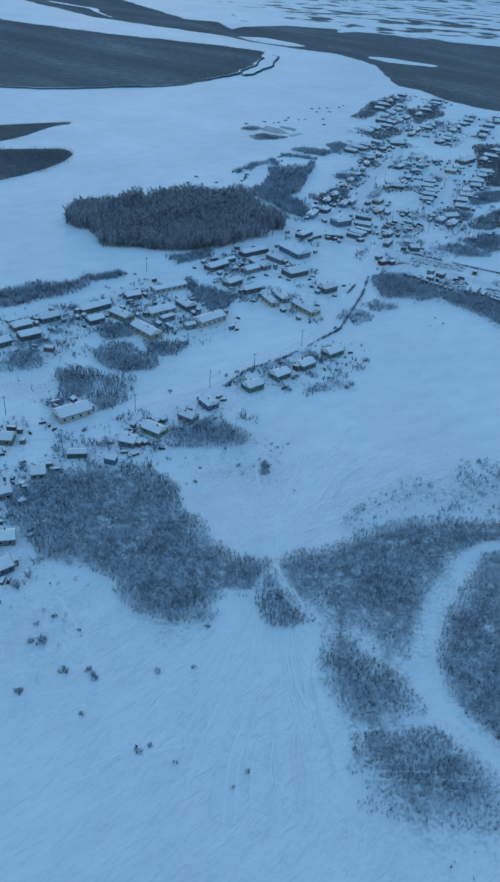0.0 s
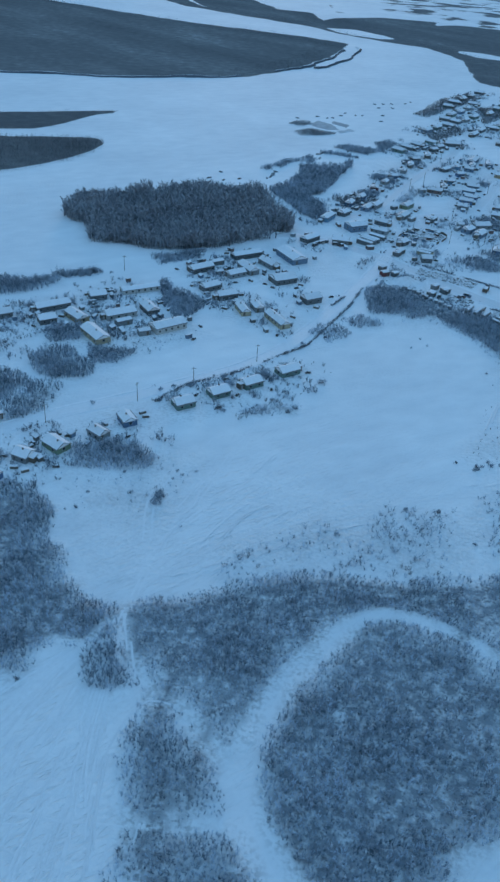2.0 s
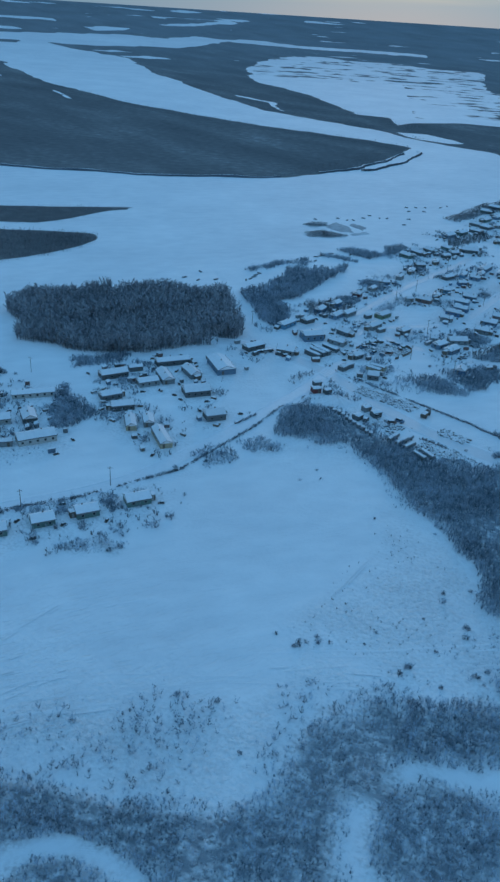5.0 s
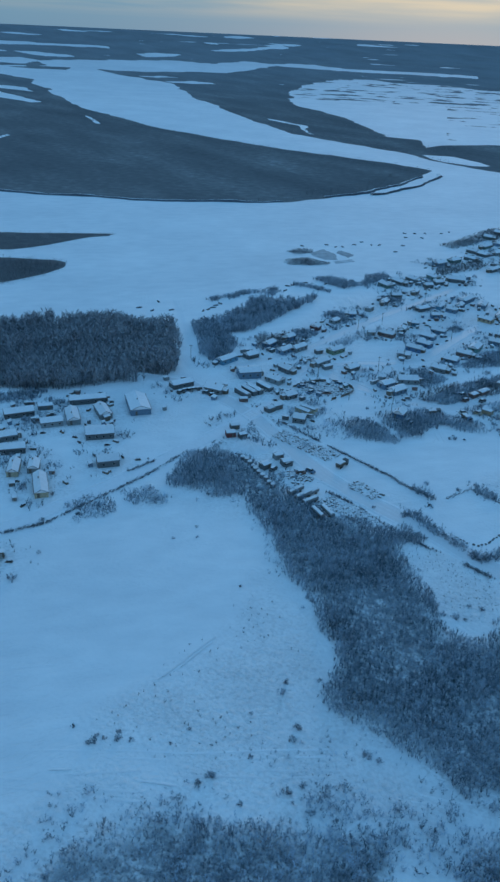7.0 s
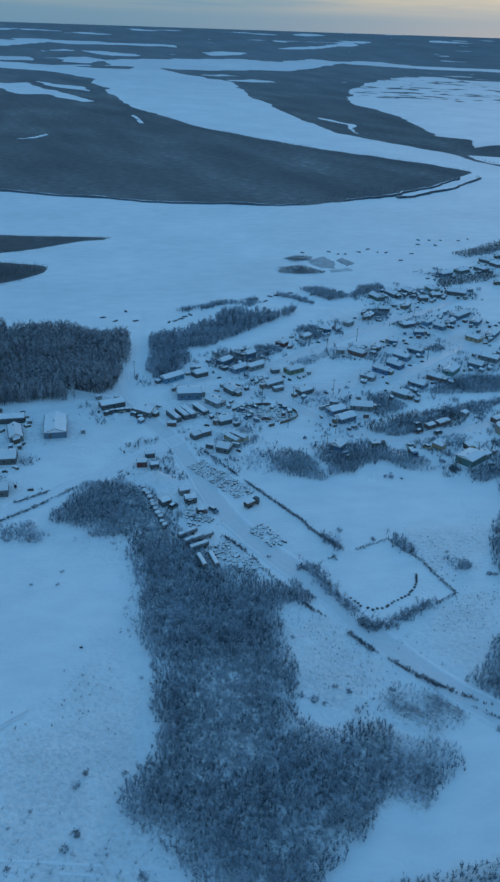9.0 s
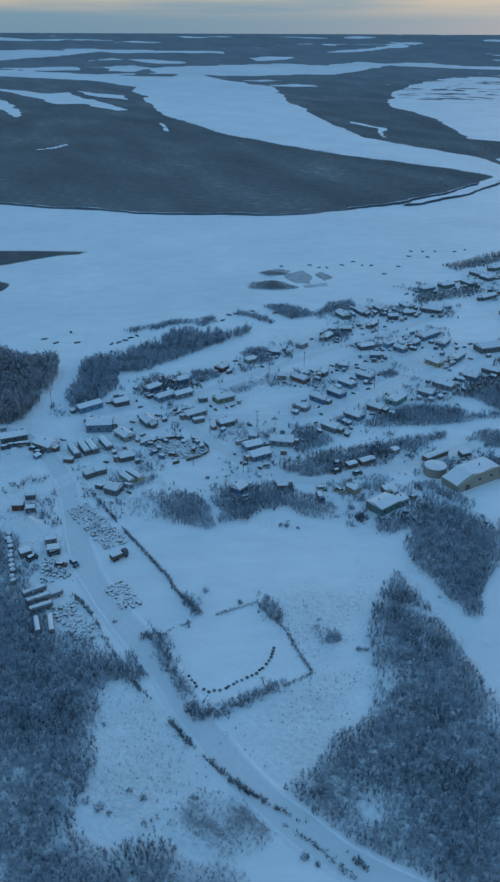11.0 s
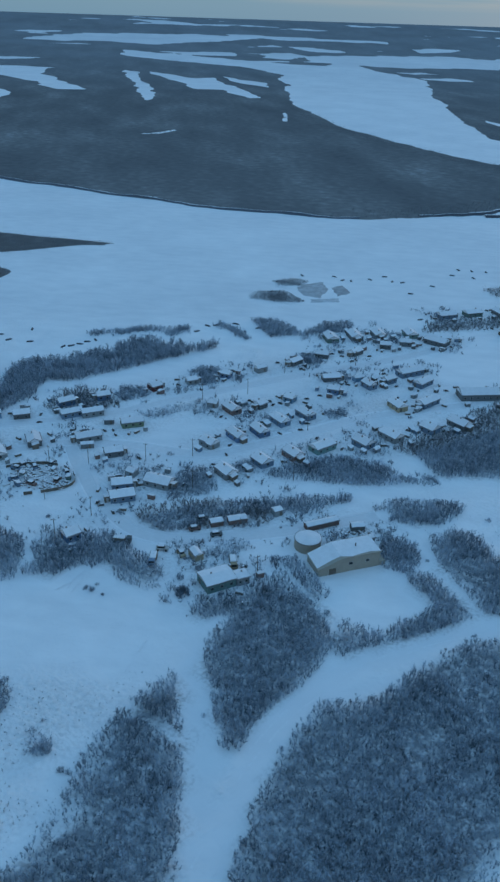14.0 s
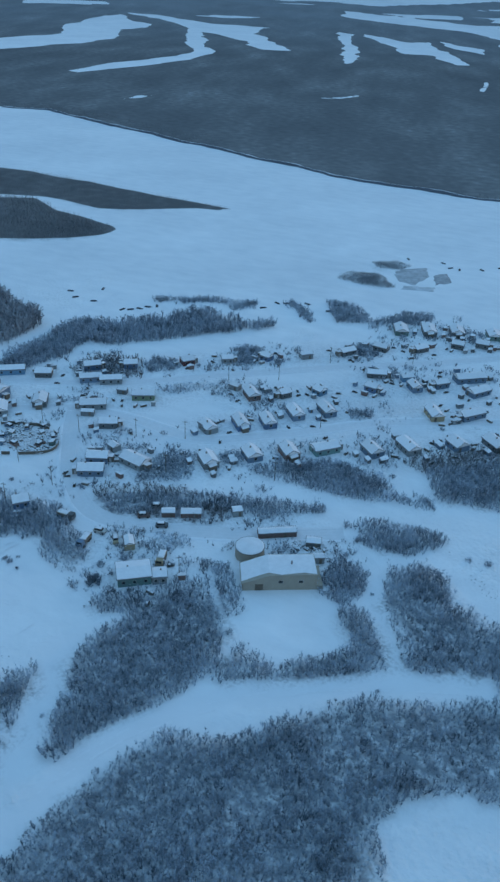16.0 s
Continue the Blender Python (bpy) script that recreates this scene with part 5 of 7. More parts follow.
def ground_z(x, y):
    r = np.hypot(np.asarray(x) - MIDDLE[0], np.asarray(y) - MIDDLE[1])
    return UPLAND * np.clip((r - FLAT_TO) / (RIM - FLAT_TO), 0, 1.1) ** 1.6

TRACK_HUB = (0.3, 165.7)          # where the snowmobile tracks meet


def build_ground():
    rings = list(np.arange(10, 700, 7.5))
    while rings[-1] < RIM:
        rings.append(rings[-1] * 1.0095)
    rings[-1] = RIM
    turns = np.radians(np.concatenate([np.arange(52, 196, 0.27), np.arange(196, 412, 4.0)]))
    rr, tt = np.meshgrid(np.array(rings), turns, indexing="ij")
    x, y = MIDDLE[0] + rr * np.cos(tt), MIDDLE[1] + rr * np.sin(tt)
    px, py = np.append(x.ravel(), MIDDLE[0]), np.append(y.ravel(), MIDDLE[1])
    pz = ground_z(px, py)
    n, k = len(rings), len(turns)
    i, j = np.meshgrid(np.arange(n - 1), np.arange(k), indexing="ij")
    a, b = (i * k + j).ravel(), (i * k + (j + 1) % k).ravel()
    quads = np.stack([a, a + k, b + k, b], 1)
    fan = [(n * k, q, (q + 1) % k) for q in range(k)]
    me = bpy.data.meshes.new("ground")
    me.from_pydata(np.stack([px, py, pz], 1).tolist(), [], quads.tolist() + fan)
    me.polygons.foreach_set("use_smooth", [True] * len(me.polygons))
    me.materials.append(GROUND)
    # what covers it
    cover = np.full(px.shape, -1.0)
    r = np.hypot(px - MIDDLE[0], py - MIDDLE[1])
    amp = np.clip(r / 1800, 0, 1.6)
    ex = px + amp * (34 * (vnoise(px, py, 150, 21) - 0.5) + 14 * (vnoise(px, py, 45, 22) - 0.5))
    ey = py + amp * (34 * (vnoise(px, py, 150, 23) - 0.5) + 14 * (vnoise(px, py, 45, 24) - 0.5))
    for outline in DARKS:
        cover = np.maximum(cover, np.clip(signed(ex * 0.35 + px * 0.65, ey * 0.35 + py * 0.65, outline) / 25.0, -1, 1))
    bearing = np.degrees(np.arctan2(px - MIDDLE[0], py - MIDDLE[1]))
    qx, qy = bearing * 52, r * np.clip(1.0 + (r - 1800) / 900, 1.0, 3.0)
    for name, height, gap, outline in GROVES:
        if name in ("west_island", "west_bar"):
            cover = np.maximum(cover, np.clip(signed(ex, ey, outline) / 8.0, -1, 1))
    patch = 0.36 * vnoise(qx, qy, 340, 3) + 0.30 * vnoise(qx, qy, 150, 4) + 0.20 * vnoise(qx, qy, 75, 5) + 0.14 * vnoise(qx, qy, 40, 6)
    wild = np.clip((patch - 0.315) * 9, -1, 1)
    beyond = np.clip((r - 2330) / 120, 0, 1)
    beyond = np.where((np.abs(bearing + 30) > 75) & (r > 700), 1.0, beyond)
    beyond = np.where((bearing > -9) & (bearing < 60), np.maximum(beyond, np.clip((r - 1480) / 100, 0, 1)), beyond)
    cover = np.where(beyond > 0, np.maximum(cover, wild * beyond - (1 - beyond)), cover)
    for name, outline in PALES:
        floor = 0.13 - 0.46 * vnoise(qx, qy * 2.2, 120, 41) if name.startswith("flats") else -1.0    # the flats keep specks of scrub
        cover = np.minimum(cover, np.clip(-signed(ex, ey, outline) / 12.0, floor, 1))
    ground_dark = np.zeros(px.shape)
    near = r < 1500
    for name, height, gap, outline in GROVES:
        ground_dark[near] = np.maximum(ground_dark[near], np.clip(signed(px[near], py[near], outline) / 3.5 + 0.3, 0, 1))
    for name, height, gap, outline in SCRUBS:
        ground_dark[near] = np.maximum(ground_dark[near], np.clip(signed(px[near], py[near], outline) / 8 + 0.3, 0, 1) * 0.18)
    rough = ground_dark.copy()
    for name, height, gap, outline in SCRUBS:
        rough[near] = np.maximum(rough[near], np.clip(signed(px[near] + 30 * (vnoise(px[near], py[near], 22, 83) - 0.5), py[near] + 30 * (vnoise(px[near], py[near], 22, 84) - 0.5), outline) / 16 + 0.4, 0, 1) * 0.6)
    yard = np.full(px.shape, 1e9)
    for h in HOUSES:
        yard[near] = np.minimum(yard[near], np.hypot(px[near] - h[0], py[near] - h[1]))
    blown = np.clip(vnoise(px, py, 55, 81) * 1.6 - 0.45, 0, 1) * np.clip(vnoise(px, py, 17, 82) * 1.5 - 0.2, 0, 1)
    rough[r < 470] = np.maximum(rough * (0.45 + 0.8 * vnoise(px, py, 11, 85)), 0.5 * blown)[r < 470]
    ground_dark = np.maximum(ground_dark, np.clip((17 - yard) / 10, 0, 1) * 0.34)
    lanes = np.zeros(px.shape)
    for width, line in LANES:
        lanes[near] = np.maximum(lanes[near], np.clip((width * 0.6 - to_line(px[near], py[near], line)) / 3, 0, 1))
    ground_dark *= 1 - lanes
    rough *= 1 - lanes
    for outline in CLEARINGS:
        open_here = np.clip(-signed(px[near], py[near], outline) / 4, 0, 1)
        ground_dark[near] *= open_here
        rough[near] *= 0.25 + 0.75 * open_here
    field = np.clip((r < 620) * np.clip((yard - 15) / 15, 0, 1) * (1 - np.clip(ground_dark * 2, 0, 1)), 0, 1)
    field *= np.clip(1.5 - np.hypot(px - TRACK_HUB[0], py - TRACK_HUB[1]) / 120, 0.25, 1)
    # one mask grows with distance and drives the painted haze
    for key, values in (("cover", cover), ("ground_dark", ground_dark), ("rough", rough), ("lane", lanes), ("far_haze", np.clip((r - 1900) / 1600, 0, 1)), ("open_field", field)):
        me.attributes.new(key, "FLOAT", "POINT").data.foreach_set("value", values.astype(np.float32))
    return tagged(new("ground", me), "snow-covered flat tundra with frozen river and far dark woods", "ground", kind="structure")


build_ground()


def bank(line):
    """A low eroded river bank, dark earth under a snow lip."""
    s = Shape()
    pts = []
    for a, b in zip(line[:-1], line[1:]):
        n = max(2, int(math.hypot(b[0] - a[0], b[1] - a[1]) / 6))
        pts += [(a[0] + (b[0] - a[0]) * k / n, a[1] + (b[1] - a[1]) * k / n) for k in range(n)]
    rows = []
    for k, (x, y) in enumerate(pts):
        q, p = Vector(pts[min(k + 1, len(pts) - 1)]), Vector(pts[max(k - 1, 0)])
        out = Vector(((q - p).y, -(q - p).x)).normalized()
        w = 9 * (float(vnoise(x, y, 40, 9)) - 0.5) + 4 * (float(vnoise(x, y, 11, 8)) - 0.5)
        h = 0.7 + 1.6 * float(vnoise(x, y, 30, 7))
        x, y = x + out.x * w, y + out.y * w
        rows.append([(x + out.x * 3.0, y + out.y * 3.0, -0.2), (x + out.x * 1.2, y + out.y * 1.2, h * 0.6), (x, y, h), (x - out.x * 8, y - out.y * 8, h * 0.8), (x - out.x * 16, y - out.y * 16, -0.2)])
    n = len(rows) - 1
    s.add([p for row in rows for p in row[:3]], [(3 * k + c, 3 * k + 3 + c, 3 * k + 4 + c, 3 * k + 1 + c) for k in range(n) for c in range(2)])
    ob = tagged(new("river_bank", s.mesh("river_bank", EARTH)), "low eroded earth bank of the frozen river", "river bank", kind="structure")
    # drifts of snow lie behind the edge in uneven patches
    lip = Shape()
    wide = [max(0.4, 9 * (float(vnoise(row[2][0], row[2][1], 17, 71)) - 0.45)) for row in rows]
    edge = [(Vector(row[2]), (Vector(row[4]) - Vector(row[2])).normalized(), w) for row, w in zip(rows, wide)]
    lip.add([p for a, d, w in edge for p in ((a.x, a.y, a.z + 0.02), (a.x + d.x * w * 0.5, a.y + d.y * w * 0.5, a.z + 0.15), (a.x + d.x * w, a.y + d.y * w, -0.1))],
            [(3 * k + c, 3 * k + 3 + c, 3 * k + 4 + c, 3 * k + 1 + c) for k in range(n) for c in range(2)])
    part("snow_lip", lip, SNOW, ob, "wind-blown snow along the bank's edge")
    return ob


bank([(-719.4, 730.8), (-675.3, 774), (-502.9, 820.1), (-350.1, 860.2), (-236.5, 891.4), (-136.8, 941.9), (-97.1, 973.1)])
bank([(-68.7, 1021), (-39.9, 1073.9), (-16.2, 1154.7), (-2.6, 1243)])
bank([(-31, 1070), (-16, 1086), (3, 1148), (13, 1208), (19, 1258), (12, 1285)])


def sand_bar(line):
    """A low bar of frozen sand that the wind has swept half bare: a flat dome with a ragged rim."""
    cx, cy = sum(p[0] for p in line) / len(line), sum(p[1] for p in line) / len(line)
    rim = []
    for a, b in zip(line, line[1:] + line[:1]):
        n = max(2, int(math.hypot(b[0] - a[0], b[1] - a[1]) / 1.2))
        rim += [(a[0] + (b[0] - a[0]) * k / n, a[1] + (b[1] - a[1]) * k / n) for k in range(n)]
    s, n = Shape(), len(rim)
    for f, z in ((1.0, -0.05), (0.88, 0.12), (0.6, 0.3), (0.25, 0.36)):
        for x, y in rim:
            w = f * (0.85 + 0.3 * float(vnoise(x, y, 4, 91)))
            s.v.append((cx + (x - cx) * w, cy + (y - cy) * w, z + 0.1 * float(vnoise(x * f, y * f, 3, 92))))
    s.f = [(q * n + k, q * n + (k + 1) % n, (q + 1) * n + (k + 1) % n, (q + 1) * n + k) for q in range(3) for k in range(n)] + [tuple(range(3 * n, 4 * n))]
    tagged(new("sand_bar", s.mesh("sand_bar", SAND)), "wind-swept bar of frozen sand in the river ice", "sand bar", "river sand bars", "structure")


sand_bar([(-6.9, 770.0), (0.2, 786.2), (14.2, 775.8), (21.0, 758.0), (11.9, 753.0), (0.3, 758.3)])
sand_bar([(12.2, 780.2), (13.9, 790.6), (29.0, 781.0), (26.6, 768.9)])
sand_bar([(17.8, 750.2), (29.8, 765.2), (34.4, 759.6), (22.8, 745.2)])


def curve(line, step=2.0):
    """Points along a smooth line through the given ones."""
    q = [Vector((*line[0], 0))] + [Vector((*p, 0)) for p in line] + [Vector((*line[-1], 0))]
    got = []
    for a, b, c, d in zip(q, q[1:], q[2:], q[3:]):
        n = max(2, int((c - b).length / step))
        for k in range(n):
            t = k / n
            got.append(0.5 * (2 * b + (c - a) * t + (2 * a - 5 * b + 4 * c - d) * t * t + (3 * b - a - 3 * c + d) * t ** 3))
    return got


# snowmobile tracks: pressed grooves with a low ridge on one side, wavering and drifted over in places
def build_track(k, line):
    groove = Shape()
    pts = curve(line)
    for off in (0.0, random.uniform(-2.5, 2.5)):
        rows = []
        lift = 0.012 + 0.0012 * k + 0.0006 * (off != 0)
        for i, p in enumerate(pts):
            d = pts[min(i + 1, len(pts) - 1)] - pts[max(i - 1, 0)]
            n = Vector((-d.y, d.x, 0)).normalized() if d.length else Vector((1, 0, 0))
            c = p + n * (off + 1.2 * (float(vnoise(p.x, p.y, 16, k)) - 0.5))
            w = 0.24 * (0.4 + 1.0 * float(vnoise(p.x, p.y, 6, k + 40)))
            up = 0.022 * float(vnoise(p.x, p.y, 5, k + 3))
            rows.append([c - n * w / 2 + Vector((0, 0, lift)), c + n * w / 2 + Vector((0, 0, lift)), c + n * (w / 2 + 0.15) + Vector((0, 0, lift + up)), c + n * (w / 2 + 0.4)])
        open_here = [float(vnoise(p.x, p.y, 8, k + 9 + int(off * 7))) > 0.45 for p in pts]
        groove.add([v for r in rows for v in r], [(4 * i + q, 4 * i + q + 1, 4 * i + q + 5, 4 * i + q + 4) for i in range(len(rows) - 1) if open_here[i] for q in range(3)])
    return tagged(new("snow_track", groove.mesh("snow_track", RUT)), "snowmobile track pressed into the snowfield", "track", "snowmobile tracks", "structure")


for k, line in enumerate(TRACKS):
    build_track(k, line)


def build_road(name, width, line, label):
    """A ploughed road: packed surface between two uneven berms of snow."""
    pts = curve(line)
    top, side = Shape(), (Shape(), Shape())
    rows, banks = [], ([], [])
    for i, p in enumerate(pts):
        d = pts[min(i + 1, len(pts) - 1)] - pts[max(i - 1, 0)]
        n = Vector((-d.y, d.x, 0)).normalized()
        w = width / 2 * (0.9 + 0.25 * float(vnoise(p.x, p.y, 11, 61)))
        rows.append([p + n * (w * f) + Vector((0, 0, z)) for f, z in ((-1, 0.03), (-0.6, 0.07), (-0.3, 0.04), (0, 0.07), (0.3, 0.04), (0.6, 0.07), (1, 0.03))])
        for b, sign in zip(banks, (-1, 1)):
            h = 0.04 + 0.30 * float(vnoise(p.x + 50 * sign, p.y, 5, 62))
            b.append([p + n * (sign * (w - 0.05)), p + n * (sign * (w + 0.5)) + Vector((0, 0, h)), p + n * (sign * (w + 1.0)) + Vector((0, 0, h * 0.7)), p + n * (sign * (w + 1.8)) - Vector((0, 0, 0.05))])
    m = len(rows)
    top.add([v for r in rows for v in r], [(7 * i + q, 7 * i + 7 + q, 7 * i + 8 + q, 7 * i + 1 + q) for i in range(m - 1) for q in range(6)])
    road = tagged(new(name, top.mesh(name, ROADSNOW)), label, "road", kind="structure")
    for s, b in zip(side, banks):
        s.add([v for r in b for v in r], [(4 * i + q, 4 * i + 4 + q, 4 * i + 5 + q, 4 * i + 1 + q) for i in range(m - 1) for q in range(3)])
        part("berm", s, SNOW, road, "ploughed snow berm")


ROADS = {"road": ("road", 7.0), "street_a": ("street", 4.5), "street_b": ("street", 4.0), "street_c": ("street", 5.0), "street_d": ("street", 5.0), "street_e": ("street", 5.0)}
for name, line in ROAD_LINES:
    if name in ROADS:
        build_road(ROADS[name][0], ROADS[name][1], line, "snow-packed village road between ploughed berms")

# ---- houses ----


def gable(s, L, W, wall, rise):
    return s.prism([(-W / 2, 0), (W / 2, 0), (W / 2, wall), (0, wall + rise), (-W / 2, wall)], -L / 2, L / 2)


def build_house(x, y, turn, L, W, wall, rise, style, detail=True):
    low = W < 4.3
    kind = "shed" if low else "house"
    words = WALL_WORDS[style]
    label = f"{words} {'shed with a low snow-covered roof' if low else 'house with a snow-covered gable roof'}"
    h = thing(kind, pose(x, y, 0, 0, 0, turn), label, kind, "village sheds" if low else "village houses")
    part("wall", gable(Shape(), L, W, wall, rise), WALLS[style], h)
    over, thick = (0.2, 0.1) if low else (0.35, 0.14)
    slope = rise / (W / 2)
    e, ez = W / 2 + over, wall - over * slope
    part("roof", Shape().prism([(-e, ez), (0, wall + rise), (e, ez), (e, ez + thick), (0, wall + rise + thick), (-e, ez + thick)], -L / 2 - over, L / 2 + over), ROOF, h)
    # snow lies uneven on the roof, thinner at the eaves, blown off along the edges
    s = Shape()
    n = max(4, int(L / 1.6))
    bare = random.uniform(0.02, 0.3), random.uniform(0.02, 0.3)
    blanket = random.uniform(0.12, 0.22)
    rows = []
    for k in range(n + 1):
        xx = -L / 2 - over + 0.12 + (L + 2 * over - 0.24) * k / n
        c = bare[0] + random.uniform(0.0, 0.10), bare[1] + random.uniform(0.0, 0.10)
        t = blanket * random.uniform(0.85, 1.15)
        yl, yr = -e + c[0], e - c[1]
        zl, zr = (wall + rise + yl * slope + thick, wall + rise - yr * slope + thick)
        rows.append([(xx, yl, zl - 0.02), (xx, yl + 0.15, zl + t * 0.7), (xx, 0, wall + rise + thick + t * 0.6), (xx, yr - 0.15, zr + t * 0.7), (xx, yr, zr - 0.02)])
    v = [p for r in rows for p in r]
    f = [(5 * k + c, 5 * k + 5 + c, 5 * k + 6 + c, 5 * k + 1 + c) for k in range(n) for c in range(4)]
    f += [(0, 1, 2, 3, 4), tuple(5 * n + c for c in (4, 3, 2, 1, 0))]
    s.add(v, f)
    part("roof_snow", s, SNOW, h, "wind-packed snow layer")
    if low:
        part("door", Shape().box(L * 0.2, -W / 2 - 0.03, 0.1, 0.9, 0.08, 1.8), WOOD, h)
        return h
    count = max(2, int(L / 3.0))
    sill = wall * 0.36
    for side in (-1, 1):
        for k in range(count):
            wx = (k + 0.5) / count * L - L / 2
            win = part("window", Shape().box(wx, side * (W / 2 + 0.02), sill, 1.0, 0.10, 1.0), FRAME, h)
            part("pane", Shape().box(wx, side * (W / 2 + 0.06), sill + 0.08, 0.84, 0.06, 0.84), GLASS, win)
    end = random.choice((-1, 1))
    win = part("window", Shape().box(-end * (L / 2 + 0.02), 0, sill, 0.10, 1.2, 1.3), FRAME, h)
    part("pane", Shape().box(-end * (L / 2 + 0.06), 0, sill + 0.12, 0.06, 0.95, 1.06), GLASS, win)
    part("chimney", Shape().box(L * random.uniform(-0.25, 0.25), 0.5, wall + rise * 0.6, 0.42, 0.42, rise * 0.4 + 0.55), BRICK, h, "brick chimney")
    if random.random() < 0.6:
        px = end * (L / 2 + 1.0)
        porch = part("porch", Shape().prism([(-1.3, 0), (1.3, 0), (1.3, 2.0), (-1.3, 2.5)], px - 1.0, px + 1.0), WOOD, h, "boarded entrance porch")
        part("porch_snow", Shape().prism([(-1.5, 2.5), (1.5, 2.0), (1.45, 2.25), (-1.45, 2.75)], px - 1.1, px + 1.1), SNOW, porch)
        part("door", Shape().box(px, -1.33, 0.1, 0.9, 0.06, 1.8), FRAME, porch)
    else:
        part("door", Shape().box(end * (L / 2 + 0.03), W * 0.22, 0.1, 0.08, 0.95, 2.0), WOOD, h)
    return h


for args in HOUSES:
    build_house(*args)

# ---- trees and brush ----


def sliver(rng, a, d, length, width):
    """A thin twig: one slender blade from a along d."""
    side = np.cross(d, rng.normal(size=3))
    side *= width / 2 / (np.linalg.norm(side) + 1e-6)
    return [a - side, a + side, a + d * length]


def spray(rng, a, d, length, width):
    """A fan of fine twigs: narrow where it leaves the stem, broad at its end."""
    p, q, e = sliver(rng, a, d, length, width)
    return [a, e + (p - a), e + (q - a)]


def bush_form(seed, stems, twigs, spread, low=0.25, thick=1.0):
    """A bare bush of height 1: stems that fan out, each with twigs. Returns points."""
    rng = np.random.default_rng(seed)
    v = []
    for k in range(stems):
        az, lean = rng.uniform(0, 6.28), rng.uniform(0.05, spread)
        d = np.array([math.cos(az) * lean, math.sin(az) * lean, 1.0])
        d /= np.linalg.norm(d)
        length = rng.uniform(0.6, 1.0)
        base = np.array([math.cos(az), math.sin(az), 0]) * rng.uniform(0, 0.10)
        v += sliver(rng, base, d, length, 0.035 * thick)
        for q in range(twigs):
            f = rng.uniform(low, 0.95)
            out = d * 0.9 + rng.normal(size=3) * 0.42
            out[2] = abs(out[2])
            out /= np.linalg.norm(out)
            blade = spray if q % 3 == 0 else sliver
            v += blade(rng, base + d * length * f, out, rng.uniform(0.16, 0.32) * (1.15 - f * 0.5), rng.uniform(0.035, 0.075) * thick)
    return np.array(v)


def plume_form(seed, twigs, width):
    """A slim upright young tree of height 1: one stem, feathered with steep twigs, fullest in its upper half."""
    rng = np.random.default_rng(seed)
    top = np.array([rng.normal() * 0.05, rng.normal() * 0.05, 1.0])
    v = sliver(rng, np.zeros(3), top, 1.0, 0.03) + sliver(rng, np.zeros(3), top, 0.9, 0.03)
    for k in range(twigs):
        f = 0.12 + 0.76 * (k + rng.uniform(0, 1)) / twigs
        az = rng.uniform(0, 6.28)
        d = np.array([math.cos(az), math.sin(az), rng.uniform(1.0, 2.4)])
        d /= np.linalg.norm(d)
        blade = spray if k % 3 == 1 else sliver
        v += blade(rng, top * f, d, width * rng.uniform(0.6, 1.15) * (1.25 - 0.55 * f), rng.uniform(0.035, 0.07))
    return np.array(v)


def thicket_form(seed):
    """A frosted willow clump of height 1: steep stems with many fine twigs, rounded at the top."""
    rng = np.random.default_rng(seed)
    v = []
    for k in range(3):
        az, lean = rng.uniform(0, 6.28), rng.uniform(0.05, 0.42)
        d = np.array([math.cos(az) * lean, math.sin(az) * lean, 1.0])
        d /= np.linalg.norm(d)
        length = rng.uniform(0.7, 0.95)
        v += sliver(rng, np.zeros(3), d, length, 0.04)
        for q in range(8):
            f = rng.uniform(0.15, 0.92)
            out = d * 0.8 + rng.normal(size=3) * 0.45
            out[2] = abs(out[2])
            out /= np.linalg.norm(out)
            blade = spray if q % 4 == 0 else sliver
            v += blade(rng, d * length * f, out, rng.uniform(0.16, 0.34) * (1.2 - f * 0.5), rng.uniform(0.045, 0.095))
    return np.array(v)


SCRUB = [bush_form(s + 30, 4, 5, 0.7, 0.15, 1.7) for s in range(8)]
THICKET = [thicket_form(s + 140) for s in range(12)]
TUFTS = [bush_form(s + 20, 5, 3, 0.8, 0.1, 2.4) for s in range(6)]
WOOD_TREES = [plume_form(s + 80, 15, 0.26) for s in range(8)]
FAR_TREES = [plume_form(s + 60, 6, 0.42) for s in range(5)]


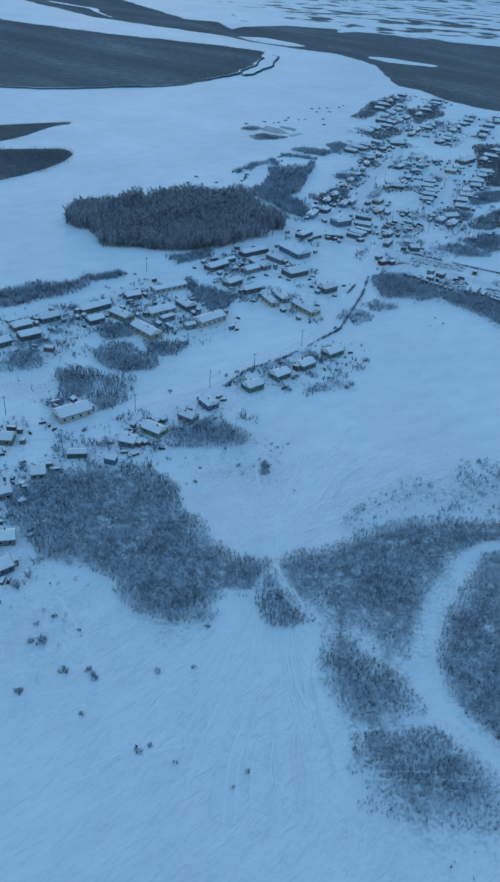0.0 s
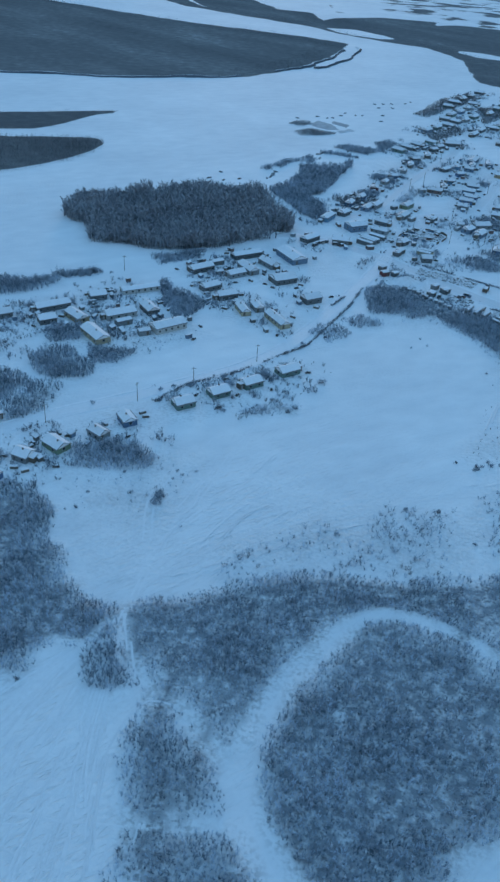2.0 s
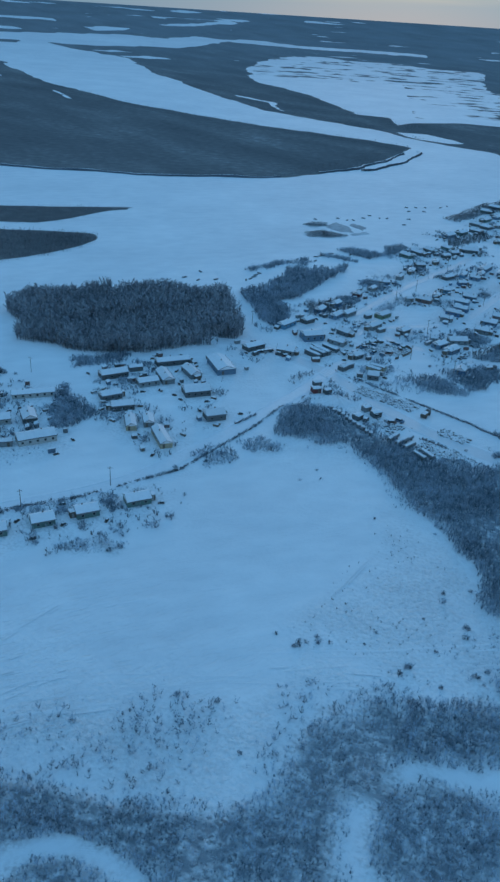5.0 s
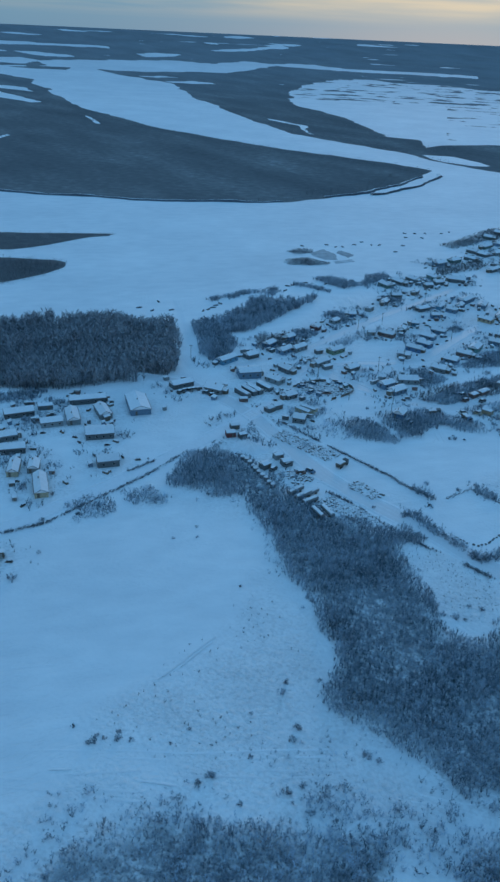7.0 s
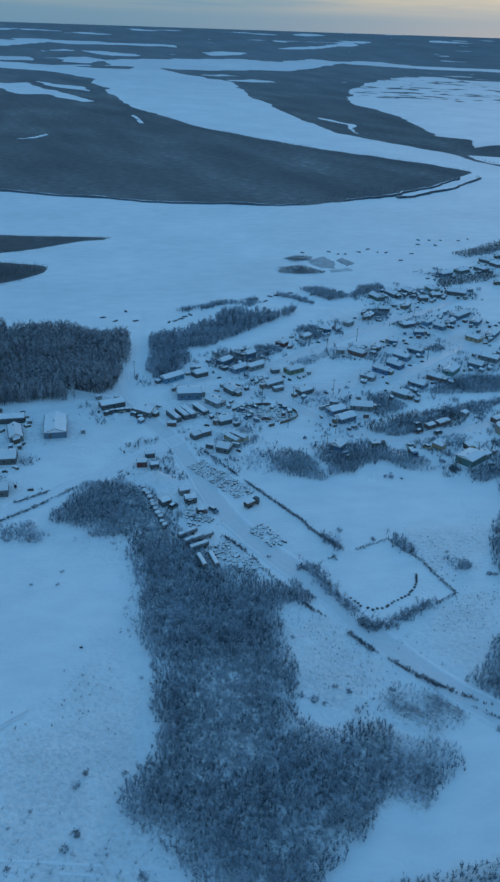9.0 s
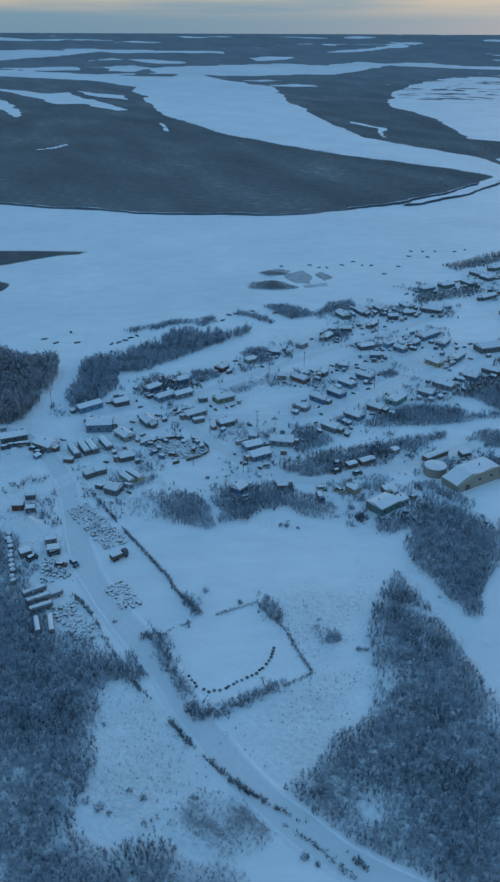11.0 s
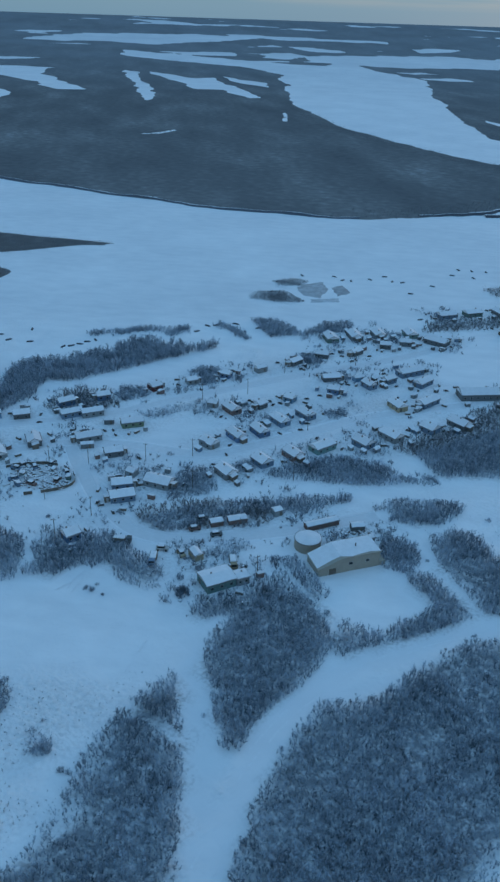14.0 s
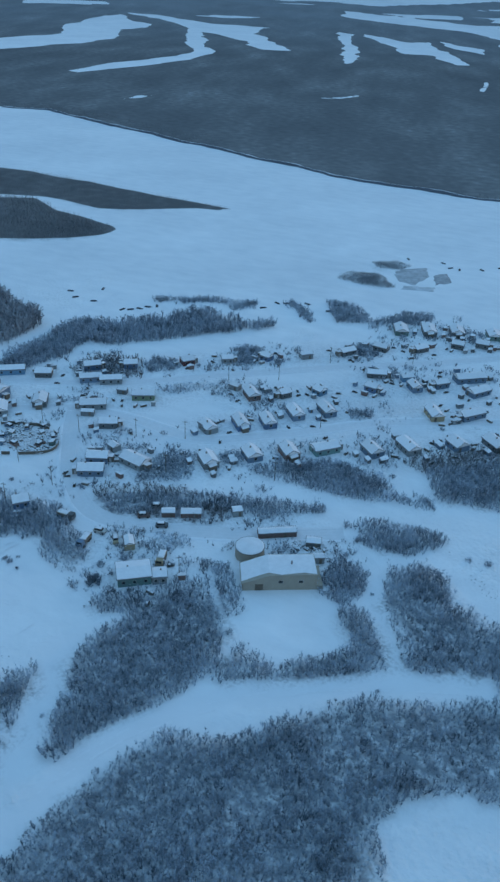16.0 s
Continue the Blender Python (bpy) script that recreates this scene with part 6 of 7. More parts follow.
def planted(name, px, py, heights, forms, mat, widen, label, category):
    """One mesh of many plants. Each plant has a tone of its own, and frost that thickens towards the twigs' ends."""
    rng = np.random.default_rng(len(px))
    pick, turn = rng.integers(0, len(forms), len(px)), rng.uniform(0, 6.28, len(px))
    tone = rng.uniform(0, 1, len(px))
    pz = ground_z(px, py) - 0.05
    vs, tones, frosts = [], [], []
    for k, v in enumerate(forms):
        sel = pick == k
        m = int(sel.sum())
        if not m:
            continue
        c, s, h = np.cos(turn[sel])[:, None], np.sin(turn[sel])[:, None], heights[sel][:, None]
        w = h * widen
        x = px[sel][:, None] + (v[:, 0] * c - v[:, 1] * s) * w
        y = py[sel][:, None] + (v[:, 0] * s + v[:, 1] * c) * w
        z = pz[sel][:, None] + v[:, 2] * h
        vs.append(np.stack([x, y, z], 2).reshape(-1, 3))
        tones.append(np.repeat(tone[sel], len(v)))
        tip = np.tile((0.0, 0.0, 1.0), len(v) // 3)
        frosts.append(np.tile(0.55 * np.clip(v[:, 2], 0, 1) + 0.45 * tip, m))
    if not vs:
        return None
    v = np.concatenate(vs).astype(np.float32)
    f = np.arange(len(v), dtype=np.int32)
    me = bpy.data.meshes.new(name)
    me.vertices.add(len(v))
    me.vertices.foreach_set("co", v.ravel())
    me.loops.add(f.size)
    me.loops.foreach_set("vertex_index", f)
    me.polygons.add(len(f) // 3)
    me.polygons.foreach_set("loop_start", np.arange(0, f.size, 3, dtype=np.int32))
    me.update(calc_edges=True)
    for key, values in (("tone", tones), ("frost", frosts)):
        me.attributes.new(key, "FLOAT", "POINT").data.foreach_set("value", np.concatenate(values).astype(np.float32))
    me.materials.append(mat)
    return tagged(new(name, me), label, category, kind="stuff")


def scattered(outline, gap, seed, wobble=4.0, spread=1.2, grow=0.0):
    """Jittered places inside an outline with a ragged edge."""
    rng = np.random.default_rng(seed)
    q = np.array(outline, float)
    x, y = np.meshgrid(np.arange(q[:, 0].min() - 3, q[:, 0].max() + 3, gap), np.arange(q[:, 1].min() - 3, q[:, 1].max() + 3, gap))
    px, py = x.ravel() + rng.uniform(-0.5, 0.5, x.size) * gap, y.ravel() + rng.uniform(-0.5, 0.5, x.size) * gap
    wx, wy = (vnoise(px, py, 9, seed) - 0.5) * wobble, (vnoise(px, py, 9, seed + 1) - 0.5) * wobble
    d = signed(px + wx, py + wy, outline) + grow
    keep = rng.uniform(0, 1, px.size) < np.clip((d + spread) / (2.0 * spread), 0, 1) ** 0.7
    return px[keep], py[keep], rng


def kept_free(px, py, lanes=True):
    keep = np.ones(px.shape, bool)
    for outline in CLEARINGS:
        keep &= ~inside(px, py, outline)
    if lanes:
        for width, line in LANES:
            keep &= to_line(px + 1.6 * (vnoise(px, py, 5, 2) - 0.5), py, line) > width / 2
    for h in HOUSES:
        c, s = math.cos(radians(h[2])), math.sin(radians(h[2]))
        dx, dy = px - h[0], py - h[1]
        keep &= (np.abs(dx * c + dy * s) > h[3] / 2 + 1.0) | (np.abs(dy * c - dx * s) > h[4] / 2 + 1.0)
    return keep


TALL = {"island_wood", "west_island", "west_bar"}
SPARSE = {g[0] for g in GROVES if g[0].startswith(("north_brush", "east_grove", "house_brush"))}
DISTANT = {"west_island", "west_bar"}
CLUMPED = ("creek", "loop", "oxbow_rim", "left_thicket", "north_scrub")
for k, (name, height, gap, outline) in enumerate(GROVES):
    span = math.sqrt(np.ptp([p[0] for p in outline]) * np.ptp([p[1] for p in outline]))
    px, py, rng = scattered(outline, gap * (0.9 if name in DISTANT else 0.6 if name in TALL else (0.9 if name in SPARSE else 0.56)), 100 + k, min(2.5 if name.startswith(CLUMPED) else 4.5, span * 0.28), 0.8, min(1.5, 0.3 + span * 0.08))
    keep = kept_free(px, py)
    for other in GROVES[:k]:
        keep &= ~inside(px, py, other[3])
    keep &= (vnoise(px, py, 14, k) + rng.uniform(-0.25, 0.25, px.size) > 0.10)
    crown = vnoise(px, py, 4.5, k + 60)          # plants stand in clumps, each with a rounded crown
    keep &= (name in TALL) | (signed(px, py, outline) < 3.0) & (crown > 0.05) | (crown + rng.uniform(-0.12, 0.12, px.size) > (0.13 if name.startswith(CLUMPED) else 0.05))
    px, py, crown = px[keep], py[keep], crown[keep]
    heights = height * rng.uniform(0.65 if name in TALL else 0.55, 1.0, px.size) * (0.72 + 0.4 * vnoise(px, py, 18, k + 7)) * (0.7 if name in DISTANT else 1.1 if name in TALL else 0.74 + 0.42 * crown)
    if name in TALL:
        planted(name, px, py, heights, FAR_TREES if name in DISTANT else WOOD_TREES, TAIGA if name in DISTANT else POPLAR, 1.3, "dense wood of bare dark riverside trees in snow", "wood")
    else:
        planted(name, px, py, heights, SCRUB if name in SPARSE or "bush" in name or height < 2.2 and "islet" not in name else THICKET, TAIGA if name.startswith("islet") or name in SPARSE else ALDER if height >= 3.3 and not name.startswith(("oxbow", "loop", "left")) else WILLOW, 1.0, "thicket of bare grey willow and alder brush in snow", "thicket")

for k, (name, height, gap, outline) in enumerate(SCRUBS):
    px, py, rng = scattered(outline, gap * 0.5, 300 + k, 8)
    keep = kept_free(px, py, False) & (0.55 * vnoise(px, py, 12, k) + 0.45 * rng.uniform(0, 1, px.size) > 0.58)
    px, py = px[keep], py[keep]
    planted(name, px, py, height * rng.uniform(0.35, 1.25, px.size), TUFTS if height < 1.4 else SCRUB, DRY if height < 1.4 else WILLOW, 1.0, "sparse low willow scrub poking through snow", "scrub")

# weeds and young willow round the houses; the square before the long sheds is kept clear
SQUARE = [(-1.8, 389.8), (9.8, 432.9), (33.1, 463.3), (53.1, 443.7), (53.9, 388.6), (38.1, 370.7), (28.1, 354.2)]
rng = np.random.default_rng(77)
spots = np.array([(h[0] + d * math.cos(a), h[1] + d * math.sin(a)) for h in HOUSES for a, d in zip(rng.uniform(0, 6.28, 34), rng.uniform(4.5, 19, 34))])
spots = spots[kept_free(spots[:, 0], spots[:, 1])]
spots = spots[vnoise(spots[:, 0], spots[:, 1], 22, 5) > 0.45]
spots = spots[~inside(spots[:, 0], spots[:, 1], SQUARE) | (rng.uniform(0, 1, len(spots)) < 0.2)]
spots = np.concatenate([spots + rng.normal(size=spots.shape) * 1.1 for k in range(2)])
planted("yard_brush", spots[:, 0], spots[:, 1], rng.uniform(0.5, 1.7, len(spots)) * np.where(rng.uniform(0, 1, len(spots)) < 0.25, 1.7, 1.0), TUFTS, DRY, 1.0, "weeds and young willow among the village yards", "brush")
clumps = spots[::7]
clumps = np.concatenate([clumps + rng.normal(size=clumps.shape) * 1.5 for k in range(7)])
clumps = clumps[kept_free(clumps[:, 0], clumps[:, 1])]
planted("yard_willows", clumps[:, 0], clumps[:, 1], rng.uniform(1.2, 3.1, len(clumps)), SCRUB, ALDER, 1.0, "clumps of bare willow between the village houses", "brush")

for k, (name, height, line) in enumerate(HEDGES):
    rng = np.random.default_rng(k)
    q = np.array(line, float)
    pts = np.concatenate([a + (b - a) * rng.uniform(0, 1, int(np.hypot(*(b - a)) * 8))[:, None] for a, b in zip(q[:-1], q[1:])])
    tall = height > 2.0
    pts += rng.normal(size=pts.shape) * (1.7 if height > 2.3 else 1.2 if tall else 0.35)
    pts = pts[vnoise(pts[:, 0], pts[:, 1], 7, k) + rng.uniform(-0.2, 0.2, len(pts)) > (0.1 if tall else 0.26)]
    planted(name, pts[:, 0], pts[:, 1], height * rng.uniform(0.5, 1.3, len(pts)), SCRUB if tall else TUFTS, ALDER if tall else DRY, 1.0, "dark line of brush along a ditch in snow", "hedge")

# shrubs that stand alone on the snow
shrub_rng = np.random.default_rng(5)


def shrub(x, y, size):
    """One round willow bush: a cluster of fanned stems with fine twigs."""
    vs = []
    for k in range(int(7 + size * 3)):
        v = SCRUB[k % len(SCRUB)]
        a, d = shrub_rng.uniform(0, 6.28), size * 0.42 * math.sqrt(shrub_rng.uniform(0, 1))
        h = size * shrub_rng.uniform(0.45, 0.8) * (1.1 - d / size)
        t = shrub_rng.uniform(0, 6.28)
        vs.append(np.stack([d * math.cos(a) + (v[:, 0] * math.cos(t) - v[:, 1] * math.sin(t)) * h, d * math.sin(a) + (v[:, 0] * math.sin(t) + v[:, 1] * math.cos(t)) * h, v[:, 2] * h - 0.04], 1))
    v = np.concatenate(vs)
    me = bpy.data.meshes.new("shrub")
    me.from_pydata(v.tolist(), [], np.arange(len(v)).reshape(-1, 3).tolist())
    frost = 0.5 * v[:, 2] / size + 0.4 * np.tile((0.0, 0.0, 1.0), len(v) // 3)
    for key, values in (("tone", np.full(len(v), shrub_rng.uniform(0, 0.7))), ("frost", frost)):
        me.attributes.new(key, "FLOAT", "POINT").data.foreach_set("value", values.astype(np.float32))
    me.materials.append(WILLOW)
    ob = new("shrub", me)
    ob.location = (x, y, 0)
    tagged(ob, f"{'tall' if size > 3.5 else 'low'} bare willow shrub standing alone in snow", "shrub", "single shrubs")


for x, y, size in SHRUBS:
    shrub(x, y, size)

# the far shore's woods
for k, outline in enumerate(DARKS):
    px, py, rng = scattered(outline, 5.0, 500 + k, 12)
    r = np.hypot(px - MIDDLE[0], py - MIDDLE[1])
    keep = (r < 1700) & (signed(px, py, outline) < 40) & (rng.uniform(0, 1, px.size) < np.clip(1.75 - r / 1180, 0.12, 1))
    for p in DARKS[:k] + DARKS[k + 1:]:
        keep &= ~inside(px, py, p)
    for name, p in PALES:
        keep &= ~inside(px + 25 * (vnoise(px, py, 40, 31) - 0.5), py + 25 * (vnoise(px, py, 40, 32) - 0.5), p)
    px, py = px[keep], py[keep]
    planted("far_wood", px, py, rng.uniform(1.7, 2.9, px.size), FAR_TREES, TAIGA, 2.4, "wide dark leafless wood beyond the river", "wood")

# ---- the depot: hall, tank, tanks lying down, heaps, vehicles ----


def build_hall():
    h = thing("hall", pose(203.8, 527.2, 0, 0, 0, 62.2), "large cream sheet-metal boiler hall with snow on its broken roofline", "hall")
    W, D = 21.9, 9.2
    part("wall", Shape().add([(0, 0, 0), (W, 0, 0), (W, D, 0), (0, D, 0), (0, 0, 2.8), (8.3, 0, 5.7), (W, 0, 5.7), (W, D, 5.7), (8.3, D, 5.7), (0, D, 2.8)],
         [(0, 1, 6, 5, 4), (1, 2, 7, 6), (2, 3, 9, 8, 7), (3, 0, 4, 9), (4, 5, 8, 9), (5, 6, 7, 8), (3, 2, 1, 0)]), CREAM, h)
    prof = [(-0.4, 2.66), (8.3, 5.72), (W + 0.4, 5.72), (W + 0.4, 5.9), (8.2, 5.9), (-0.4, 2.84)]
    roof = [(x, y, z) for y in (-0.4, D + 0.4) for x, z in prof]
    part("roof", Shape().add(roof, [(0, 1, 7, 6), (1, 2, 8, 7), (2, 3, 9, 8), (3, 4, 10, 9), (4, 5, 11, 10), (5, 0, 6, 11), (0, 5, 4, 1), (1, 4, 3, 2), (6, 7, 10, 11), (7, 8, 9, 10)]), CREAM, h)
    s = Shape()
    xs = [-0.2, 2.5, 5.5, 8.0, 11.5, 15, 18.5, W + 0.2]
    zs = [2.9, 3.9, 4.95, 5.9, 5.9, 5.9, 5.9, 5.9]
    rows = []
    for x, z in zip(xs, zs):
        rows.append([(x, -0.2 + random.uniform(0, 1.6), z), (x, 1.9, z + random.uniform(0.06, 0.14)), (x, D / 2, z + random.uniform(0.12, 0.3)), (x, D - 0.3, z + 0.2), (x, D + 0.3 - random.uniform(0, 0.3), z)])
    n = len(rows)
    s.add([p for r in rows for p in r], [(5 * k + c, 5 * k + 5 + c, 5 * k + 6 + c, 5 * k + 1 + c) for k in range(n - 1) for c in range(4)])
    part("roof_snow", s, SNOW, h, "wind-packed snow layer")
    for k in (0.3, 2.4):
        win = part("window", Shape().box(10.5 + k * 2.9, -0.03, 2.6, 1.5, 0.1, 1.1), FRAME, h)
        part("pane", Shape().box(10.5 + k * 2.9, -0.08, 2.72, 1.25, 0.06, 0.86), GLASS, win)
    part("gate", Shape().box(5.0, -0.04, 0.05, 2.4, 0.12, 2.3), WOOD, h, "dark wooden gate")
    part("flue", Shape().tube((15, D * 0.5, 5.7), (15, D * 0.5, 7.2), 0.25, 0.22, 8), STEEL, h)
    part("lean_to", Shape().prism([(0, 0), (D, 0), (D, 1.6), (0, 1.6)], W + 0.05, W + 2.2), CREAM, h)
    return h


build_hall()


def build_tank(x, y, r, height):
    t = thing("storage_tank", pose(x, y, 0), "squat cream steel storage tank capped with snow", "tank")
    part("shell", Shape().tube((0, 0, 0), (0, 0, height), r, r, 40), CREAM, t)
    part("rim", Shape().tube((0, 0, height - 0.15), (0, 0, height + 0.05), r + 0.12, r + 0.12, 40), STEEL, t)
    cap = Shape().tube((0, 0, height + 0.05), (0, 0, height + 0.35), r - 0.05, r - 0.5, 40).tube((0, 0, height + 0.3), (0, 0, height + 0.7), r - 0.5, 0.3, 40)
    part("snow_cap", cap, SNOW, t, "snow cap")
    lad = Shape()
    for k in range(8):
        lad.box(r + 0.2, 0, 0.4 + k * height / 9, 0.05, 0.5, 0.05)
    lad.box(r + 0.2, -0.25, 0, 0.05, 0.05, height).box(r + 0.2, 0.25, 0, 0.05, 0.05, height)
    part("ladder", lad, STEEL, t)


build_tank(190.6, 537.9, 4.6, 3.7)


def lying_tank(x, y, turn, length, r, mat, words):
    t = thing("fuel_tank", pose(x, y, 0, 0, 0, turn), f"{words} cylindrical fuel tank lying on cradles under snow", "fuel tank", "fuel tanks")
    part("shell", Shape().tube((-length / 2, 0, r + 0.4), (length / 2, 0, r + 0.4), r, r, 18).tube((length / 2, 0, r + 0.4), (length / 2 + 0.3, 0, r + 0.4), r, r * 0.6, 18).tube((-length / 2 - 0.3, 0, r + 0.4), (-length / 2, 0, r + 0.4), r * 0.6, r, 18), mat, t)
    prof = [(r * 0.92 * math.cos(radians(a)), r * 1.06 * math.sin(radians(a)) + r + 0.42) for a in range(30, 151, 15)]
    part("snow_cap", Shape().prism([(-r * 0.75, r * 1.4 + 0.4), (r * 0.75, r * 1.4 + 0.4)] + prof, -length / 2 + 0.1, length / 2 - 0.1), SNOW, t)
    for k in (-0.3, 0.3):
        part("cradle", Shape().box(length * k, 0, 0, 0.5, r * 1.6, 0.75), WOOD, t)


for x, y, turn, length, r in ((107.9, 395.6, 66, 7.5, 1.1), (111.8, 393.4, 64, 7.5, 1.1), (115.4, 390.8, 60, 7.0, 1.1), (120.6, 383.9, -40, 7, 1.0), (123.7, 386.5, -42, 7.5, 1.0), (114.2, 397.4, 62, 6, 0.9)):
    lying_tank(x, y, turn, length, r, STEEL, "dull grey")


def drum(x, y, r, h):
    t = thing("drum_tank", pose(x, y, 0, 0, 0, random.uniform(0, 90)), "small upright steel tank with a round snow cap", "tank", "upright drum tanks")
    part("shell", Shape().tube((0, 0, 0), (0, 0, h), r, r, 14), STEEL, t)
    part("snow_cap", Shape().tube((0, 0, h), (0, 0, h + 0.35), r, r * 0.85, 14).tube((0, 0, h + 0.35), (0, 0, h + 0.6), r * 0.85, r * 0.2, 14), SNOW, t)


for k in range(11):
    f = k / 10
    drum(76.7 + 21.6 * f + random.uniform(-0.3, 0.3), 414.7 - 18.9 * f + random.uniform(-0.3, 0.3), random.uniform(0.85, 1.1), random.uniform(1.2, 1.8))


def junk_heap(name, x, y, sx, sy, turn, n, label):
    """Scrap, crates and boards strewn over a patch, half under snow."""
    caps = Shape()
    for mat, share, tag in ((WOOD, 0.9, "dark"), (STEEL, 0.7, "steel"), (SNOW, 1.3, "snow")):
        s = caps if tag == "snow" else Shape()
        c, d = math.cos(radians(turn)), math.sin(radians(turn))
        for k in range(int(n * share)):
            a, b = random.uniform(-sx, sx) / 2, random.uniform(-sy, sy) / 2
            px, py = x + a * c - b * d, y + a * d + b * c
            if tag == "dark" and random.random() < 0.5:
                z, l, w, t = random.uniform(0, 0.3), random.uniform(1.2, 3.0), random.uniform(0.12, 0.3), random.uniform(0, 180)
                s.box(px, py, z, l, w, 0.2, t)
                caps.box(px, py, z + 0.2, l * 0.9, w * 1.05, 0.12, t, 0.8)
            elif tag == "snow":
                s.box(px, py, 0, random.uniform(0.6, 1.8), random.uniform(0.5, 1.2), random.uniform(0.3, 0.85), random.uniform(0, 180), 0.4)
            else:
                l, w, h, t = random.uniform(0.5, 1.5), random.uniform(0.4, 0.9), random.uniform(0.25, 0.8), random.uniform(0, 180)
                s.box(px, py, 0, l, w, h, t, 0.95)
                caps.box(px, py, h, l * 1.0, w * 1.0, 0.2, t, 0.75)
        tagged(new(name, s.mesh(name, mat)), label, "scrap", kind="stuff")


junk_heap("scrap_heap", 98.9, 436.0, 32, 9, -22, 150, "strewn timber and scrap half buried in snow")
junk_heap("scrap_heap", 132.5, 409.4, 14, 7, -25, 50, "strewn timber and scrap half buried in snow")
junk_heap("scrap_heap", 128.5, 392.1, 20, 8, -22, 70, "strewn timber and scrap half buried in snow")
junk_heap("scrap_yard", 88.5, 499.8, 22, 17, 40, 170, "crowded scrap yard with crates and car bodies in snow")
junk_heap("scrap_yard", 62.3, 483.7, 16, 7, 20, 40, "crates and boards stacked beside sheds in snow")
junk_heap("scrap_yard", 104.0, 407.9, 10, 12, 60, 40, "barrels and boards beside the fuel tanks in snow")
junk_heap("scrap_yard", 195.6, 555.2, 14, 5, 60, 40, "crates and machine parts behind the hall in snow")

s = Shape()
N, M = 18, 6
for q in range(M + 1):
    for k in range(N):
        a, f = 6.2832 * k / N, q / M
        w = 8.0 * f * (1 + 0.18 * math.sin(3 * a + 1) + 0.1 * math.sin(7 * a))
        s.v.append((w * math.cos(a), w * math.sin(a), 3.8 * (1 - f) ** 1.3 * (1 + 0.1 * math.sin(5 * a))))
s.f = [(q * N + k, (q + 1) * N + k, (q + 1) * N + (k + 1) % N, q * N + (k + 1) % N) for q in range(M) for k in range(N)]
mound = new("snow_mound", s.mesh("snow_mound", SNOW))
mound.location = (77.3, 423.2, -0.05)
tagged(mound, "ploughed heap of clean snow beside the yard", "snow heap")


def truck(x, y, turn, colour, words):
    t = thing("truck", pose(x, y, 0, 0, 0, turn), f"{words} lorry parked on packed snow", "truck", "parked vehicles")
    part("chassis", Shape().box(0, 0, 0.6, 6.2, 0.9, 0.3), STEEL, t)
    part("cab", Shape().prism([(-1.1, 0.7), (1.1, 0.7), (1.1, 1.7), (0.95, 2.6), (-0.95, 2.6), (-1.1, 1.7)], 1.5, 3.1), WALLS[colour], t)
    part("windscreen", Shape().box(3.12, 0, 1.7, 0.06, 1.7, 0.7), GLASS, t)
    part("bed", Shape().box(-1.0, 0, 0.95, 4.2, 2.3, 1.3), WOOD, t)
    part("snow_load", Shape().box(-1.0, 0, 2.26, 4.0, 2.1, 0.25, 0, 0.85), SNOW, t)
    for wx in (2.2, -1.2, -2.4):
        for wy in (-1.0, 1.0):
            part("wheel", Shape().tube((wx, wy - 0.15, 0.5), (wx, wy + 0.15, 0.5), 0.5, 0.5, 14), RUBBER, t)


def car(x, y, turn, colour, words):
    t = thing("car", pose(x, y, 0, 0, 0, turn), f"{words} off-road car parked on packed snow", "car", "parked vehicles")
    part("body", Shape().box(0, 0, 0.45, 4.2, 1.75, 0.75, 0, 0.97), WALLS[colour], t)
    part("cabin", Shape().box(-0.3, 0, 1.2, 2.6, 1.65, 0.65, 0, 0.85), GLASS, t)
    part("snow_cap", Shape().box(-0.3, 0, 1.85, 2.2, 1.4, 0.15, 0, 0.9), SNOW, t)
    for wx in (1.35, -1.35):
        for wy in (-0.85, 0.85):
            part("wheel", Shape().tube((wx, wy - 0.1, 0.36), (wx, wy + 0.1, 0.36), 0.36, 0.36, 12), RUBBER, t)


truck(144.5, 494.8, 35, "dark", "dark")
truck(160.0, 495.0, -50, "slate", "slate-blue")
truck(180.0, 512.3, -40, "tan", "tan")
truck(118.5, 424.9, 70, "dark", "dark")
car(164.1, 520.3, 60, "dark", "dark")
car(157.2, 501.5, 40, "pale", "pale")
car(156.3, 517.4, 65, "rust", "rust-brown")
car(164.0, 504.0, -20, "tan", "tan")
car(153.7, 523.6, 60, "dark", "dark")
for x, y, turn, c in ((97.9, 414.9, 60, "dark"), (105.0, 410.9, 30, "rust"), (93.8, 408.8, 80, "dark"), (108.1, 414.0, -20, "slate")):
    car(x, y, turn, c, {"dark": "dark", "rust": "rust-brown", "slate": "slate-blue"}[c])

for (x, y), turn, c in zip([(25.5, 462.1), (26.5, 464.8), (28.4, 466.6), (29.9, 468.1), (37.0, 467.2), (41.1, 466.0)], (60, 55, 62, 58, 10, 30), ("dark", "slate", "dark", "pale", "dark", "rust")):
    car(x, y, turn, c, {"dark": "dark", "rust": "rust-brown", "slate": "slate-blue", "pale": "pale"}[c])

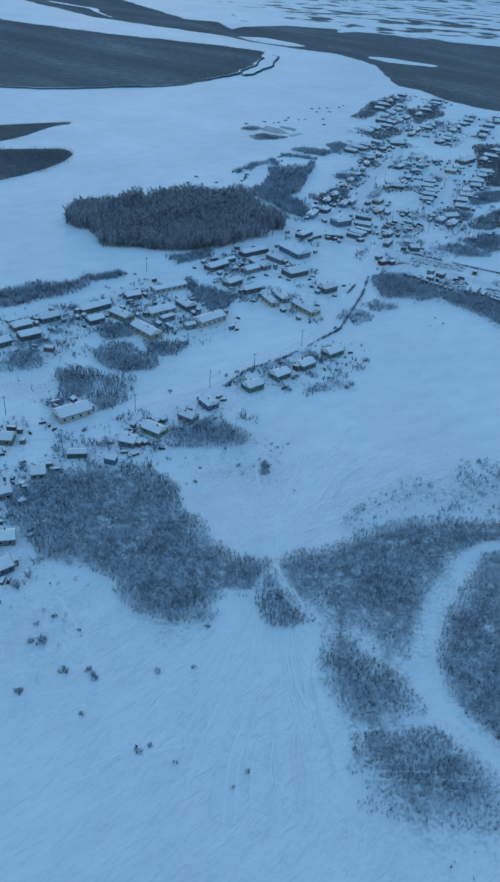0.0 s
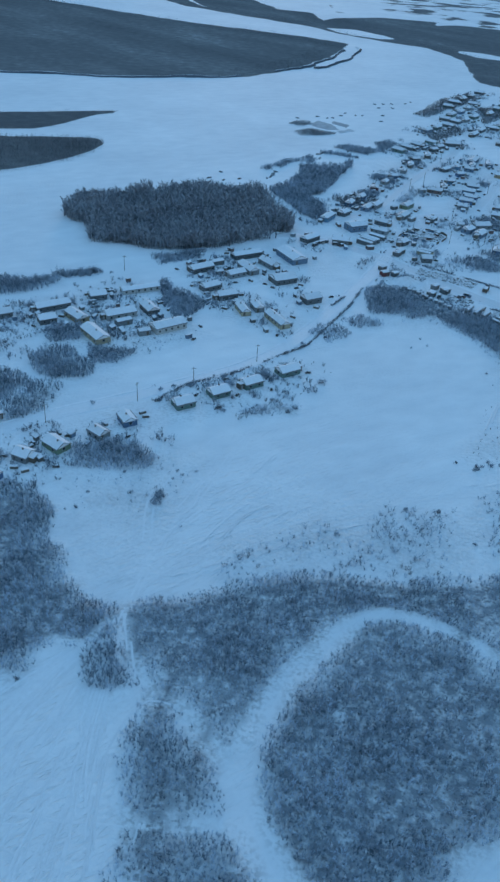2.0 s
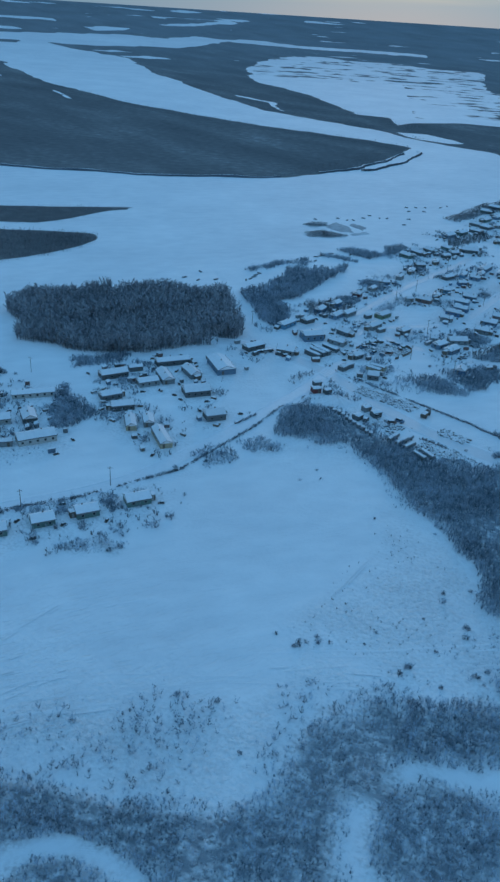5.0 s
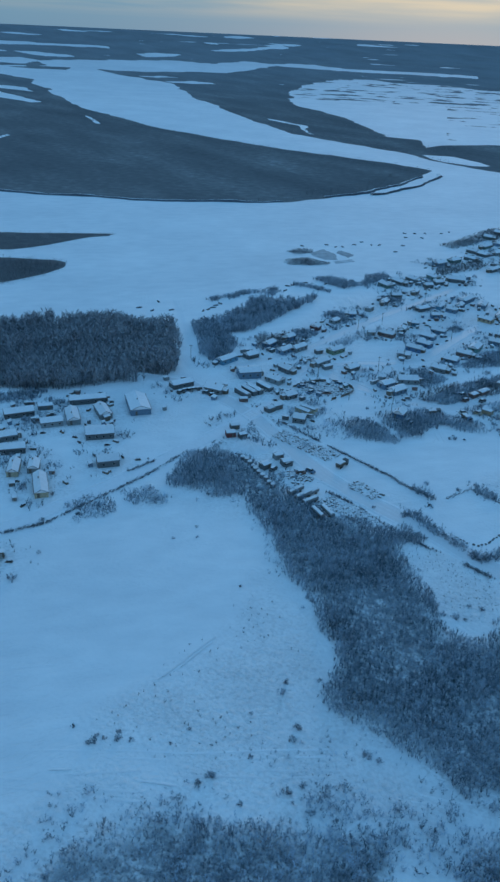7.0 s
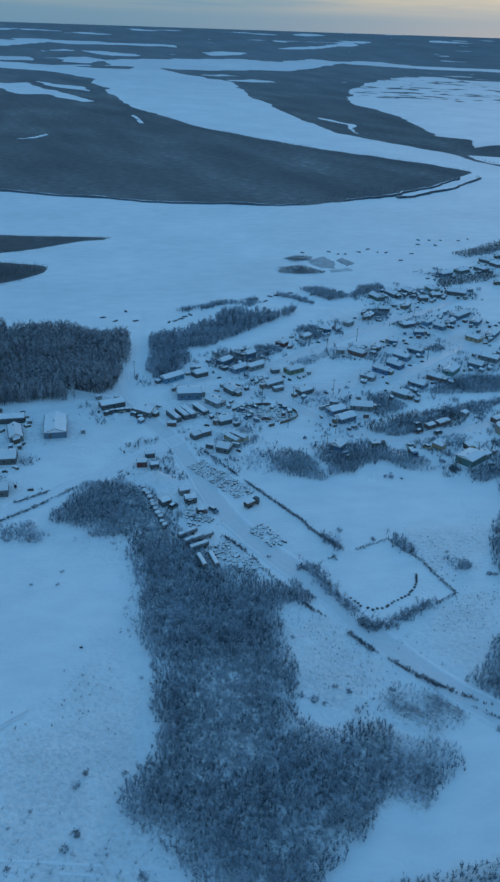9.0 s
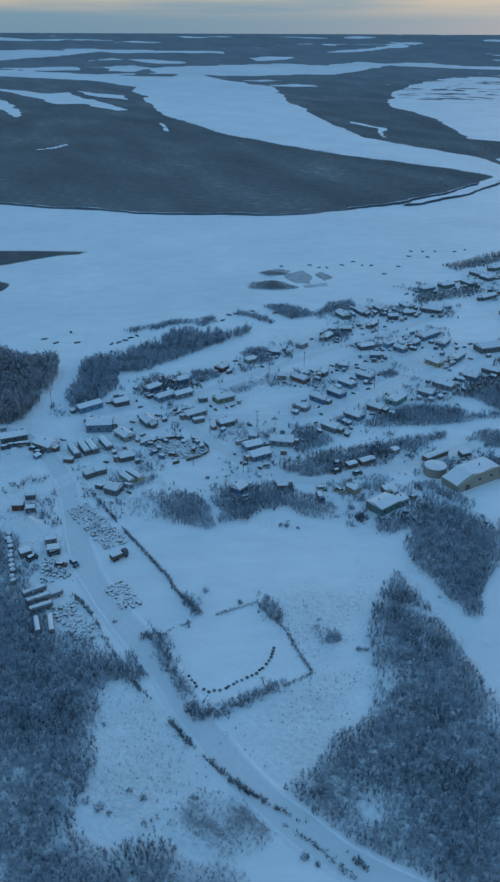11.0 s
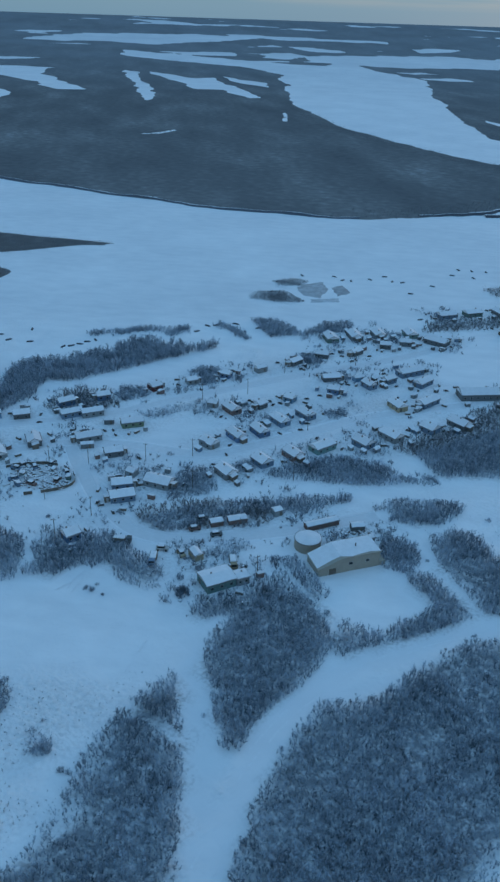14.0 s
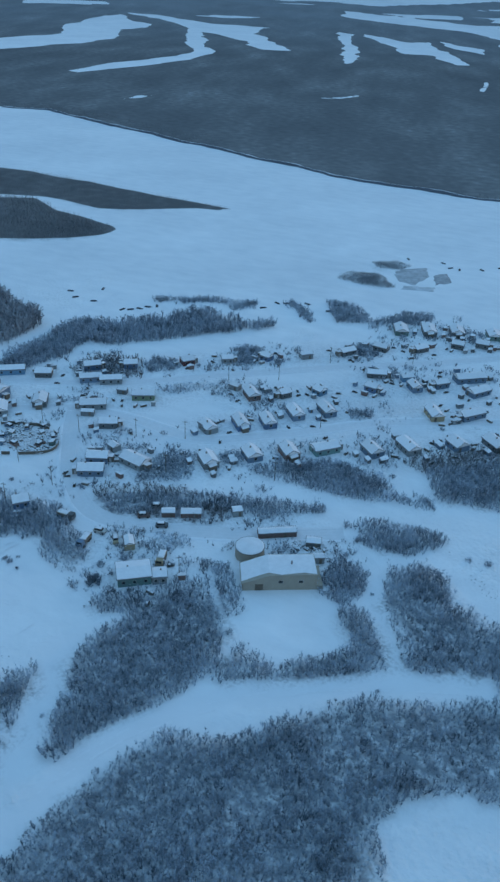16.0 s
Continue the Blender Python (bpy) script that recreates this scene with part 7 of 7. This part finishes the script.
# ---- poles, tyres, boats on the ice, yard things ----
s = Shape().tube((0, 0, -0.3), (0, 0, 8.2), 0.13, 0.09, 8)
pole = thing("utility_pole", pose(POLES[0][0], POLES[0][1], 0, 0, 0, 20), "grey wooden utility pole with a crossarm standing in snow", "utility pole", "utility poles")
part("post", s, WOOD, pole)
part("crossarm", Shape().box(0, 0, 7.5, 1.8, 0.12, 0.14), WOOD, pole)
for k in (-0.75, 0.0, 0.75):
    part("insulator", Shape().tube((k, 0, 7.64), (k, 0, 7.86), 0.06, 0.04, 8), FRAME, pole)
for x, y in POLES[1:]:
    copy_thing(pole, pose(x, y, 0, 0, 0, random.uniform(0, 90)))


def tyre_mesh():
    s = Shape()
    n, m = 14, 6
    for k in range(n):
        for q in range(m):
            a, b = 6.2832 * k / n, 6.2832 * q / m
            s.v.append(((0.38 + 0.14 * math.cos(b)) * math.cos(a), (0.38 + 0.14 * math.cos(b)) * math.sin(a), 0.14 + 0.15 * math.sin(b)))
    s.f = [(k * m + q, ((k + 1) % n) * m + q, ((k + 1) % n) * m + (q + 1) % m, k * m + (q + 1) % m) for k in range(n) for q in range(m)]
    return s.mesh("tyre", RUBBER)


tyre_data = tyre_mesh()
for a, b in zip(RING[:-1], RING[1:]):
    n = max(1, int(math.hypot(b[0] - a[0], b[1] - a[1]) / 1.35))
    for k in range(n):
        t = new("tyre", tyre_data)
        t.matrix_world = pose(a[0] + (b[0] - a[0]) * k / n + random.uniform(-0.25, 0.25), a[1] + (b[1] - a[1]) * k / n + random.uniform(-0.25, 0.25), 0.02, random.uniform(-8, 8), 0, random.uniform(0, 90)) @ Matrix.Scale(random.uniform(0.75, 1.0), 4)
        tagged(t, "black tyre half sunk in snow round the pitch", "tyre", "tyres round the pitch")

boat = thing("boat", pose(SPOTS[0][0], SPOTS[0][1], 0, 0, 0, 30), "dark upturned open boat frozen in on the river snow", "boat", "boats on the ice")
hull = Shape().prism([(-0.65, 0), (0.65, 0), (0.5, 0.4), (0, 0.6), (-0.5, 0.4)], -1.6, 1.2)
hull.add([(1.2, -0.65, 0), (1.2, 0.65, 0), (1.2, 0.5, 0.4), (1.2, 0, 0.6), (1.2, -0.5, 0.4), (2.2, 0, 0.1), (2.1, 0, 0.4)], [(1, 5, 6, 2), (0, 4, 6, 5), (2, 6, 3), (3, 6, 4), (0, 5, 1)])
part("hull", hull, HULL, boat)
part("keel", Shape().box(-0.2, 0, 0.59, 2.8, 0.08, 0.08), HULL, boat)
for x, y in SPOTS[1:]:
    copy_thing(boat, pose(x, y, 0, 0, 0, random.uniform(0, 180)))


def woodpile(x, y, turn):
    t = thing("woodpile", pose(x, y, 0, 0, 0, turn), "stacked firewood with a cap of snow beside a house", "woodpile", "firewood stacks")
    top = [(1.25 - 0.25 * k, 0.86 + random.uniform(-0.08, 0.08)) for k in range(11)]
    s = Shape()
    pts = [(-1.3, 0.0), (1.3, 0.0)] + top
    s.add([(x, y, z) for y in (-0.5, 0.5) for x, z in pts], [tuple(range(13)), tuple(range(25, 12, -1))] + [(k, 13 + k, 13 + (k + 1) % 13, (k + 1) % 13) for k in range(13)])
    part("body", s, WOOD, t)
    part("snow_cap", Shape().box(0, 0, 0.92, 2.6, 1.0, 0.28, 0, 0.85), SNOW, t)


def lean_shed(x, y, turn, style):
    t = thing("outbuilding", pose(x, y, 0, 0, 0, turn), f"small {WALL_WORDS[style]} outbuilding with a sloping snowy roof", "outbuilding", "outbuildings")
    L, W = random.uniform(1.6, 3.2), random.uniform(1.4, 2.1)
    part("wall", Shape().prism([(-W / 2, 0), (W / 2, 0), (W / 2, 1.4), (-W / 2, 1.8)], -L / 2, L / 2), WALLS[style], t)
    part("roof", Shape().prism([(-W / 2 - 0.15, 1.84), (W / 2 + 0.15, 1.37), (W / 2 + 0.15, 1.46), (-W / 2 - 0.15, 1.93)], -L / 2 - 0.2, L / 2 + 0.2), ROOF, t)
    part("roof_snow", Shape().prism([(-W / 2 - 0.1, 1.94), (W / 2 + 0.1, 1.48), (W / 2, 1.68), (-W / 2, 2.12)], -L / 2 - 0.1, L / 2 + 0.1), SNOW, t)
    part("door", Shape().box(0, W / 2 + 0.03, 0.05, 0.7, 0.06, 1.3), WOOD, t)


def snow_lump(x, y, r):
    s = Shape()
    n = 10
    for q, (f, z) in enumerate(((1, 0), (0.75, 0.45), (0.35, 0.75))):
        for k in range(n):
            w = r * f * (1 + 0.2 * math.sin(3 * k + x))
            s.v.append((w * math.cos(6.2832 * k / n), w * math.sin(6.2832 * k / n), z * r * 0.5 - 0.03))
    s.f = [(q * n + k, q * n + (k + 1) % n, (q + 1) * n + (k + 1) % n, (q + 1) * n + k) for q in range(2) for k in range(n)] + [tuple(range(2 * n, 3 * n))]
    ob = new("snow_bank", s.mesh("snow_bank", SNOW))
    ob.location = (x, y, 0)
    tagged(ob, "shovelled bank of snow beside a house", "snow bank", "shovelled snow banks")


# a board fence bends round the scrap yard
def board_fence(line):
    m = thing("fence", pose(line[0][0], line[0][1], 0), "weathered board fence round the snowy scrap yard", "fence")
    o = Vector((*line[0], 0))
    pts = [p - o for p in curve(line, 2.4)]
    post = Shape().box(0, 0, -0.1, 0.14, 0.14, 1.75, 0, 0.9).mesh("post", WOOD)
    for a, b in zip(pts[:-1], pts[1:]):
        if random.random() < 0.12:
            continue
        ob = new("post", post)
        ob.parent, ob.location = m, a
        d, c = b - a, (a + b) / 2
        t, h = math.degrees(math.atan2(d.y, d.x)), random.uniform(1.15, 1.5)
        part("board", Shape().box(c.x, c.y, 0.1, d.length - 0.16, 0.05, h, t), WOOD, m)
        part("snow_cap", Shape().box(c.x, c.y, 0.1 + h, d.length - 0.2, 0.16, 0.1, t, 0.7), SNOW, m)


board_fence([(73.2, 494.3), (76.2, 500.1), (82.7, 507.8), (89.2, 510.3), (95.6, 510.0), (100.7, 507.0), (102.1, 502.3), (99.6, 495.3), (92.9, 483.7)])

# the fenced scrap yard: car bodies, crates and small cabins in rows
random.seed(11)
for k in range(13):
    a = radians(25 + 22 * k)
    x, y = 88.5 + 12.5 * math.cos(a) * (1.0 - 0.35 * (k % 3 == 0)), 499.8 + 9.5 * math.sin(a) * (1.0 - 0.35 * (k % 3 == 0))
    if any(math.hypot(x - h[0], y - h[1]) < 7 for h in HOUSES):
        continue
    if k % 2:
        lean_shed(x, y, math.degrees(a) + 90, random.choice(("dark", "grey", "slate", "teal")))
    else:
        c = random.choice(("dark", "slate", "pale", "rust"))
        car(x, y, math.degrees(a) + random.choice((0, 90)), c, {"dark": "dark", "rust": "rust-brown", "slate": "slate-blue", "pale": "pale"}[c])

random.seed(7)
for x, y, turn, L, W, wall, rise, style in HOUSES:
    if W < 4.3 or style == "tealgreen":
        continue
    for k in range(random.choice((0, 1)) if style == "teal" else random.choice((3, 4, 5, 6))):
        a = radians(random.choice((90, 270, 60, 120, 240, 300, 0, 180)) + random.uniform(-15, 15) + turn)
        d = math.hypot(L, W) / 2 + random.uniform(1.5, 4.5)
        px, py = x + d * math.cos(a), y + d * math.sin(a)
        if any(math.hypot(px - h[0], py - h[1]) < max(h[3], h[4]) / 2 + 1.5 for h in HOUSES):
            continue
        pick = random.random()
        if pick < 0.45:
            lean_shed(px, py, turn + random.choice((0, 90)), random.choice(("dark", "dark", "grey", "rust", "slate")))
        elif pick < 0.75:
            woodpile(px, py, random.uniform(0, 180))
        else:
            snow_lump(px, py, random.uniform(1.0, 1.9))


def cargo_sled():
    """A wooden freight sled: two upturned runners, a slatted deck and a lashed load under snow."""
    t = thing("sled", pose(0, 0, 0), "weathered wooden freight sled with a dark load on yard snow", "sled", "freight sleds")
    runner = [(-1.2, 0), (1.0, 0), (1.45, 0.28), (1.38, 0.34), (0.95, 0.1), (-1.2, 0.1)]
    for y in (-0.4, 0.36):
        part("runner", Shape().add([(x, y + w, z) for w in (0, 0.05) for x, z in runner], [tuple(range(6)), tuple(range(11, 5, -1))] + [(k, 6 + k, 6 + (k + 1) % 6, (k + 1) % 6) for k in range(6)]), WOOD, t)
    deck = Shape()
    for k in range(5):
        deck.box(-1.0 + 0.48 * k, 0, 0.1, 0.36, 0.95, 0.3 if k in (0, 4) else 0.26, 0, 0.97)
    part("deck", deck, WOOD, t)
    part("load", Shape().box(-0.15, 0, 0.37, 1.5, 0.8, 0.55, 0, 0.8), HULL, t, "dark tarpaulin load")
    part("snow_cap", Shape().box(-0.2, 0.05, 0.92, 1.0, 0.6, 0.12, 0, 0.7), SNOW, t)
    return t


sled, placed = cargo_sled(), 0
sled_rng = random.Random(23)
for x, y, turn, L, W, wall, rise, style in HOUSES:
    for k in range(3):
        a, d = sled_rng.uniform(0, 6.28), math.hypot(L, W) / 2 + sled_rng.uniform(2.0, 7.0)
        px, py, way = x + d * math.cos(a), y + d * math.sin(a), sled_rng.uniform(0, 360)
        if placed >= 190 or W < 4.3 or sled_rng.random() < 0.35 or any(math.hypot(px - h[0], py - h[1]) < math.hypot(h[3], h[4]) / 2 + 1.4 for h in HOUSES):
            continue
        if placed == 0:
            sled.matrix_world = pose(px, py, 0, 0, 0, way)
        else:
            copy_thing(sled, pose(px, py, 0, 0, 0, way))
        placed += 1
